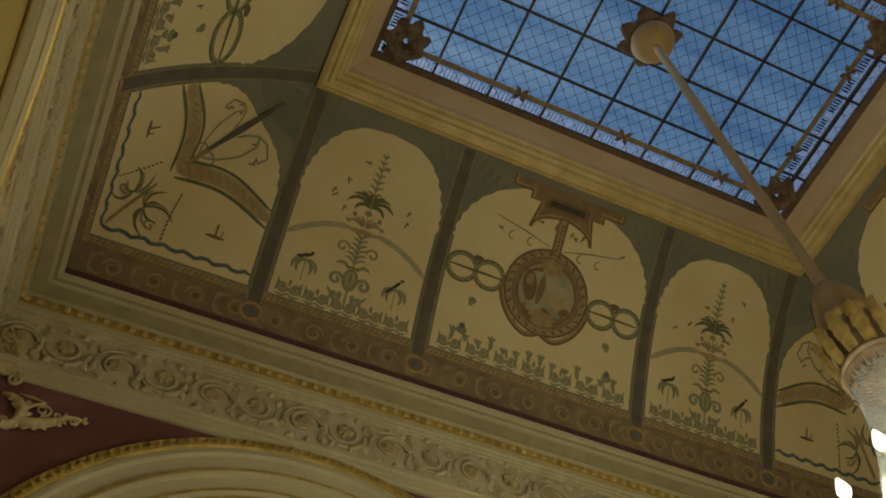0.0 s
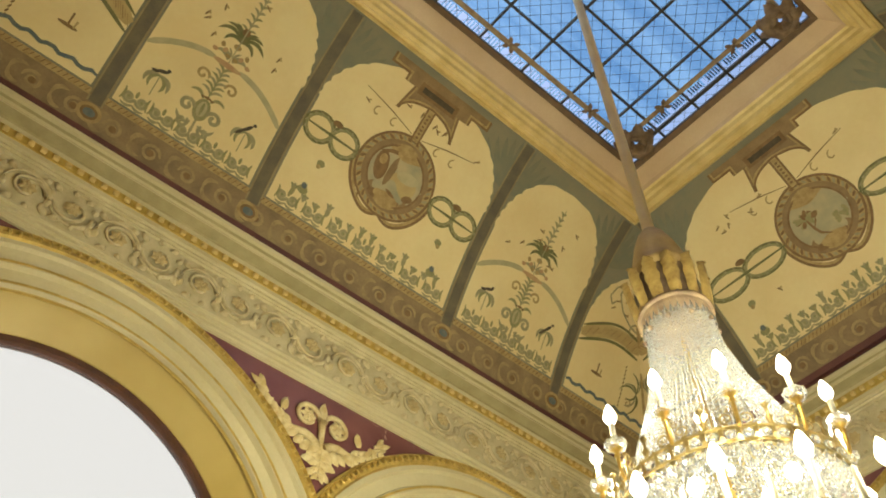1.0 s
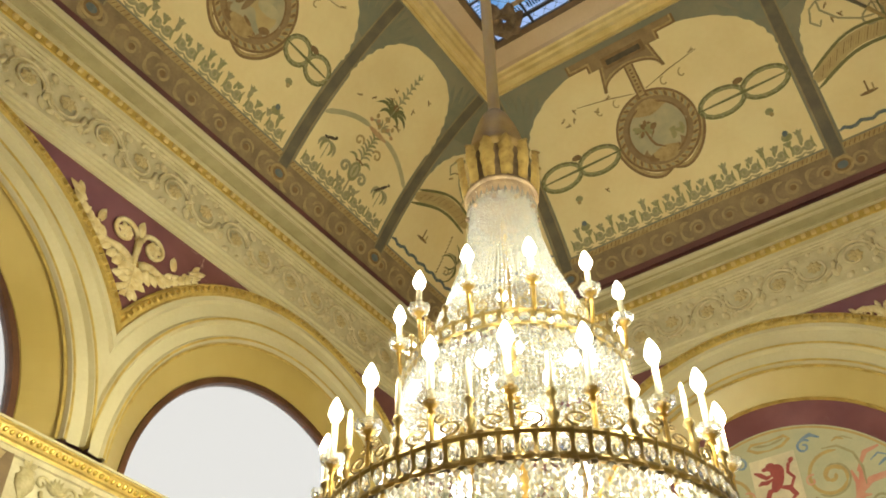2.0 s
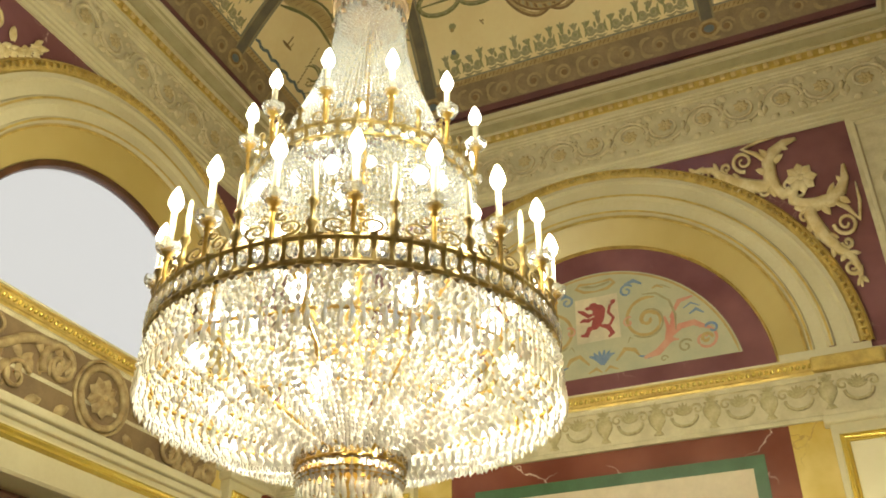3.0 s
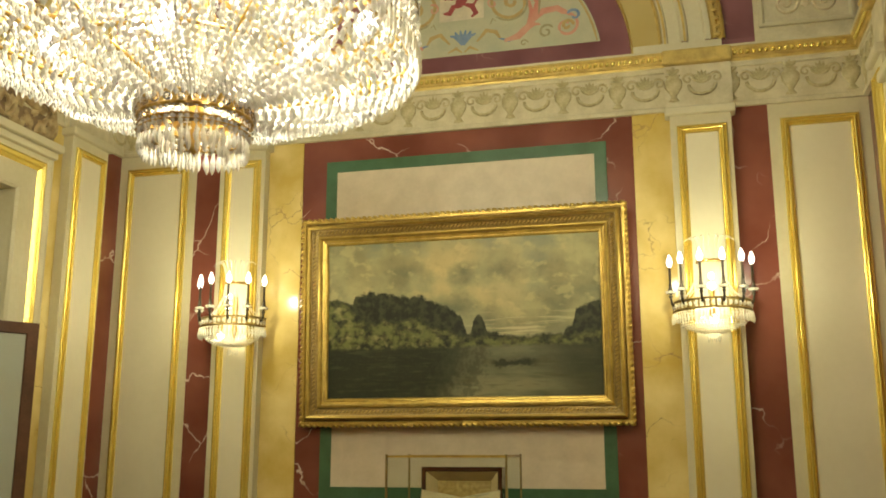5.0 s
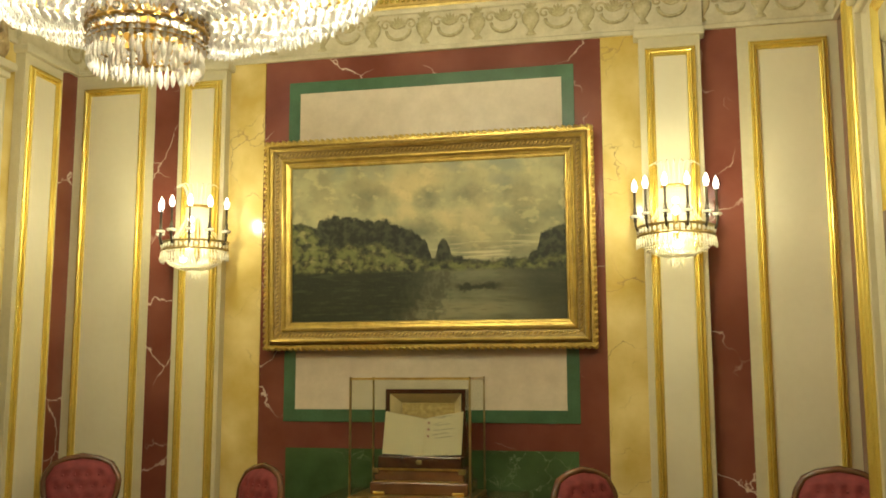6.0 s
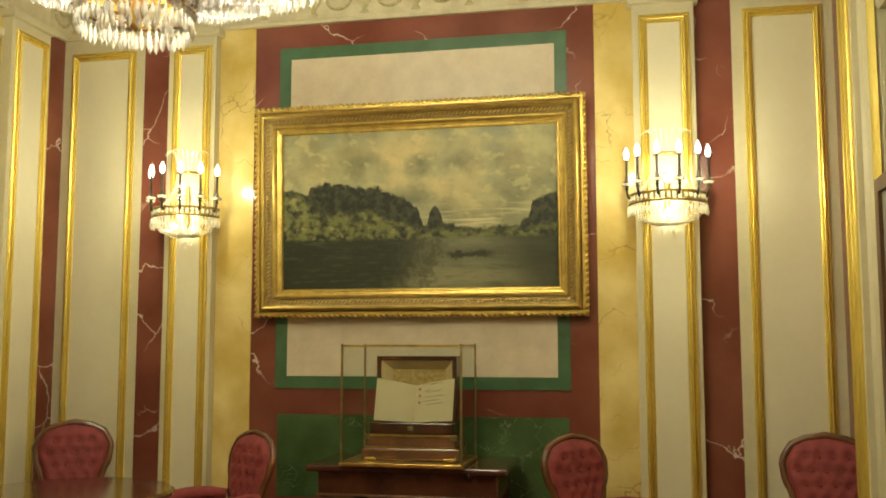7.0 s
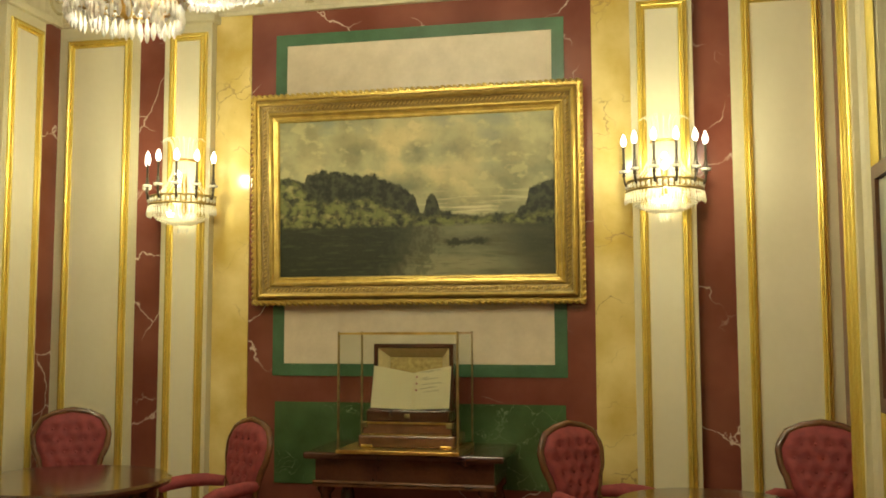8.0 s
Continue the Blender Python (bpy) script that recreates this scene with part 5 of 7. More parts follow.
for side in WALLS:
    half = WALLS[side][1]
    long_ = side in ("west", "east")
    ribs = (-2.123, -0.908, 0.908, 2.123) if long_ else (-1.20, 1.20)
    # border at the foot, with rope line, and the ribs with their round studs
    P.fill(side, BORDER, 0.0, V_BORDER, lambda v: -(half - cove(v)[0]), lambda v: half - cove(v)[0], 0.003, 4, 12)
    P.fill(side, TANPAINT, V_BORDER, V_PANEL - 0.015, lambda v: -(half - cove(v)[0]), lambda v: half - cove(v)[0], 0.004, 2, 12)
    P.fill(side, PLUM, 0.0, 0.05, lambda v: -(half - cove(v)[0]), lambda v: half - cove(v)[0], 0.0045, 2, 12)
    n = int(2 * half / 0.042)
    for i in range(n):
        u = -half + 0.3 + (2 * half - 0.6) * i / n
        P.stroke(side, BROWNPAINT, [(u - 0.01, V_BORDER + 0.008), (u + 0.012, V_PANEL - 0.022)], 0.006, 0.007)
    n = int(2 * half / 0.30)
    for i in range(n):
        u = -half + 0.35 + (2 * half - 0.7) * (i + 0.5) / n
        sx = 1 if i % 2 else -1
        P.stroke(side, BORDERSCROLL, [(u + x, 0.14 + y) for x, y in curl((0, 0), 0.070, 0 if sx > 0 else math.pi, 1.4 * sx, 18)], 0.011, 0.006)
        P.frond(side, BORDERSCROLL, (u - 0.15, 0.14), (u - 0.06, 0.215), 0.3, 0.014, 0.0062)
        P.frond(side, BORDERSCROLL, (u - 0.15, 0.14), (u - 0.06, 0.075), -0.3, 0.014, 0.0064)
        P.disc(side, BROWNPAINT, (u, 0.14), 0.026, 0.024, 0.0066, 9)
    for r in ribs:
        P.fill(side, RIBEDGE, V_BORDER - 0.04, 1.93, lambda v: r - 0.058, lambda v: r + 0.058, 0.006, 16, 1)
        P.fill(side, RIBPAINT, V_BORDER - 0.04, 1.93, lambda v: r - 0.044, lambda v: r + 0.044, 0.0075, 16, 1)
        P.disc(side, TANPAINT, (r, 0.155), 0.085, 0.07, 0.009, 20)
        P.disc(side, BROWNPAINT, (r, 0.155), 0.06, 0.048, 0.010, 18)
        P.disc(side, BLUEPAINT, (r, 0.155), 0.042, 0.03, 0.011, 16)
    if long_:
        medallion_panel(side, 0.0, 0.835, rng)
        for c in (-1.5155, 1.5155):
            bird_panel(side, c, 0.535, rng)
    else:
        medallion_panel(side, 0.0, 1.125, rng)
    for sx in (-1, 1):
        corner_panel(side, sx, ribs[-1], half, rng)
    # shell fans of faded teal between the arched tops
    for r in ribs:
        for k in range(-5, 6):
            if k:
                P.frond(side, TEALPAINT, (r, 1.50), (r + 0.075 * k, 1.93 - 0.006 * k * k), -0.02 * k, 0.026, 0.0036 + 0.0001 * abs(k))
for m_, b in P.bms.items():
    ob = part("painted_ornament", b, m_, ceiling)

# ---- lower walls ----
BROWNSTONE = mat("brown_stucco", (0.24, 0.165, 0.085), 0.6, second=(0.16, 0.10, 0.055), scale=5)
RELIEFDARK = mat("aged_gilded_relief", (0.48, 0.37, 0.19), 0.55, 0.1, second=(0.27, 0.18, 0.08), scale=14, grain=70, bump=0.3)
GREYGLASS = mat("grey_green_curtained_pane", (0.40, 0.41, 0.33), 0.12, second=(0.35, 0.36, 0.29), scale=1.2, grain=8, bump=0.0)
GOLD_BEAD = [(0.0, 0.0), (0.0, 0.012), (0.004, 0.018), (0.010, 0.018), (0.013, 0.008), (0.017, 0.008), (0.021, 0.026), (0.028, 0.032), (0.035, 0.026), (0.038, 0.010), (0.042, 0.010), (0.046, 0.018), (0.051, 0.016), (0.054, 0.0)]


def lower_wall(side, uc, segments):
    """segments: kind, start and end along the wall; mirrored by the caller."""
    for kind, u0, u1 in segments:
        u0, u1 = sorted((u0 + uc, u1 + uc))
        w = wall[side]
        if kind in ("yellow", "red"):
            part("marble_strip", box(bmesh.new(), u0, u1, -0.004 if kind == "red" else -0.012, 0.02, 0.0, 3.70), YELLOW if kind == "yellow" else RED, w, kind + " marble wall strip")
        elif kind == "cream":
            part("wall_panel", box(bmesh.new(), u0, u1, -0.008, 0.02, 0.0, 3.70), CREAM, w, "cream painted wall panel")
            part("panel_field", box(bmesh.new(), u0 + 0.11, u1 - 0.11, -0.013, -0.007, 0.35, 3.54), SILK, w)
            f = part("gilded_frame", rect_frame(bmesh.new(), u0 + 0.07, u1 - 0.065, 0.30, 3.60, GOLD_BEAD), GILT, w, "gilded panel moulding")
            f.location.y = -0.008
        elif kind == "pilaster":
            part("pilaster", box(bmesh.new(), u0, u1, -0.085, 0.02, 0.0, 3.66, 0.004), CREAM, w, "cream pilaster with a gilded panel")
            part("pilaster_capital", box(bmesh.new(), u0 - 0.03, u1 + 0.03, -0.12, 0.02, 3.645, 3.70, 0.012), CREAM, w)
            part("entablature_block", box(bmesh.new(), u0 - 0.02, u1 + 0.02, -0.06, 0.02, 3.70, 3.998), STONE, w)
            part("gilded_break", box(bmesh.new(), u0 - 0.03, u1 + 0.03, -0.105, -0.02, 4.002, 4.0985, 0.016), OLDGILT, w)
            part("panel_field", box(bmesh.new(), u0 + 0.09, u1 - 0.09, -0.092, -0.08, 0.35, 3.52), SILK, w)
            f = part("gilded_frame", rect_frame(bmesh.new(), u0 + 0.042, u1 - 0.03, 0.30, 3.575, GOLD_BEAD), GILT, w, "gilded panel moulding")
            f.location.y = -0.085


for side in ("far", "near"):
    half = WALLS[side][1]
    uc = 0.015 if side == "far" else 0.0
    lower_wall(side, 0.0, [("yellow", -1.14, -1.405), ("pilaster", -1.40, -1.752), ("red", -1.752, -1.981), ("cream", -1.981, -half + 0.003)])
    lower_wall(side, 0.0, [("yellow", 1.17, 1.415), ("pilaster", 1.41, 1.79), ("red", 1.79, 2.017), ("cream", 2.017, half - 0.003)])
    w = wall[side]
    # the middle field: red marble, a green frame, a beige panel, and a green panel under it
    part("marble_field", box(bmesh.new(), uc - 1.155, uc + 1.155, -0.004, 0.02, 0.0, 3.70), RED, w, "white-veined red marble field")
    part("green_frame", rect_frame(bmesh.new(), uc - 0.975, uc + 0.98, 1.23, 3.54, [(0.0, 0.004), (0.0, 0.012), (0.08, 0.012), (0.08, 0.004)]), GREENEDGE, w, "plain green marble frame")
    part("beige_panel", box(bmesh.new(), uc - 0.90, uc + 0.905, -0.009, 0.0, 1.31, 3.462), INSET, w, "mottled beige stone panel")
    part("green_panel", box(bmesh.new(), uc - 0.955, uc + 0.965, -0.010, 0.0, 0.53, 1.06), GREEN, w, "veined dark green marble panel")

for side in ("west", "east"):
    half = WALLS[side][1]
    w = wall[side]
    for sx in (-1, 1):
        c = sx * 1.535
        far_end = (WALLS[side][0] @ Vector((sx, 0, 0))).y > YC
        if side == "east" and far_end:
            lower_wall(side, 0.0, [("red", sx * 2.945, sx * (half - 0.003)), ("pilaster", sx * 2.715, sx * 2.945), ("yellow", 0.0 + sx * 0.002, sx * 0.31)])
        else:
            lower_wall(side, 0.0, [("red", sx * 3.25, sx * (half - 0.003)), ("pilaster", sx * 2.84, sx * 3.25), ("yellow", sx * 2.70, sx * 2.84), ("yellow", 0.0 + sx * 0.002, sx * 0.31)])
        # casing of the tall window: cream architrave with a gilded line, and its cornice
        part("window_casing", rect_frame(bmesh.new(), c - 1.175, c + 1.175, -0.02, 3.46, [(0.0, 0.0), (0.0, 0.05), (0.03, 0.06), (0.06, 0.045), (0.285, 0.035), (0.302, 0.02), (0.302, 0.0)]), CREAM, w, "moulded cream window casing")
        line_half = 0.94 if side == "east" else 1.10
        g_ = part("gilded_line", rect_frame(bmesh.new(), c - line_half, c + line_half, 0.0, 3.385, [(0.0, 0.04), (0.004, 0.062), (0.02, 0.068), (0.034, 0.056), (0.05, 0.062), (0.07, 0.040)]), GILT, w, "gilded casing line")
        part("window_cornice", box(bmesh.new(), c - 1.19, c + 1.19, -0.12, 0.0, 3.47, 3.525, 0.012), CREAM, w)
        part("window_cornice", box(bmesh.new(), c - 1.17, c + 1.17, -0.09, 0.0, 3.42, 3.47, 0.015), CREAM, w)
        # scrolled overdoor panel
        part("overdoor_panel", box(bmesh.new(), c - 1.17, c + 1.17, -0.035, 0.0, 3.525, 4.02), BROWNSTONE, w, "brown overdoor panel with carved scrolls")
        bm = bmesh.new()
        rosette(bm, (c, 3.77), 0.13, 0.05, 9)
        tube(bm, [(c + 0.185 * math.cos(a), -0.05, 3.77 + 0.185 * math.sin(a)) for a in [6.283 * i / 28 for i in range(29)]], 0.024, 6)
        for k in (-1, 1):
            spiral(bm, (c + k * 0.37, 3.83), 0.14, -0.6 if k > 0 else math.pi + 0.6, 1.5 * k, 0.028, 0.05)
            spiral(bm, (c + k * 1.08, 3.63), 0.085, math.pi / 2, -1.5 * k, 0.026, 0.05)
            tube(bm, [(c + k * (0.47 + 0.07 * i), -0.05, 3.93 - 0.21 / (1 + math.exp(-(i - 4) * 1.0)) + 0.0 * i) for i in range(9)], 0.032, 6)
            spiral(bm, (c + k * 0.66, 3.66), 0.10, 0.5, 1.3 * -k, 0.018, 0.05)
            spiral(bm, (c + k * 0.86, 3.88), 0.075, 3.6, 1.3 * k, 0.016, 0.05)
            for a, b in (((0.45, 3.6), (0.56, 3.55)), ((0.55, 3.72), (0.62, 3.80)), ((0.72, 3.6), (0.86, 3.56)), ((0.24, 3.62), (0.34, 3.56)), ((0.95, 3.75), (1.08, 3.86)), ((0.78, 3.78), (0.84, 3.68)), ((1.0, 3.88), (1.12, 3.96))):
                leaf_shape(bm, (c + k * a[0], -0.036, a[1]), (c + k * b[0], -0.036, b[1]), 0.035, 0.03)
        tube(bm, [(c + 0.225 * math.cos(a), -0.045, 3.77 + 0.225 * math.sin(a)) for a in [6.283 * i / 30 for i in range(31)]], 0.013, 6)
        for k in (-1, 1):      # acanthus that fills the field between the scrolls
            for i in range(12):
                u, z = 0.30 + 0.07 * i, 3.90 - 0.25 / (1 + math.exp(-(i - 5) * 0.8))
                leaf_shape(bm, (c + k * u, -0.040, z), (c + k * (u + 0.07), -0.036, z + (0.085 if i % 2 else -0.10)), 0.032, 0.03)
                leaf_shape(bm, (c + k * u, -0.040, z - 0.03), (c + k * (u - 0.02), -0.036, z - 0.13), 0.026, 0.026)
            tube(bm, [(c + k * (0.98 + 0.15 * math.sin(a)), -0.05, 3.70 + 0.17 * math.cos(a)) for a in [math.pi * i / 12 for i in range(13)]], 0.032, 6, [0.5 + 0.05 * i for i in range(13)])
        part("overdoor_scroll", bm, RELIEFDARK, w, "carved scrolls round a rosette", smooth=True)
        # the window: dark wooden frame, transom and glass
        win = structure(empty("window_tall", WALLS[side][0] @ pose(c, 0, 0)), "tall window in a brown wooden frame set deep in its reveal", "window")
        part("window_reveal", rect_frame(bmesh.new(), -0.875, 0.875, 0.30, 3.16, [(0.0, 0.0), (0.008, -0.10), (0.014, -0.30)]), CREAM, win)
        part("window_frame", rect_frame(bmesh.new(), -0.865, 0.865, 0.32, 3.15, [(0.0, -0.28), (0.0, -0.19), (0.02, -0.18), (0.06, -0.185), (0.075, -0.21), (0.08, -0.27)]), BROWN, win)
        part("mullion", box(bmesh.new(), -0.035, 0.035, 0.20, 0.25, 0.38, 3.10), BROWN, win)
        part("pane", box(bmesh.new(), -0.83, -0.035, 0.225, 0.231, 0.38, 3.10), GREYGLASS, win)
        part("pane", box(bmesh.new(), 0.035, 0.83, 0.225, 0.231, 0.38, 3.10), GREYGLASS, win)
        part("window_sill", box(bmesh.new(), -0.95, 0.95, -0.06, 0.1, 0.30, 0.345, 0.008), CREAM, win)

DULLGOLD = mat("dull_gold_paint", (0.58, 0.41, 0.21), 0.5, 0.1, second=(0.47, 0.32, 0.15), scale=6, grain=60)
BOSSBROWN = mat("brown_painted_zinc", (0.24, 0.165, 0.10), 0.6, second=(0.11, 0.07, 0.045), scale=12)
LEAFGILT = mat("dull_gilt_leaf", (0.46, 0.33, 0.12), 0.45, 0.35, second=(0.26, 0.17, 0.06), scale=20)
CAPBROWN = mat("brown_gilt_cap", (0.50, 0.36, 0.16), 0.5, 0.1, second=(0.36, 0.25, 0.11), scale=8)
RODGOLD = mat("pale_gold_rod_paint", (0.80, 0.65, 0.37), 0.5, second=(0.72, 0.56, 0.30), scale=5)
PALEGLASS, n_, l_, b_ = nodes_of("milky_glass")
b_.inputs["Base Color"].default_value = (1.0, 1.0, 1.0, 1)
b_.inputs["Roughness"].default_value = 0.15
b_.inputs["Transmission Weight"].default_value = 1.0
b_.inputs["IOR"].default_value = 1.02


def candle(parent, at, tall, bulb_r=0.021, arm=None, drip=0.038):
    """A candle bulb on its sleeve, cup and glass drip pan."""
    x, y, z = at
    c = part("candle_arm", tube(bmesh.new(), arm, 0.0075, 6), BRASS, parent, smooth=True) if arm else None
    top = c or parent
    bm = bmesh.new()
    lathe(bm, [(0.0, -0.03), (0.012, -0.025), (0.008, -0.01), (0.02, 0.0), (0.024, 0.012), (0.014, 0.018), (0.0, 0.02)], 10, at)
    part("candle_cup", bm, BRASS, top, smooth=True)
    bm = bmesh.new()
    lathe(bm, [(0.012, 0.002), (drip * 0.6, 0.0), (drip * 0.95, drip * 0.35), (drip, drip * 0.75), (drip * 0.93, drip * 0.75), (drip * 0.85, drip * 0.40), (drip * 0.5, 0.010), (0.012, 0.012)], 14, at)
    for v in bm.verts:
        q = math.atan2(v.co.y - y, v.co.x - x)
        v.co.z += 0.10 * drip * math.cos(7 * q) * min(1.0, math.hypot(v.co.x - x, v.co.y - y) / drip) ** 3
    part("drip_pan", bm, CRYSTAL, top)
    part("candle_sleeve", lathe(bmesh.new(), [(0.0, 0.015), (0.010, 0.016), (0.0105, tall), (0.0, tall)], 10, at), CANDLE, top, smooth=True)
    b = lathe(bmesh.new(), [(0.0, tall - 0.002), (0.009, tall), (bulb_r * 0.9, tall + bulb_r * 1.0), (bulb_r, tall + bulb_r * 1.5), (bulb_r * 0.7, tall + bulb_r * 2.6), (bulb_r * 0.25, tall + bulb_r * 3.6), (0.0, tall + bulb_r * 3.9)], 12, at)
    part("bulb", b, BULB, top, "lit flame-shaped bulb", smooth=True)


def s_arm(r0, r1, a, z0, z1):
    """A curved arm from a hoop out and up to a candle."""
    pts = []
    for i in range(9):
        k = i / 8
        r = r0 + (r1 - r0) * math.sin(k * math.pi / 2)
        z = z0 + (z1 - z0) * k - 0.045 * math.sin(math.pi * k)
        pts.append((r * math.cos(a), r * math.sin(a), z))
    return pts


for k in range(18):
    a = radians(17 + 20 * k)
    candle(chandelier, (0.672 * math.cos(a), 0.672 * math.sin(a), 3.10), 0.155, 0.0255, s_arm(0.665, 0.672, a, 2.985, 3.085), 0.042)
for k in range(12):
    a = radians(10 + 30 * k)
    candle(chandelier, (0.43 * math.cos(a), 0.43 * math.sin(a), 3.705), 0.11, 0.0245, s_arm(0.405, 0.43, a, 3.60, 3.69), 0.040)
# white glass spikes on turned finials between the candles
finial_me = mesh_of(lathe(bmesh.new(), [(0.0, -0.02), (0.016, -0.015), (0.010, 0.01), (0.019, 0.03), (0.008, 0.05), (0.008, 0.085), (0.018, 0.10), (0.012, 0.115), (0.0, 0.118)], 10), "finial", DARKBRASS)
spike_me = mesh_of(lathe(bmesh.new(), [(0.0, 0.11), (0.009, 0.115), (0.010, 0.18), (0.007, 0.235), (0.0, 0.25)], 8), "glass_spike", CANDLE)
for k in range(18):
    for name, me in (("finial", finial_me), ("glass_spike", spike_me)):
        o = new(name, me)
        o.parent = chandelier
        o.matrix_local = pose(0.667 * math.cos(radians(27 + 20 * k)), 0.667 * math.sin(radians(27 + 20 * k)), 2.995)
for k in range(12):
    o = new("finial", finial_me)
    o.parent = chandelier
    o.matrix_local = pose(0.405 * math.cos(radians(25 + 30 * k)), 0.405 * math.sin(radians(25 + 30 * k)), 3.605) @ Matrix.Scale(0.75, 4)

# openwork scrolls standing on the wide hoop
bm = bmesh.new()
for k in (-1, 1):
    spiral(bm, (k * 0.052, 0.055), 0.042, -1.57, 1.4 * k, 0.0065, 0.0, 18)
    spiral(bm, (k * 0.03, 0.115), 0.024, 1.57, 1.3 * k, 0.005, 0.0, 14)
tube(bm, [(0, 0, 0.0), (0, 0, 0.08), (0, 0, 0.16)], 0.008, 6, [1.0, 1.2, 0.6])
e = bmesh.ops.create_icosphere(bm, subdivisions=1, radius=0.014)["verts"]
for v in e:
    v.co.z += 0.165
crest = mesh_of(bm, "hoop_crest", DARKBRASS)
for k in range(18):
    o = new("hoop_crest", crest)
    o.parent = chandelier
    o.matrix_local = pose(0, 0, 2.985, 0, 0, 17 + 20 * k) @ pose(0.664, 0, 0, 0, 0, 90) @ Matrix.Diagonal((0.95, 0.95, 0.60, 1))
for k in range(12):
    o = new("hoop_crest", crest)
    o.parent = chandelier
    o.matrix_local = pose(0, 0, 3.60, 0, 0, 10 + 30 * k) @ pose(0.402, 0, 0, 0, 0, 90) @ Matrix.Diagonal((0.6, 0.6, 0.6, 1))

# inner frame: central stem, spokes and the bulbs within the crystals
part("stem", lathe(bmesh.new(), [(0.0, 2.42), (0.02, 2.44), (0.012, 2.52), (0.035, 2.60), (0.018, 2.70), (0.016, 3.0), (0.05, 3.06), (0.02, 3.12), (0.016, 3.55), (0.03, 3.62), (0.014, 3.7), (0.014, 4.35), (0.0, 4.42)], 14), BRASS, chandelier, smooth=True)
for k in range(8):
    a = radians(45 * k + 10)
    part("spoke", tube(bmesh.new(), [((0.02 + 0.33 * i) * math.cos(a), (0.02 + 0.33 * i) * math.sin(a), 2.97 - 0.10 * math.sin(math.pi * i / 2)) for i in (0, 0.5, 1, 1.5, 2)], 0.008, 6), BRASS, chandelier)


def round_bulb(r, a, z, size, label):
    part("bulb", lathe(bmesh.new(), [(0.0, -size), (size * 0.6, -size * 0.8), (size, 0.0), (size * 0.7, size * 0.75), (size * 0.35, size * 1.2), (0.0, size * 1.25)], 12, (r * math.cos(a), r * math.sin(a), z)), GLOBE, chandelier, label, smooth=True)


for k in range(10):
    round_bulb(0.52, radians(36 * k + 28), 2.90, 0.040, "lit bulb inside the crystal bowl")
for k in range(7):
    round_bulb(0.45, radians(360 / 7 * k + 30), 2.655, 0.031, "lit bulb inside the crystal bowl")
for k in range(9):
    round_bulb(0.425, radians(40 * k + 5), 3.40, 0.027, "lit bulb inside the crystal drum")
    round_bulb(0.468, radians(40 * k + 25), 3.14, 0.027, "lit bulb inside the crystal drum")
for k in range(4):
    round_bulb(0.17, radians(90 * k + 20), 3.85, 0.022, "lit bulb inside the crystal cone")
# gilded ribs and a wavy ring that hold the bulbs behind the strands
for k in range(14):
    a = radians(360 / 14 * k + 4)
    pts = [(0.65, 2.90), (0.66, 2.82), (0.65, 2.755), (0.57, 2.70), (0.42, 2.645), (0.26, 2.605), (0.16, 2.59)]
    part("bowl_rib", tube(bmesh.new(), [(r * math.cos(a + 0.05 * math.sin(3 * i)), r * math.sin(a + 0.05 * math.sin(3 * i)), z) for i, (r, z) in enumerate(pts)], 0.0075, 6), BRASS, chandelier, "gilded rib behind the crystals", smooth=True)
for r, z in ((0.648, 2.765), (0.44, 2.648)):
    part("bulb_ring", tube(bmesh.new(), [((r + 0.008 * math.cos(11 * q)) * math.cos(q), (r + 0.008 * math.cos(11 * q)) * math.sin(q), z) for q in [6.2832 * i / 88 for i in range(89)]], 0.006, 5), BRASS, chandelier, "gilded ring behind the crystals", smooth=True)

# small basket under the bowl
hoop("hoop", 0.162, 2.548, 0.05, 24, 0.014, BRASS)
hoop("hoop", 0.158, 2.488, 0.02, 24, 0.008, BRASS)


def pendants(count, r, z, size, label):
    bm = bmesh.new()
    for i in range(count):
        a = 6.283 * i / count + random.uniform(-0.02, 0.02)
        x, y = r * math.cos(a), r * math.sin(a)
        zz = z + random.uniform(-0.006, 0.006)
        bead(bm, (x, y, zz), 0.007, 0.009)
        lathe(bm, [(0.001, 0.0), (0.004, -size * 0.2), (0.009, -size * 0.62), (0.006, -size * 0.85), (0.0005, -size)], 5, (x, y, zz - 0.01))
    part("crystal_fringe", bm, BOWLXT if z < 3.0 else CRYSTAL, chandelier, label)["kind"] = "stuff"


pendants(48, 0.164, 2.523, 0.05, "short fringe of crystal drops")
pendants(48, 0.160, 2.478, 0.06, "long fringe of crystal drops")
pendants(26, 0.10, 2.47, 0.06, "inner fringe of crystal drops")
pendants(110, 0.683, 2.775, 0.075, "fringe of crystal drops round the bowl")
pendants(60, 0.415, 3.53, 0.05, "fringe of crystal drops under the small hoop")
pendants(34, 0.145, 4.48, 0.06, "dark fringe of drops under the crown")

# crown and rod
part("crown_cap", lathe(bmesh.new(), [(0.03, 5.095), (0.042, 5.09), (0.066, 5.05), (0.095, 4.97), (0.118, 4.88), (0.128, 4.82), (0.138, 4.80), (0.140, 4.77), (0.125, 4.75)], 28), CAPBROWN, chandelier, "dull gold trumpet-shaped cap", smooth=True)
part("crown_band", lathe(bmesh.new(), [(0.126, 4.76), (0.128, 4.66), (0.138, 4.56), (0.146, 4.52), (0.150, 4.50), (0.150, 4.475), (0.135, 4.465), (0.125, 4.42), (0.0, 4.42)], 28), BOSSBROWN, chandelier, "brown crown band", smooth=True)
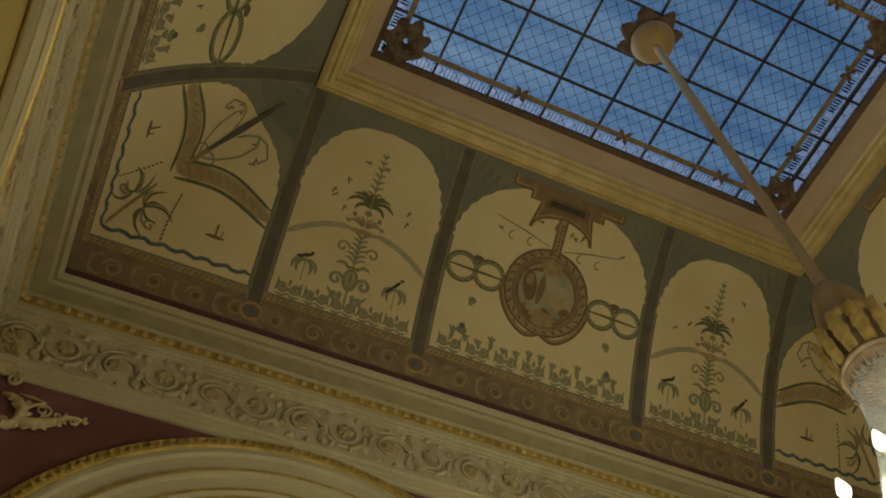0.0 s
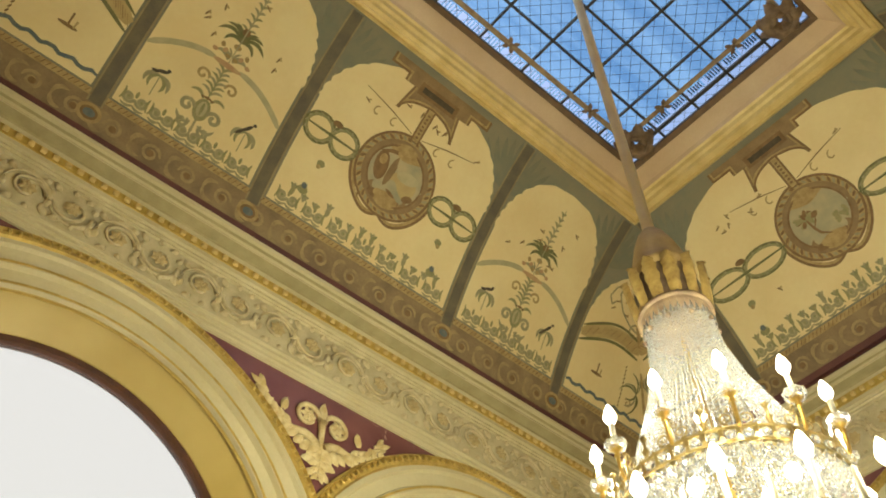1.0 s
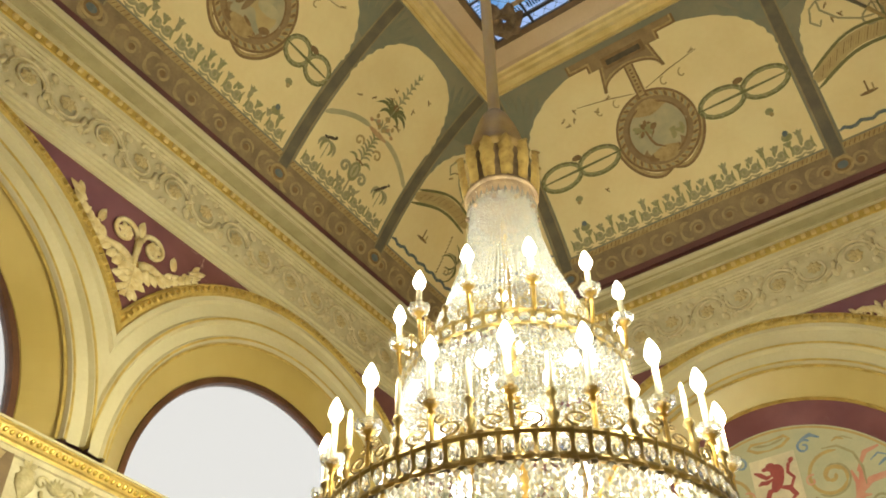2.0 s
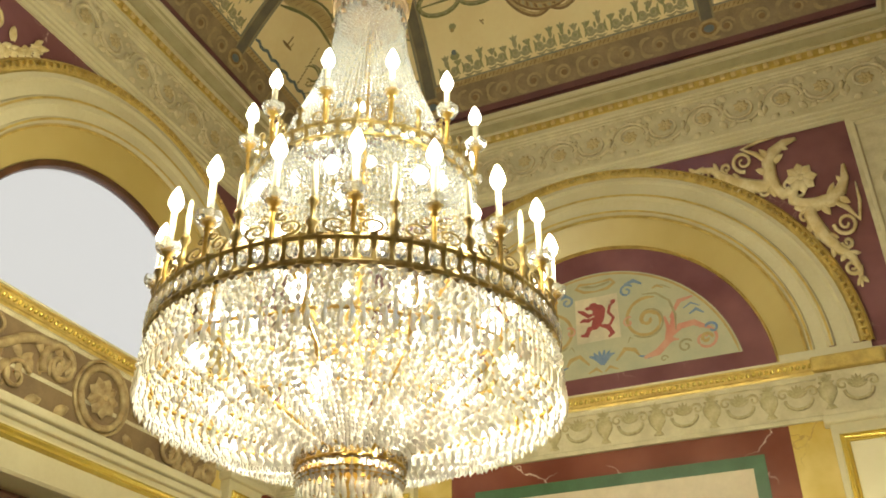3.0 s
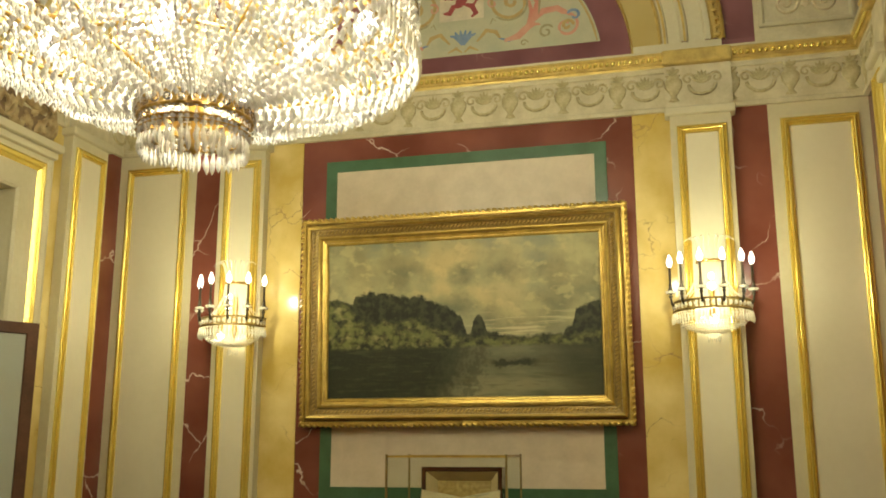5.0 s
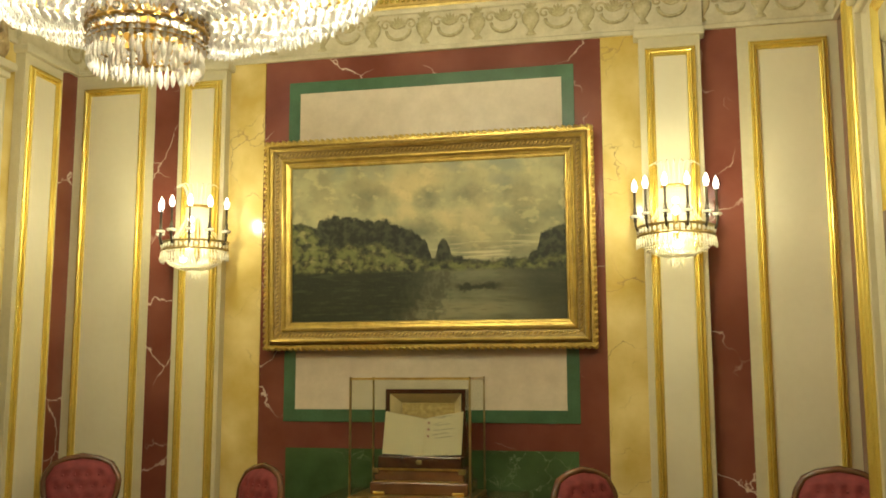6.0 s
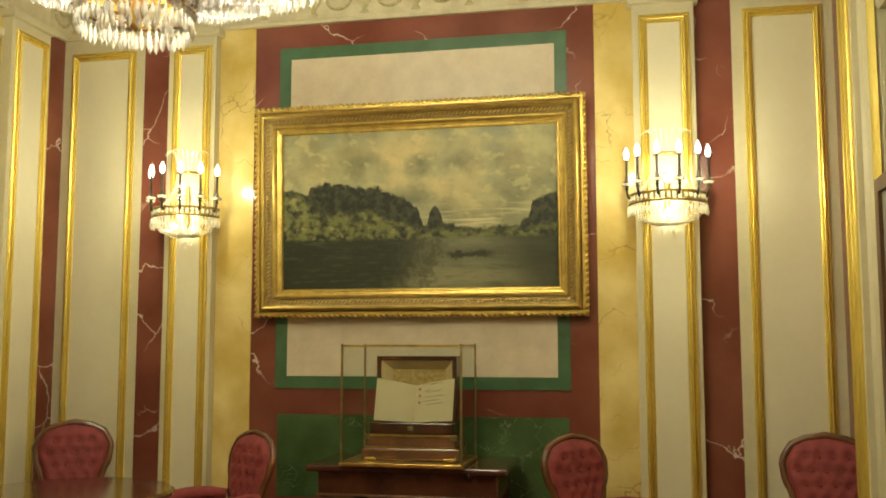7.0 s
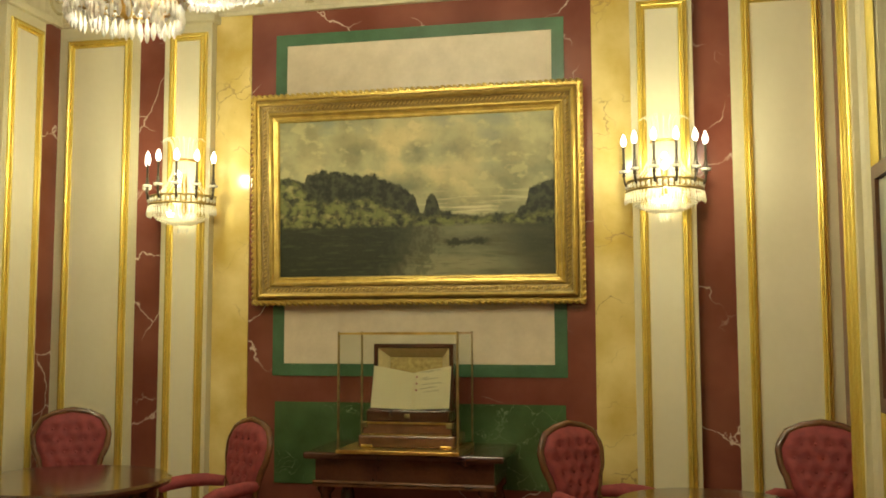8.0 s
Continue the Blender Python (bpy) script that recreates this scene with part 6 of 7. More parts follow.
part("crown_ring", lathe(bmesh.new(), [(0.146, 4.498), (0.158, 4.50), (0.162, 4.51), (0.158, 4.522), (0.146, 4.524)], 32), BOSSBROWN, chandelier, smooth=True)
for k in range(12):      # upright acanthus leaves with a raised rib and a tip that rolls out
    a = radians(30 * k + 12)
    rows = []
    for i in range(11):
        q = i / 10
        r = 0.152 + 0.022 * math.sin(q * 2.6) + 0.020 * max(0.0, q - 0.75) * 4
        z = 4.52 + 0.235 * math.sin(min(1.0, q * 1.05) * math.pi / 2) ** 0.9 - 0.02 * max(0.0, q - 0.85) * 6
        w = (0.030 * math.sin(math.pi * (0.22 + 0.70 * q)) + 0.003) * (1 + 0.16 * math.sin(i * 2.9))
        rows.append([(r - 0.010, -w, z), (r + 0.004, -w * 0.55, z), (r + 0.014, 0, z), (r + 0.004, w * 0.55, z), (r - 0.010, w, z)])
    bm = grid(bmesh.new(), rows)
    bm.transform(Matrix.Rotation(a, 4, "Z"))
    part("crown_leaf", bm, LEAFGILT, chandelier, smooth=True)
for k in range(10):
    a = radians(36 * k)
    part("crown_stud", lathe(bmesh.new(), [(0.0, -0.012), (0.010, -0.006), (0.010, 0.006), (0.0, 0.012)], 8, (0.150 * math.cos(a), 0.150 * math.sin(a), 4.40)), BOSSBROWN, chandelier, smooth=True)
part("rod", tube(bmesh.new(), [(0, 0, 5.07), (0, 0, 7.0), (0, 0, 8.40)], 0.029, 16), RODGOLD, chandelier, "long dull gold hanging rod", smooth=True)
part("ceiling_ball", lathe(bmesh.new(), [(0.0, 8.24), (0.05, 8.245), (0.11, 8.27), (0.155, 8.33), (0.165, 8.38), (0.15, 8.44), (0.10, 8.49), (0.0, 8.50)], 28), DULLGOLD, chandelier, "turned pinkish-gold ceiling ball", smooth=True)
# gilded leaf bosses on the glass: in the middle and at the corners
for x, y, sc in ((0, 0, 0.22), (-GX + 0.17, -GY + 0.17, 0.17), (GX - 0.17, -GY + 0.17, 0.17), (-GX + 0.17, GY - 0.17, 0.17), (GX - 0.17, GY - 0.17, 0.17)):
    bm = bmesh.new()
    for ring_, n_leaf in ((1.0, 7), (0.62, 5)):
        for k in range(n_leaf):
            a = 6.283 * (k + 0.3 * ring_) / n_leaf + random.uniform(-0.15, 0.15)
            rows = []
            for i in range(7):
                q = i / 6
                r = sc * ring_ * (0.15 + 0.95 * q) * random.uniform(0.94, 1.06)
                w = sc * ring_ * 0.46 * math.sin(math.pi * (0.2 + 0.75 * q)) * (1 + 0.22 * math.sin(i * 2.6))
                zz = -0.02 - 0.07 * math.sin(q * 3) - 0.03 * (1 - ring_)
                rows.append([(x + r * math.cos(a) - w * math.sin(a), y + r * math.sin(a) + w * math.cos(a), zz + 0.03), (x + r * math.cos(a), y + r * math.sin(a), zz), (x + r * math.cos(a) + w * math.sin(a), y + r * math.sin(a) - w * math.cos(a), zz + 0.03)])
            grid(bm, rows)
    part("leaf_boss", bm, BOSSBROWN, skylight, "brown carved leaf boss", smooth=True)
# ornamented border: small flowers, a ladder of white glass and a row of pale end lights
bm, bmb = bmesh.new(), bmesh.new()
END = GY - 0.145          # the border stands back from the far end, where a row of lights lies


def petal_flower(bm, x, y, r):
    for k in range(4):
        a = math.pi / 4 + math.pi / 2 * k
        pts = [(0.15, 0.0), (0.45, 0.26), (0.8, 0.2), (1.0, 0.0), (0.8, -0.2), (0.45, -0.26)]
        bm.faces.new([bm.verts.new((x + r * (p * math.cos(a) - q * math.sin(a)), y + r * (p * math.sin(a) + q * math.cos(a)), -0.016)) for p, q in pts])
    e = bmesh.ops.create_icosphere(bm, subdivisions=1, radius=r * 0.26)["verts"]
    for v in e:
        v.co = Vector((v.co.x + x, v.co.y + y, v.co.z * 0.5 - 0.018))


for sx in (-1, 1):
    for j in range(NY):
        for g_ in range(2):
            for i in range(6):
                y = -GY + 2 * GY * (j + (g_ + 0.1 + 0.8 * (i + 0.5) / 6) / 2) / NY
                if y < END + 0.03:
                    box(bm, sx * (GX - 0.05) - 0.028, sx * (GX - 0.05) + 0.028, y - 0.0095, y + 0.0095, -0.002, 0.002)
                    box(bmb, sx * (GX - 0.045) - 0.037, sx * (GX - 0.045) + 0.037, y + 0.0095, y + 0.0215, -0.002, 0.002)
    for j in range(NX):
        for g_ in range(2):
            for i in range(6):
                x = -GX + 2 * GX * (j + (g_ + 0.1 + 0.8 * (i + 0.5) / 6) / 2) / NX
                y = END - 0.04 if sx > 0 else -GY + 0.05
                box(bm, x - 0.0095, x + 0.0095, y - 0.028, y + 0.028, -0.002, 0.002)
                box(bmb, x + 0.0095, x + 0.0260, y - 0.037, y + 0.037, -0.002, 0.002)
part("blue_border_glass", bmb, BLUEGLASS, skylight, "blue strips between the white lights")
part("white_border_glass", bm, PALEGLASS, skylight, "ladder of small white border lights")
for j in range(NX):
    part("end_light", box(bmesh.new(), -GX + 2 * GX * (j + 0.04) / NX, -GX + 2 * GX * (j + 0.96) / NX, GY - 0.085, GY - 0.012, -0.002, 0.002), PALEGLASS, skylight, "pale blue-white end light")
part("iron_bar", box(bmesh.new(), -GX, GX, GY - 0.125, GY - 0.095, -0.016, 0.008), IRON, skylight)
LEADTAN = mat("tan_painted_border", (0.36, 0.27, 0.16), 0.6, second=(0.20, 0.14, 0.08), scale=18)
for sx in (-1, 1):
    for j in range(NY):
        yy = -GY + 2 * GY * (j + 0.5) / NY
        if j % 2 == 0 and 0 < j < NY:
            fb = bmesh.new()
            petal_flower(fb, sx * (GX - 0.125), yy, 0.075)
            part("glass_flower", fb, BOSSBROWN, skylight, "brown painted flower")
    for j in (1, 3):
        fb = bmesh.new()
        petal_flower(fb, -GX + 2 * GX * (j + 0.5) / NX, END - 0.115 if sx > 0 else -GY + 0.125, 0.075)
        part("glass_flower", fb, BOSSBROWN, skylight, "brown painted flower")
    part("border_strip", box(bmesh.new(), sx * (GX - 0.125) - 0.022, sx * (GX - 0.125) + 0.022, -GY + 0.12, END - 0.10, -0.0145, -0.011), LEADTAN, skylight)
    y = END - 0.115 if sx > 0 else -GY + 0.125
    part("border_strip", box(bmesh.new(), -GX + 0.15, GX - 0.15, y - 0.022, y + 0.022, -0.0145, -0.011), LEADTAN, skylight)

VELVET = mat("red_velvet", (0.28, 0.045, 0.045), 0.75, second=(0.20, 0.03, 0.032), scale=20, grain=150, bump=0.2)
WOODB = mat("brown_polished_wood", (0.17, 0.07, 0.03), 0.25, second=(0.09, 0.035, 0.015), scale=7, grain=80, bump=0.05, coat=0.5)
PAPER = mat("cream_paper", (0.82, 0.73, 0.47), 0.7, second=(0.77, 0.67, 0.41), scale=3)
LINING = mat("cream_cloth", (0.66, 0.52, 0.26), 0.8)
QUILT = mat("gold_quilted_cloth", (0.52, 0.38, 0.13), 0.7, second=(0.30, 0.20, 0.06), scale=40)
INKFAINT = mat("faint_ink", (0.30, 0.25, 0.16), 0.8)

# ---- wall sconces ----


BLACKBRONZE = mat("black_patinated_bronze", (0.06, 0.045, 0.025), 0.4, 0.5, second=(0.03, 0.022, 0.015), scale=20)


def sconce(m):
    s = empty("wall_sconce", m)
    tagged(s, "crystal wall sconce with lit candle bulbs on a pilaster", "wall lamp", "pair of wall sconces")
    part("back_plate", lathe(bmesh.new(), [(0.0, 0.20), (0.012, 0.18), (0.02, 0.10), (0.014, 0.0), (0.02, -0.05), (0.008, -0.10), (0.0, -0.12)], 12), BRASS, s, smooth=True)
    R = 0.225
    rings = ((-0.036, 0.006), (0.018, 0.006))
    bm = bmesh.new()
    for zc, h in rings:
        lathe(bm, [(R - 0.006, zc - h), (R + 0.008, zc - h), (R + 0.012, zc), (R + 0.008, zc + h), (R - 0.006, zc + h), (R - 0.006, zc - h)], 40, (0, 0, 0), math.pi, 2 * math.pi)
    for i in range(22):
        a = math.pi * (1 + i / 21)
        tube(bm, [(R * math.cos(a), R * math.sin(a), z) for z in (-0.036, -0.01, 0.018)], 0.0065, 5)
    part("half_hoop", bm, DARKBRASS, s, "pierced bronze half hoop")
    bm = bmesh.new()
    for i in range(21):
        a = math.pi * (1 + (i + 0.5) / 21)
        e = bmesh.ops.create_icosphere(bm, subdivisions=1, radius=1)["verts"]
        q = Matrix.Rotation(a, 4, "Z") @ Matrix.Translation((R + 0.006, 0, -0.010)) @ Matrix.Diagonal((0.009, 0.0125, 0.017, 1))
        for v in e:
            v.co = q @ v.co
    part("crystal_stud", bm, WARMXT, s, "row of square-cut crystals in the hoop")["kind"] = "stuff"
    bm = bmesh.new()
    for i in range(30):
        a = math.pi * (1 + (i + 0.5) / 30)
        for r, z in along([(R, -0.05), (R - 0.01, -0.085), (0.18, -0.125), (0.11, -0.155), (0.04, -0.17)], 0.0185):
            bead(bm, (r * math.cos(a), r * math.sin(a), z), 0.0062, 0.0095)
    part("crystal_bowl", bm, WARMXT, s, "half bowl of crystal strands")["kind"] = "stuff"
    bm = bmesh.new()
    for i in range(30):
        a = math.pi * (1 + (i + 0.5) / 30)
        x, y = (R + 0.012) * math.cos(a), (R + 0.012) * math.sin(a)
        lathe(bm, [(0.001, 0.0), (0.004, -0.015), (0.0095, -0.045), (0.006, -0.06), (0.0005, -0.07)], 5, (x, y, -0.048))
    for i in range(9):
        a = math.pi * (1 + (i + 0.5) / 9)
        lathe(bm, [(0.001, 0.0), (0.006, -0.035), (0.0005, -0.055)], 5, (0.035 * math.cos(a), 0.035 * math.sin(a), -0.165 - 0.012 * (i % 2)))
    # crystal strings gathered up to a feathered crown
    for i in range(16):
        a = math.pi * (1 + (i + 0.5) / 16)
        for r, z in along([(R * 0.82, 0.03), (0.13, 0.09), (0.085, 0.18), (0.075, 0.27)], 0.016):
            bead(bm, (r * math.cos(a), r * math.sin(a), z), 0.005, 0.0075)
    part("bead_curtain", bm, WARMXT, s, "strings of crystal beads and drops")["kind"] = "stuff"
    part("crown_hoop", lathe(bmesh.new(), [(0.073, 0.262), (0.084, 0.262), (0.086, 0.270), (0.084, 0.278), (0.073, 0.278)], 20, (0, 0, 0), math.pi, 2 * math.pi), BRASS, s)
    for k in range(9):
        a = math.pi * (1 + (k + 0.5) / 9)
        pts = [((0.075 + 0.085 * (i / 8) ** 2) * math.cos(a), (0.075 + 0.085 * (i / 8) ** 2) * math.sin(a), 0.275 + 0.145 * math.sin(i / 8 * 2.2)) for i in range(9)]
        part("crystal_plume", tube(bmesh.new(), pts, 0.0036, 5, [0.7, 1.0, 1.2, 1.3, 1.3, 1.2, 1.0, 0.8, 0.4]), WARMXT, s)
    for k in range(6):
        a = math.pi * (1 + (k + 0.5) / 6)
        r = R + 0.025
        at = (r * math.cos(a), r * math.sin(a), 0.075)
        arm = part("candle_arm", tube(bmesh.new(), s_arm(R - 0.01, r, a, 0.02, 0.07), 0.008, 6), BLACKBRONZE, s, smooth=True)
        part("candle_cup", lathe(bmesh.new(), [(0.0, -0.03), (0.013, -0.024), (0.008, -0.008), (0.017, 0.004), (0.019, 0.016), (0.011, 0.03), (0.009, 0.05), (0.012, 0.056), (0.0, 0.058)], 10, at), BLACKBRONZE, arm, smooth=True)
        part("drip_pan", lathe(bmesh.new(), [(0.010, 0.0), (0.026, -0.002), (0.032, 0.012), (0.030, 0.014), (0.022, 0.004), (0.010, 0.006)], 12, at), WARMXT, arm)
        part("candle_stem", lathe(bmesh.new(), [(0.0, 0.05), (0.0075, 0.052), (0.0075, 0.150), (0.0095, 0.154), (0.0095, 0.162), (0.0, 0.164)], 8, at), BLACKBRONZE, arm, "slim dark candle stem", smooth=True)
        part("bulb", lathe(bmesh.new(), [(0.0, 0.160), (0.009, 0.162), (0.0165, 0.182), (0.018, 0.194), (0.0125, 0.215), (0.0045, 0.236), (0.0, 0.242)], 12, at), BULB, arm, "lit flame-shaped bulb", smooth=True)
    for rr, z, q in ((0.19, -0.105, 1.0), (0.10, 0.11, 1.0), (0.10, 0.17, 0.8)):
        part("bulb", lathe(bmesh.new(), [(0.0, -0.03 * q), (0.018 * q, -0.02 * q), (0.024 * q, 0.0), (0.014 * q, 0.02 * q), (0.0, 0.025 * q)], 10, (0, -rr, z)), BULB, s, "lit bulb behind the crystals", smooth=True)
    return s


first_sconce = sconce(pose(-3.005, 5.895, 2.405))
copy_thing(first_sconce, pose(0.172, 5.895, 2.405))

# ---- the landscape in its gilded frame ----
CANVAS, n_, l_, b_ = nodes_of("dark_landscape_canvas")


def math_node(op, a, b=None, c=None):
    k = n_.new("ShaderNodeMath")
    k.operation = op
    for i, v in enumerate((a, b, c)):
        if v is None:
            continue
        if isinstance(v, (int, float)):
            k.inputs[i].default_value = v
        else:
            l_.new(v, k.inputs[i])
    return k.outputs[0]


def mix_node(f, a, b):
    k = n_.new("ShaderNodeMix")
    k.data_type = "RGBA"
    for i, v in ((0, f), (6, a), (7, b)):
        if isinstance(v, tuple):
            k.inputs[i].default_value = (*v, 1)
        elif isinstance(v, float):
            k.inputs[i].default_value = v
        else:
            l_.new(v, k.inputs[i])
    return k.outputs[2]


def step_node(v, lo, hi):
    k = n_.new("ShaderNodeMapRange")
    k.interpolation_type = "SMOOTHSTEP"
    k.inputs[1].default_value, k.inputs[2].default_value = lo, hi
    l_.new(v, k.inputs[0])
    return k.outputs[0]


def noise_node(scale, detail, stretch=(1, 1, 1)):
    k = n_.new("ShaderNodeTexNoise")
    k.inputs["Scale"].default_value, k.inputs["Detail"].default_value = scale, detail
    q = n_.new("ShaderNodeMapping")
    q.inputs["Scale"].default_value = stretch
    l_.new(co_.outputs["Generated"], q.inputs[0])
    l_.new(q.outputs[0], k.inputs["Vector"])
    return k.outputs["Fac"]


def curve_node(v, stops):
    k = n_.new("ShaderNodeValToRGB")
    k.color_ramp.elements[0].position, k.color_ramp.elements[1].position = stops[0][0], stops[-1][0]
    k.color_ramp.elements[0].color = (stops[0][1],) * 3 + (1,)
    k.color_ramp.elements[1].color = (stops[-1][1],) * 3 + (1,)
    for p_, h in stops[1:-1]:
        k.color_ramp.elements.new(p_).color = (h, h, h, 1)
    l_.new(v, k.inputs[0])
    return k.outputs[0]


co_ = n_.new("ShaderNodeTexCoord")
sep = n_.new("ShaderNodeSeparateXYZ")
l_.new(co_.outputs["Generated"], sep.inputs[0])
gx, gz = sep.outputs[0], sep.outputs[2]
clouds = noise_node(3.6, 9, (1.75, 1, 1.1))
fine_n = noise_node(22, 6, (1.8, 1, 1))
sky_c = mix_node(step_node(clouds, 0.36, 0.66), (0.175, 0.18, 0.10), (0.38, 0.355, 0.185))
blue_f = math_node("MULTIPLY", step_node(noise_node(4.4, 7, (1.6, 1, 1.3)), 0.50, 0.66), step_node(gz, 0.55, 0.9))
sky_c = mix_node(math_node("MULTIPLY", blue_f, 0.75), sky_c, (0.185, 0.225, 0.165))
dab = noise_node(11, 8, (1.5, 1, 1.2))
sky_c = mix_node(math_node("MULTIPLY", step_node(dab, 0.53, 0.63), 0.6), sky_c, (0.50, 0.43, 0.21))
warm_n = noise_node(2.6, 9, (1.9, 1, 1.1))
glow_f = math_node("MULTIPLY", curve_node(gx, [(0.0, 0.25), (0.25, 0.3), (0.38, 0.8), (0.5, 1.0), (0.62, 0.5), (1.0, 0.12)]), curve_node(gz, [(0.3, 0.2), (0.5, 0.6), (0.7, 1.0), (0.9, 0.6), (1.0, 0.2)]))
warm_f = math_node("MULTIPLY", step_node(warm_n, 0.40, 0.62), glow_f)
sky_c = mix_node(warm_f, sky_c, (0.72, 0.56, 0.25))
low_f = math_node("SUBTRACT", 1.0, step_node(gz, 0.38, 0.52))
sky_c = mix_node(math_node("MULTIPLY", low_f, 0.6), sky_c, (0.26, 0.25, 0.14))
streak = math_node("MULTIPLY", step_node(noise_node(9, 5, (0.55, 1, 4.5)), 0.50, 0.60), math_node("MULTIPLY", curve_node(gz, [(0.36, 0.0), (0.40, 1.0), (0.47, 0.9), (0.55, 0.0)]), curve_node(gx, [(0.5, 0.2), (0.65, 1.0), (0.9, 0.7), (1.0, 0.2)])))
sky_c = mix_node(streak, sky_c, (0.58, 0.50, 0.28))
line = curve_node(gx, [(0.0, 0.63), (0.04, 0.64), (0.10, 0.60), (0.115, 0.655), (0.16, 0.675), (0.22, 0.665), (0.28, 0.645), (0.36, 0.635), (0.42, 0.59), (0.47, 0.545), (0.50, 0.51), (0.515, 0.45), (0.525, 0.40), (0.54, 0.40), (0.546, 0.47), (0.556, 0.50), (0.575, 0.505), (0.587, 0.47), (0.594, 0.41), (0.65, 0.385), (0.72, 0.37), (0.80, 0.385), (0.86, 0.38), (0.875, 0.42), (0.895, 0.44), (0.905, 0.53), (0.93, 0.545), (0.97, 0.57), (1.0, 0.58)])
wob = math_node("MULTIPLY_ADD", noise_node(24, 8, (1.8, 1, 1)), 0.075, -0.0375)
gz_w = math_node("ADD", gz, wob)
tree_f = math_node("SUBTRACT", 1.0, step_node(math_node("SUBTRACT", gz_w, line), -0.012, 0.010))
leaf_c = mix_node(step_node(fine_n, 0.40, 0.64), (0.024, 0.027, 0.018), (0.062, 0.062, 0.034))
bush = curve_node(gx, [(0.0, 0.66), (0.08, 0.60), (0.12, 0.53), (0.17, 0.46), (0.22, 0.50), (0.27, 0.47), (0.33, 0.51), (0.40, 0.46), (0.46, 0.41), (0.52, 0.38), (0.7, 0.375), (0.88, 0.38), (1.0, 0.40)])
bush_f = math_node("SUBTRACT", 1.0, step_node(math_node("SUBTRACT", math_node("ADD", gz, math_node("MULTIPLY", wob, 1.6)), bush), -0.05, 0.02))
leaf_c = mix_node(math_node("MULTIPLY", bush_f, step_node(noise_node(16, 9, (1.75, 1, 1.2)), 0.38, 0.60)), leaf_c, (0.17, 0.175, 0.058))
leaf_c = mix_node(math_node("MULTIPLY", math_node("MULTIPLY", bush_f, curve_node(gx, [(0.0, 0.9), (0.3, 1.0), (0.48, 0.6), (0.55, 0.0), (1.0, 0.0)])), step_node(noise_node(17, 9, (1.75, 1, 1.3)), 0.50, 0.72)), leaf_c, (0.30, 0.27, 0.10))
land = mix_node(tree_f, sky_c, leaf_c)
water_c = mix_node(step_node(noise_node(3.0, 6, (1, 1, 2.2)), 0.38, 0.65), (0.15, 0.148, 0.082), (0.27, 0.25, 0.135))
low_g = math_node("SUBTRACT", 0.3, gz)
gx_s = math_node("ADD", math_node("MULTIPLY_ADD", low_g, 0.20, gx), math_node("MULTIPLY", wob, 2.0))
dark_l = curve_node(gx_s, [(0.0, 0.95), (0.42, 0.93), (0.50, 0.7), (0.545, 0.25), (0.56, 0.55), (0.585, 0.5), (0.61, 0.1), (1.0, 0.0)])
dark_r = curve_node(math_node("SUBTRACT", gx, math_node("MULTIPLY", low_g, 0.25)), [(0.0, 0.0), (0.64, 0.05), (0.78, 0.3), (0.88, 0.75), (1.0, 0.92)])
water_c = mix_node(math_node("MAXIMUM", dark_l, dark_r), water_c, (0.024, 0.028, 0.017))
water_c = mix_node(math_node("MULTIPLY", step_node(noise_node(12, 8, (0.9, 1, 3.5)), 0.52, 0.68), 0.45), water_c, (0.085, 0.088, 0.045))
weed_f = math_node("MULTIPLY", step_node(noise_node(14, 5, (0.5, 1, 1.8)), 0.56, 0.66), curve_node(gz, [(0.0, 0.1), (0.12, 0.35), (0.25, 0.4), (0.34, 0.0)]))
water_c = mix_node(weed_f, water_c, (0.07, 0.072, 0.03))
isle = math_node("MULTIPLY", curve_node(gx, [(0.60, 0.0), (0.625, 1.0), (0.74, 1.0), (0.78, 0.0)]), curve_node(math_node("ADD", gz, wob), [(0.19, 0.0), (0.205, 1.0), (0.225, 1.0), (0.245, 0.0)]))
water_c = mix_node(math_node("MULTIPLY", isle, 0.85), water_c, (0.02, 0.024, 0.014))
shore_f = math_node("SUBTRACT", 1.0, step_node(math_node("ADD", gz, math_node("MULTIPLY", wob, 0.5)), 0.305, 0.335))
pic = mix_node(shore_f, land, water_c)
brush = noise_node(60, 4, (1.7, 1, 1))
pic = mix_node(math_node("MULTIPLY", step_node(brush, 0.5, 0.75), 0.05), pic, (0.30, 0.28, 0.16))
pic = mix_node(math_node("MULTIPLY", step_node(noise_node(26, 6, (1.8, 1, 1)), 0.52, 0.74), 0.14), pic, (0.07, 0.07, 0.04))
l_.new(pic, b_.inputs["Base Color"])
b_.inputs["Roughness"].default_value = 0.5
b_.inputs["Specular IOR Level"].default_value = 0.25
bp_ = n_.new("ShaderNodeBump")
bp_.inputs["Strength"].default_value, bp_.inputs["Distance"].default_value = 0.2, 0.004
l_.new(fine_n, bp_.inputs["Height"])
l_.new(bp_.outputs[0], b_.inputs["Normal"])

PW, PH = 2.185, 1.39
painting = empty("framed_painting", pose(-1.41, 5.985, 1.70) @ pose(0, 0, 0, 2.6, 0, 0))
tagged(painting, "large landscape painting in a wide gilded carved frame on the wall", "painting")
part("canvas", box(bmesh.new(), -PW / 2 + 0.165, PW / 2 - 0.165, -0.045, -0.03, 0.165, PH - 0.165), CANVAS, painting, "dark landscape with trees by a river under clouds")
FRAMEGILT = mat("antique_gilt_frame", (0.64, 0.46, 0.12), 0.38, 0.75, second=(0.46, 0.32, 0.08), scale=14, grain=60, bump=0.10)
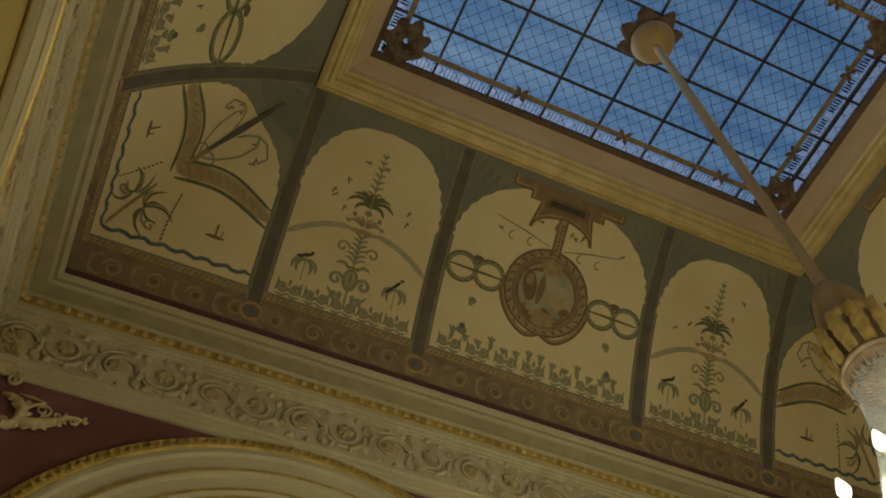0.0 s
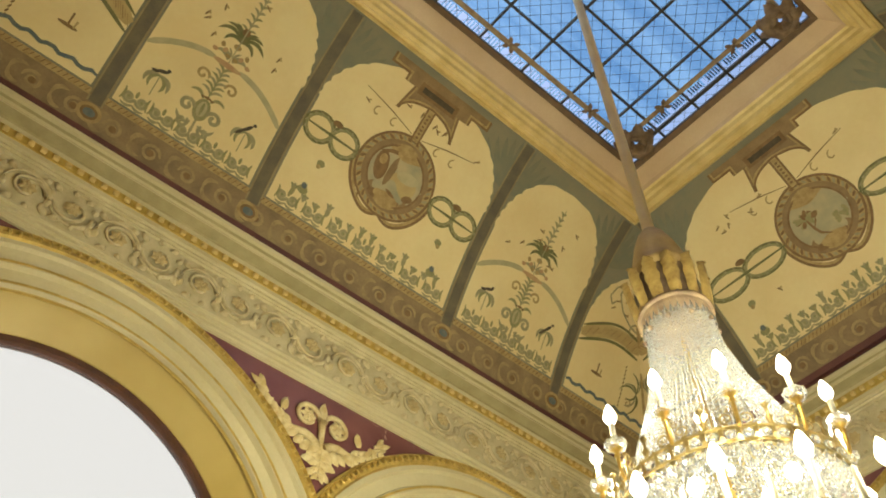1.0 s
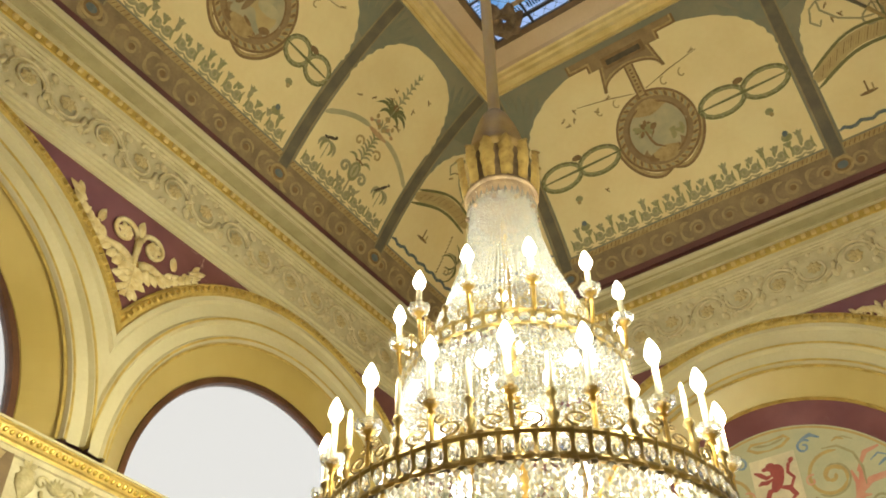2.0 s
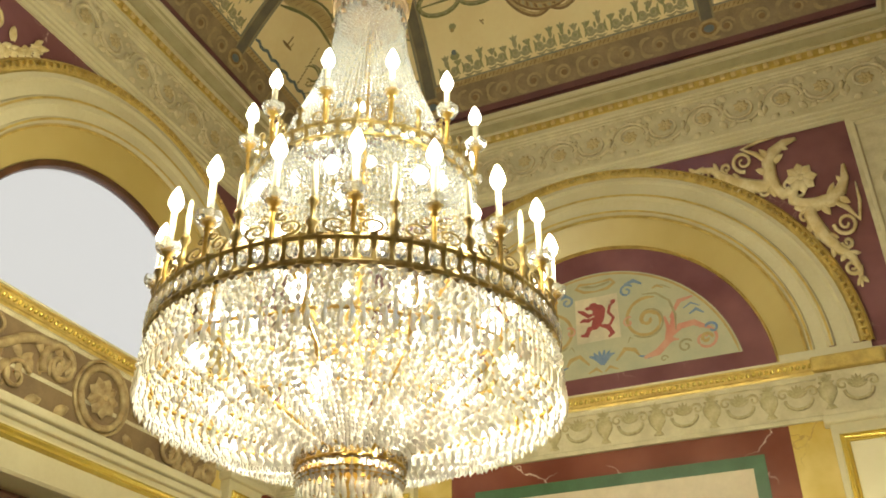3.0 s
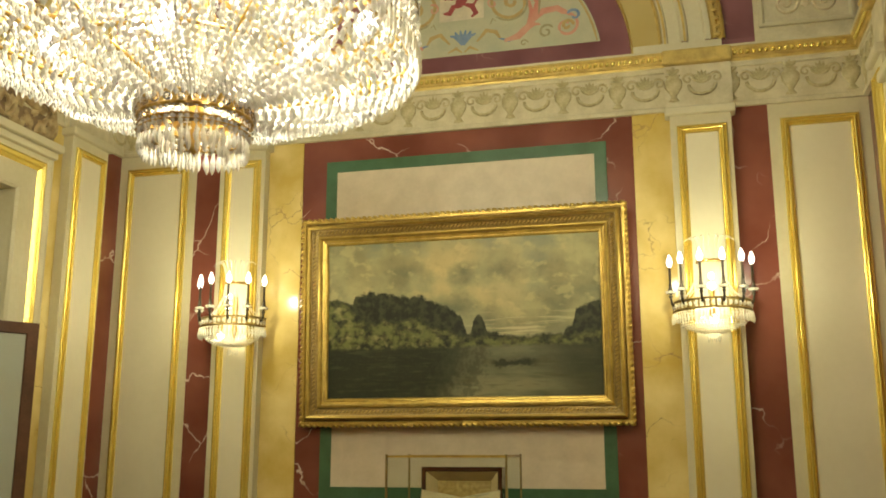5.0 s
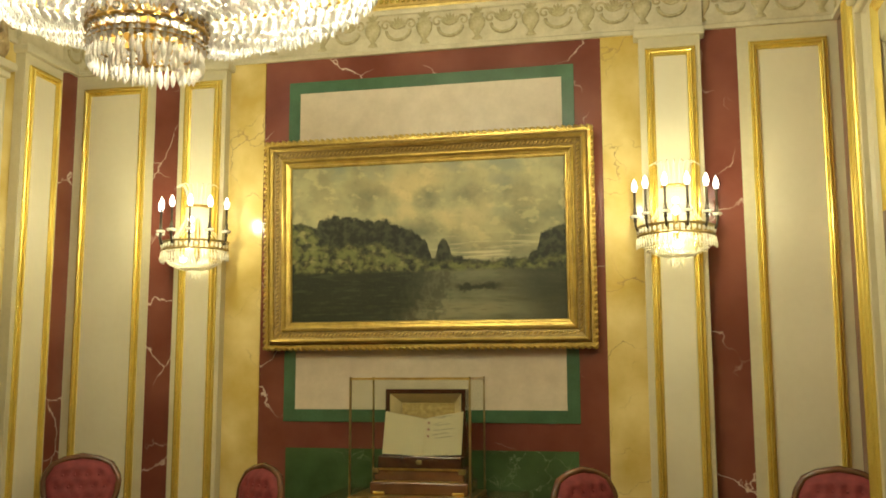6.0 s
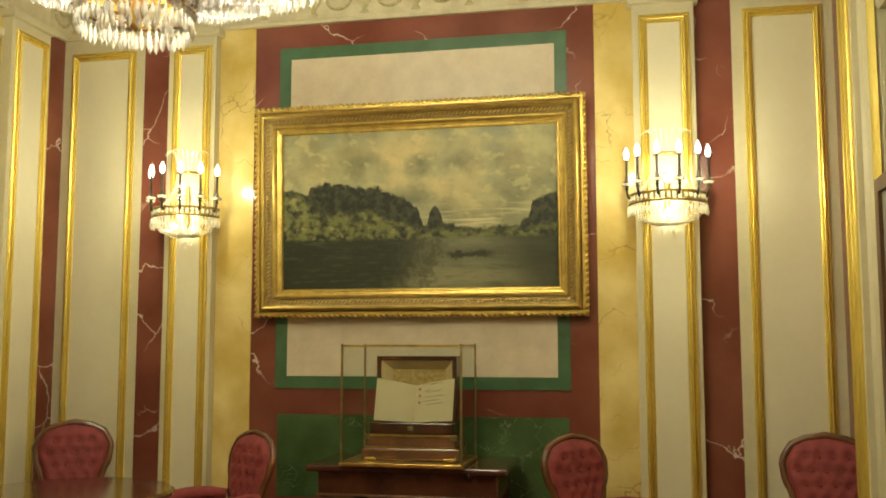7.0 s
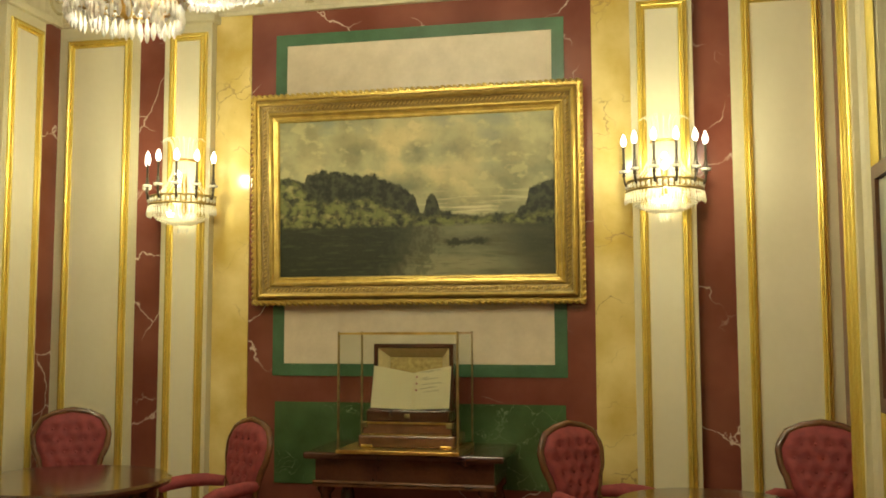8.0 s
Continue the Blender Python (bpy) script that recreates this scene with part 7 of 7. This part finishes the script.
FRAMEDARK = mat("darker_gilt_strip", (0.40, 0.28, 0.09), 0.42, 0.55, second=(0.24, 0.16, 0.05), scale=40, grain=140, bump=0.6)
part("frame", rect_frame(bmesh.new(), -PW / 2, PW / 2, 0, PH, [(0.0, 0.0), (0.0, 0.07), (0.012, 0.085), (0.028, 0.084), (0.032, 0.066), (0.040, 0.066), (0.046, 0.105), (0.058, 0.115), (0.070, 0.108), (0.073, 0.088), (0.114, 0.070), (0.118, 0.066), (0.122, 0.084), (0.132, 0.086), (0.140, 0.076), (0.143, 0.060), (0.162, 0.054), (0.166, 0.062), (0.176, 0.060), (0.182, 0.046), (0.184, 0.03)]), FRAMEGILT, painting, "wide gilded moulded frame")
# darker gilt strips laid over the frame's hollow and its outer groove
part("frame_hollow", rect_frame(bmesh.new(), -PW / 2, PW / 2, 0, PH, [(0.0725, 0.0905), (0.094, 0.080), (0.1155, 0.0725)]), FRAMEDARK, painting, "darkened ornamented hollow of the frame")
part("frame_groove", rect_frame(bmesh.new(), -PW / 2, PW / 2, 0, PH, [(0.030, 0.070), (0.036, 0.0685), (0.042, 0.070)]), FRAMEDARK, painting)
bm = bmesh.new()
rnd = random.Random(3)


def frame_leaf(x, z, flat, r):
    e = bmesh.ops.create_icosphere(bm, subdivisions=1, radius=1)["verts"]
    q = Matrix.Translation((x, -0.078, z)) @ Matrix.Rotation(flat, 4, "Y") @ Matrix.Rotation(0.6, 4, "Y") @ Matrix.Diagonal((r, 0.014, r * 0.55, 1))
    for v in e:
        v.co = q @ v.co


for i in range(56):
    x = -PW / 2 + PW * (i + 0.5) / 56
    for z in (0.006, PH - 0.006):
        frame_leaf(x, z, 0, 0.024 * rnd.uniform(0.9, 1.1))
for i in range(36):
    z = PH * (i + 0.5) / 36
    for x in (-PW / 2 + 0.006, PW / 2 - 0.006):
        frame_leaf(x, z, math.pi / 2, 0.024 * rnd.uniform(0.9, 1.1))
part("leaf_edge", bm, FRAMEGILT, painting, "carved leaf edge of the frame", smooth=True)["kind"] = "stuff"
bm = bmesh.new()
for i in range(74):      # small scrolled leaves along the hollow
    x = -PW / 2 + 0.1 + (PW - 0.2) * (i + 0.5) / 74
    for z in (0.093, PH - 0.093):
        leaf_shape(bm, (x - 0.012, -0.082, z - 0.010), (x + 0.012, -0.082, z + 0.012), 0.006, 0.008, 3)
for i in range(44):
    z = 0.1 + (PH - 0.2) * (i + 0.5) / 44
    for x in (-PW / 2 + 0.093, PW / 2 - 0.093):
        leaf_shape(bm, (x - 0.010, -0.082, z - 0.012), (x + 0.012, -0.082, z + 0.012), 0.006, 0.008, 3)
part("hollow_leaves", bm, FRAMEGILT, painting, "small gilded leaves in the hollow")["kind"] = "stuff"

# ---- console table, glass case, book ----
console = empty("console_table", pose(-1.34, 5.63, 0))
tagged(console, "dark mahogany console table against the marble wall", "table")
part("table_top", box(bmesh.new(), -0.59, 0.59, -0.31, 0.29, 0.785, 0.825, 0.012), WOOD, console)
part("apron", box(bmesh.new(), -0.53, 0.53, -0.26, 0.27, 0.64, 0.785, 0.006), WOOD, console)
part("apron_moulding", rect_frame(bmesh.new(), -0.54, 0.54, 0.625, 0.66, [(0, 0.255), (0.0, 0.272), (0.012, 0.276), (0.017, 0.262)]), WOODB, console)
for x in (-0.48, 0.48):
    for y in (-0.21, 0.22):
        part("leg", lathe(bmesh.new(), [(0.05, 0.64), (0.055, 0.60), (0.03, 0.57), (0.045, 0.5), (0.05, 0.35), (0.028, 0.12), (0.045, 0.08), (0.035, 0.0), (0.0, 0.0)], 14, (x, y, 0)), WOOD, console, smooth=True)
CLEAR, n_, l_, b_ = nodes_of("clear_case_glass")
b_.inputs["Base Color"].default_value = (0.93, 0.96, 0.92, 1)
b_.inputs["Roughness"].default_value = 0.02
b_.inputs["Transmission Weight"].default_value = 1.0
b_.inputs["IOR"].default_value = 1.05
case = empty("glass_case", pose(-1.354, 5.525, 0.825))
tagged(case, "glass display case with thin brass edges on the console", "display case")
cx, cy, ch = 0.350, 0.235, 0.685
part("base_plate", box(bmesh.new(), -cx - 0.012, cx + 0.012, -cy - 0.012, cy + 0.012, 0.0, 0.022, 0.004), BRASS, case)
for x in (-cx, cx):
    for y in (-cy, cy):
        part("post", box(bmesh.new(), x - 0.006, x + 0.006, y - 0.006, y + 0.006, 0.02, ch + 0.012, 0.002), DARKBRASS, case)
for y in (-cy, cy):
    part("top_rail", box(bmesh.new(), -cx, cx, y - 0.006, y + 0.006, ch - 0.006, ch + 0.006), BRASS, case)
for x in (-cx, cx):
    part("top_rail", box(bmesh.new(), x - 0.006, x + 0.006, -cy, cy, ch - 0.005, ch + 0.005), BRASS, case)
for x0, x1, y0, y1, z0, z1 in ((-cx, cx, -cy - 0.002, -cy + 0.002, 0.02, ch), (-cx, cx, cy - 0.002, cy + 0.002, 0.02, ch), (-cx - 0.002, -cx + 0.002, -cy, cy, 0.02, ch), (cx - 0.002, cx + 0.002, -cy, cy, 0.02, ch), (-cx, cx, -cy, cy, ch - 0.002, ch + 0.002)):
    p_ = part("pane", box(bmesh.new(), x0, x1, y0, y1, z0, z1), CLEAR, case)
    p_.visible_shadow = False

chest = empty("book_stand", pose(-1.33, 5.56, 0.847))
tagged(chest, "stepped wooden casket with gilt mounts and an open lined lid", "stand")
part("plinth", box(bmesh.new(), -0.29, 0.29, -0.16, 0.16, 0.0, 0.075, 0.012), WOODB, chest)
part("foot", box(bmesh.new(), -0.27, -0.20, -0.165, -0.10, -0.0005, 0.02, 0.006), BRASS, chest)
part("foot", box(bmesh.new(), 0.20, 0.27, -0.165, -0.10, -0.0005, 0.02, 0.006), BRASS, chest)
part("body", box(bmesh.new(), -0.265, 0.265, -0.145, 0.15, 0.075, 0.145, 0.01), WOODB, chest)
part("cover", box(bmesh.new(), -0.25, 0.25, -0.13, 0.145, 0.145, 0.22, 0.012), WOOD, chest)
for z in (0.075, 0.145):
    part("gilt_edge", rect_frame(bmesh.new(), -0.268, 0.268, z - 0.006, z + 0.006, [(0, 0.145), (0, 0.152), (0.006, 0.152)]), BRASS, chest)
for x in (-0.255, 0.255):
    part("corner_mount", box(bmesh.new(), x - 0.02, x + 0.02, -0.158, -0.13, 0.118, 0.150, 0.006), DARKBRASS, chest)
part("lock_plate", box(bmesh.new(), -0.016, 0.016, -0.140, -0.125, 0.172, 0.196, 0.004), DARKBRASS, chest)
lidp = part("lid", rect_frame(bmesh.new(), -0.245, 0.245, 0.20, 0.60, [(0.0, -0.03), (0.0, 0.10), (0.022, 0.10), (0.026, 0.095), (0.05, 0.0)]), WOOD, chest, "dark wooden lid standing open")
lidp.location.y = 0.12
part("lining", rect_frame(bmesh.new(), -0.220, 0.220, 0.225, 0.575, [(0.0, 0.095), (0.06, 0.015), (0.061, 0.012)]), LINING, chest, "cream cloth lining").location.y = 0.119
part("quilted_lining", box(bmesh.new(), -0.165, 0.165, 0.10, 0.11, 0.28, 0.52), QUILT, chest, "gold diamond-quilted back")

book = empty("open_book", pose(-1.315, 5.46, 1.062) @ pose(0, 0, 0, -17, 0, 0))
tagged(book, "open book with blank and written cream pages on the casket", "book")
for sx in (-1, 1):
    rows = []
    for i in range(9):
        k = i / 8
        x = sx * 0.235 * k
        lift = 0.018 * math.sin(math.pi * min(1, k * 1.1)) * (1 - k) + 0.045 * k
        dz = 0.035 * k
        rows.append([(x, -lift * 0.9, 0.0 + 0.004 * k), (x, -lift * 0.9, 0.222 + dz)])
    bm = grid(bmesh.new(), rows)
    bmesh.ops.solidify(bm, geom=bm.faces[:], thickness=0.016)
    part("page_block", bm, PAPER, book, "cream page" if sx < 0 else "cream page with faint handwriting")
part("cover", box(bmesh.new(), -0.24, 0.24, 0.018, 0.026, -0.006, 0.23, 0.003), WOOD, book)
bm = bmesh.new()
for i, (z, w0, w1) in enumerate(((0.222, 0.05, 0.17), (0.216, 0.09, 0.13), (0.18, 0.055, 0.10), (0.174, 0.07, 0.16), (0.145, 0.06, 0.18), (0.12, 0.05, 0.15), (0.10, 0.07, 0.17))):
    y0, y1 = -(0.018 * math.sin(math.pi * w0 / 0.235) * (1 - w0 / 0.235) + 0.045 * w0 / 0.235) * 0.9 - 0.004, -(0.018 * math.sin(math.pi * w1 / 0.235) * (1 - w1 / 0.235) + 0.045 * w1 / 0.235) * 0.9 - 0.004
    grid(bm, [[(w0, y0, z), (w0, y0, z + 0.003)], [(w1, y1, z + 0.012), (w1, y1, z + 0.015)]])
part("handwriting", bm, INKFAINT, book, "faint written lines")
bm = bmesh.new()
for z in (0.19, 0.15, 0.11):
    box(bm, 0.022, 0.032, -0.022, -0.014, z, z + 0.010)
part("red_marks", bm, CRIMSON, book, "small dark red marks")

# ---- armchairs and tables ----


def half_width(z):
    """Half the width of the balloon-shaped back at height z."""
    stops = [(0.40, 0.185), (0.52, 0.165), (0.62, 0.16), (0.72, 0.185), (0.82, 0.225), (0.90, 0.235), (0.97, 0.205), (1.02, 0.14), (1.045, 0.0)]
    for (z0, w0), (z1, w1) in zip(stops, stops[1:]):
        if z <= z1:
            k = max(0.0, (z - z0) / (z1 - z0))
            k = k * k * (3 - 2 * k) if z1 < 1.0 else k ** 1.7
            return w0 + (w1 - w0) * k
    return 0.0


def lean(z):
    return 0.20 + 0.16 * (z - 0.42) + 0.05 * max(0, z - 0.7)


def armchair(m):
    c = empty("armchair", m)
    tagged(c, "button-tufted red velvet armchair with a balloon back and dark wooden frame", "chair", "armchairs by the wall")
    buttons = [(x * 0.075 + (0.0375 if r % 2 else 0), 0.56 + 0.075 * r) for r in range(6) for x in range(-3, 4)]
    buttons = [(x, z) for x, z in buttons if abs(x) < half_width(z) - 0.04]
    rows = []
    N = 26
    for j in range(N + 1):
        z = 0.42 + (1.035 - 0.42) * j / N
        w = max(0.012, half_width(z) - 0.012)
        row = []
        for i in range(N + 1):
            x = w * (2 * i / N - 1)
            edge = 1 - (2 * i / N - 1) ** 6
            puff = 0.055 * edge * min(1, (1.045 - z) * 12)
            for bx, bz in buttons:
                d2 = ((x - bx) ** 2 + (z - bz) ** 2) / 0.0009
                if d2 < 6:
                    puff -= 0.030 * math.exp(-d2)
            row.append((x, lean(z) - max(0.0, puff), z))
        rows.append(row)
    part("backrest", grid(bmesh.new(), rows), VELVET, c, smooth=True)
    back = [[(half_width(0.42 + 0.615 * j / 14) * k * 0.97, lean(0.42 + 0.615 * j / 14) + 0.03, 0.42 + 0.615 * j / 14) for k in (-1, -0.5, 0, 0.5, 1)] for j in range(15)]
    part("back_panel", grid(bmesh.new(), back), VELVET, c, smooth=True)
    for i, (x, z) in enumerate(buttons):
        bm = bmesh.new()
        bmesh.ops.create_icosphere(bm, subdivisions=1, radius=0.008)
        bm.transform(Matrix.Translation((x, lean(z) - 0.036, z)))
        part("button", bm, VELVET, c, smooth=True)
    rim = [(-half_width(z), lean(z) + 0.004, z) for z in [0.40 + 0.63 * i / 18 for i in range(19)]]
    rim += [(0, lean(1.045) + 0.004, 1.052)] + [(-x, y, z) for x, y, z in reversed(rim)]
    part("back_frame", tube(bmesh.new(), rim, 0.021, 8), WOODB, c, "curved polished wooden back frame", smooth=True)
    bm = bmesh.new()
    rows = []
    for i in range(9):
        q = i / 8
        rows.append([(0.27 * math.cos(a) * math.sin(math.pi / 2 * (1 - q * 0.98)) ** 0.5, -0.06 + 0.28 * math.sin(a) * math.sin(math.pi / 2 * (1 - q * 0.98)) ** 0.5, 0.40 + 0.09 * math.sin(math.pi / 2 * q)) for a in [6.283 * k / 28 for k in range(28)]])
    grid(bm, rows, closed=True)
    part("seat", bm, VELVET, c, smooth=True)
    part("seat_frame", lathe(bmesh.new(), [(0.0, 0.33), (0.26, 0.33), (0.285, 0.35), (0.285, 0.39), (0.27, 0.405), (0.0, 0.405)], 28, (0, -0.06, 0)), WOODB, c, smooth=True)
    for sx in (-1, 1):
        pts = [(sx * (half_width(0.64) + 0.01), lean(0.64) - 0.02, 0.655), (sx * 0.245, 0.12, 0.665), (sx * 0.285, 0.0, 0.665), (sx * 0.295, -0.12, 0.655), (sx * 0.28, -0.19, 0.63)]
        part("armrest", tube(bmesh.new(), pts, 0.042, 10, [0.8, 1, 1, 1, 0.7]), VELVET, c, "padded red velvet arm", smooth=True)
        part("arm_post", tube(bmesh.new(), [(sx * 0.28, -0.18, 0.62), (sx * 0.29, -0.16, 0.52), (sx * 0.265, -0.15, 0.38)], 0.02, 8), WOODB, c, smooth=True)
        for y in (-0.24, 0.14):
            part("leg", tube(bmesh.new(), [(sx * 0.2, y, 0.36), (sx * 0.215, y * 1.08, 0.22), (sx * 0.2, y * 1.02, 0.08), (sx * 0.21, y * 1.1, 0.0)], 0.026, 8, [1.2, 1.0, 0.7, 0.8]), WOODB, c, smooth=True)
    return c


chair = armchair(pose(-3.45, 5.31, 0, 0, 0, 28) @ Matrix.Scale(0.97, 4))
copy_thing(chair, pose(-2.475, 5.24, 0, 0, 0, -34) @ Matrix.Scale(0.97, 4))
copy_thing(chair, pose(-0.185, 5.24, 0, 0, 0, 46) @ Matrix.Scale(0.985, 4))
copy_thing(chair, pose(0.93, 5.28, 0, 0, 0, -8))


def round_table(m, r, h, label):
    t = empty("round_table", m)
    tagged(t, label, "table", "round tables")
    part("table_top", lathe(bmesh.new(), [(0.0, h), (r - 0.02, h), (r, h - 0.012), (r - 0.004, h - 0.03), (r - 0.03, h - 0.036), (0.0, h - 0.036)], 48), WOOD, t, "polished dark wooden top", smooth=False)
    part("apron", lathe(bmesh.new(), [(r - 0.07, h - 0.036), (r - 0.07, h - 0.11), (r - 0.09, h - 0.11), (0.0, h - 0.10)], 40), WOOD, t)
    part("column", lathe(bmesh.new(), [(0.06, h - 0.10), (0.05, h - 0.2), (0.09, 0.35), (0.05, 0.25), (0.10, 0.16), (0.0, 0.14)], 16), WOOD, t, smooth=True)
    for k in range(3):
        a = radians(120 * k + 40)
        part("foot", tube(bmesh.new(), [(0.05 * math.cos(a), 0.05 * math.sin(a), 0.2), (0.22 * math.cos(a), 0.22 * math.sin(a), 0.16), (0.34 * math.cos(a), 0.34 * math.sin(a), 0.03), (0.4 * math.cos(a), 0.4 * math.sin(a), 0.02)], 0.032, 8, [1.2, 1, 0.8, 0.6]), WOOD, t, smooth=True)
    return t


round_table(pose(-2.96, 4.58, 0), 0.53, 0.755, "dark polished round table reflecting the wall, before two armchairs")
round_table(pose(0.30, 4.62, 0), 0.44, 0.735, "light brown polished round table between two armchairs")

# casement leaves that stand open into the room, before either window
for a, b, z0, z1 in (((-4.0, 3.98), (-3.60, 4.63), 0.0, 2.255), ((1.112, 4.10), (1.118, 4.81), 1.145, 2.30)):
    d = Vector((b[0] - a[0], b[1] - a[1], 0))
    lf = empty("casement_leaf", Matrix.Translation((a[0], a[1], 0)) @ Matrix.Rotation(math.atan2(d.y, d.x), 4, "Z"))
    tagged(lf, "brown wooden casement leaf standing open before the window", "window leaf")
    part("leaf_frame", rect_frame(bmesh.new(), 0, d.length, z0, z1, [(0.0, -0.02), (0.0, 0.02), (0.06, 0.02), (0.065, 0.012), (0.065, -0.02), (0.0, -0.02)]), BROWN, lf)
    part("pane", box(bmesh.new(), 0.06, d.length - 0.06, -0.004, 0.002, z0 + 0.06, z1 - 0.055), GREYGLASS, lf)
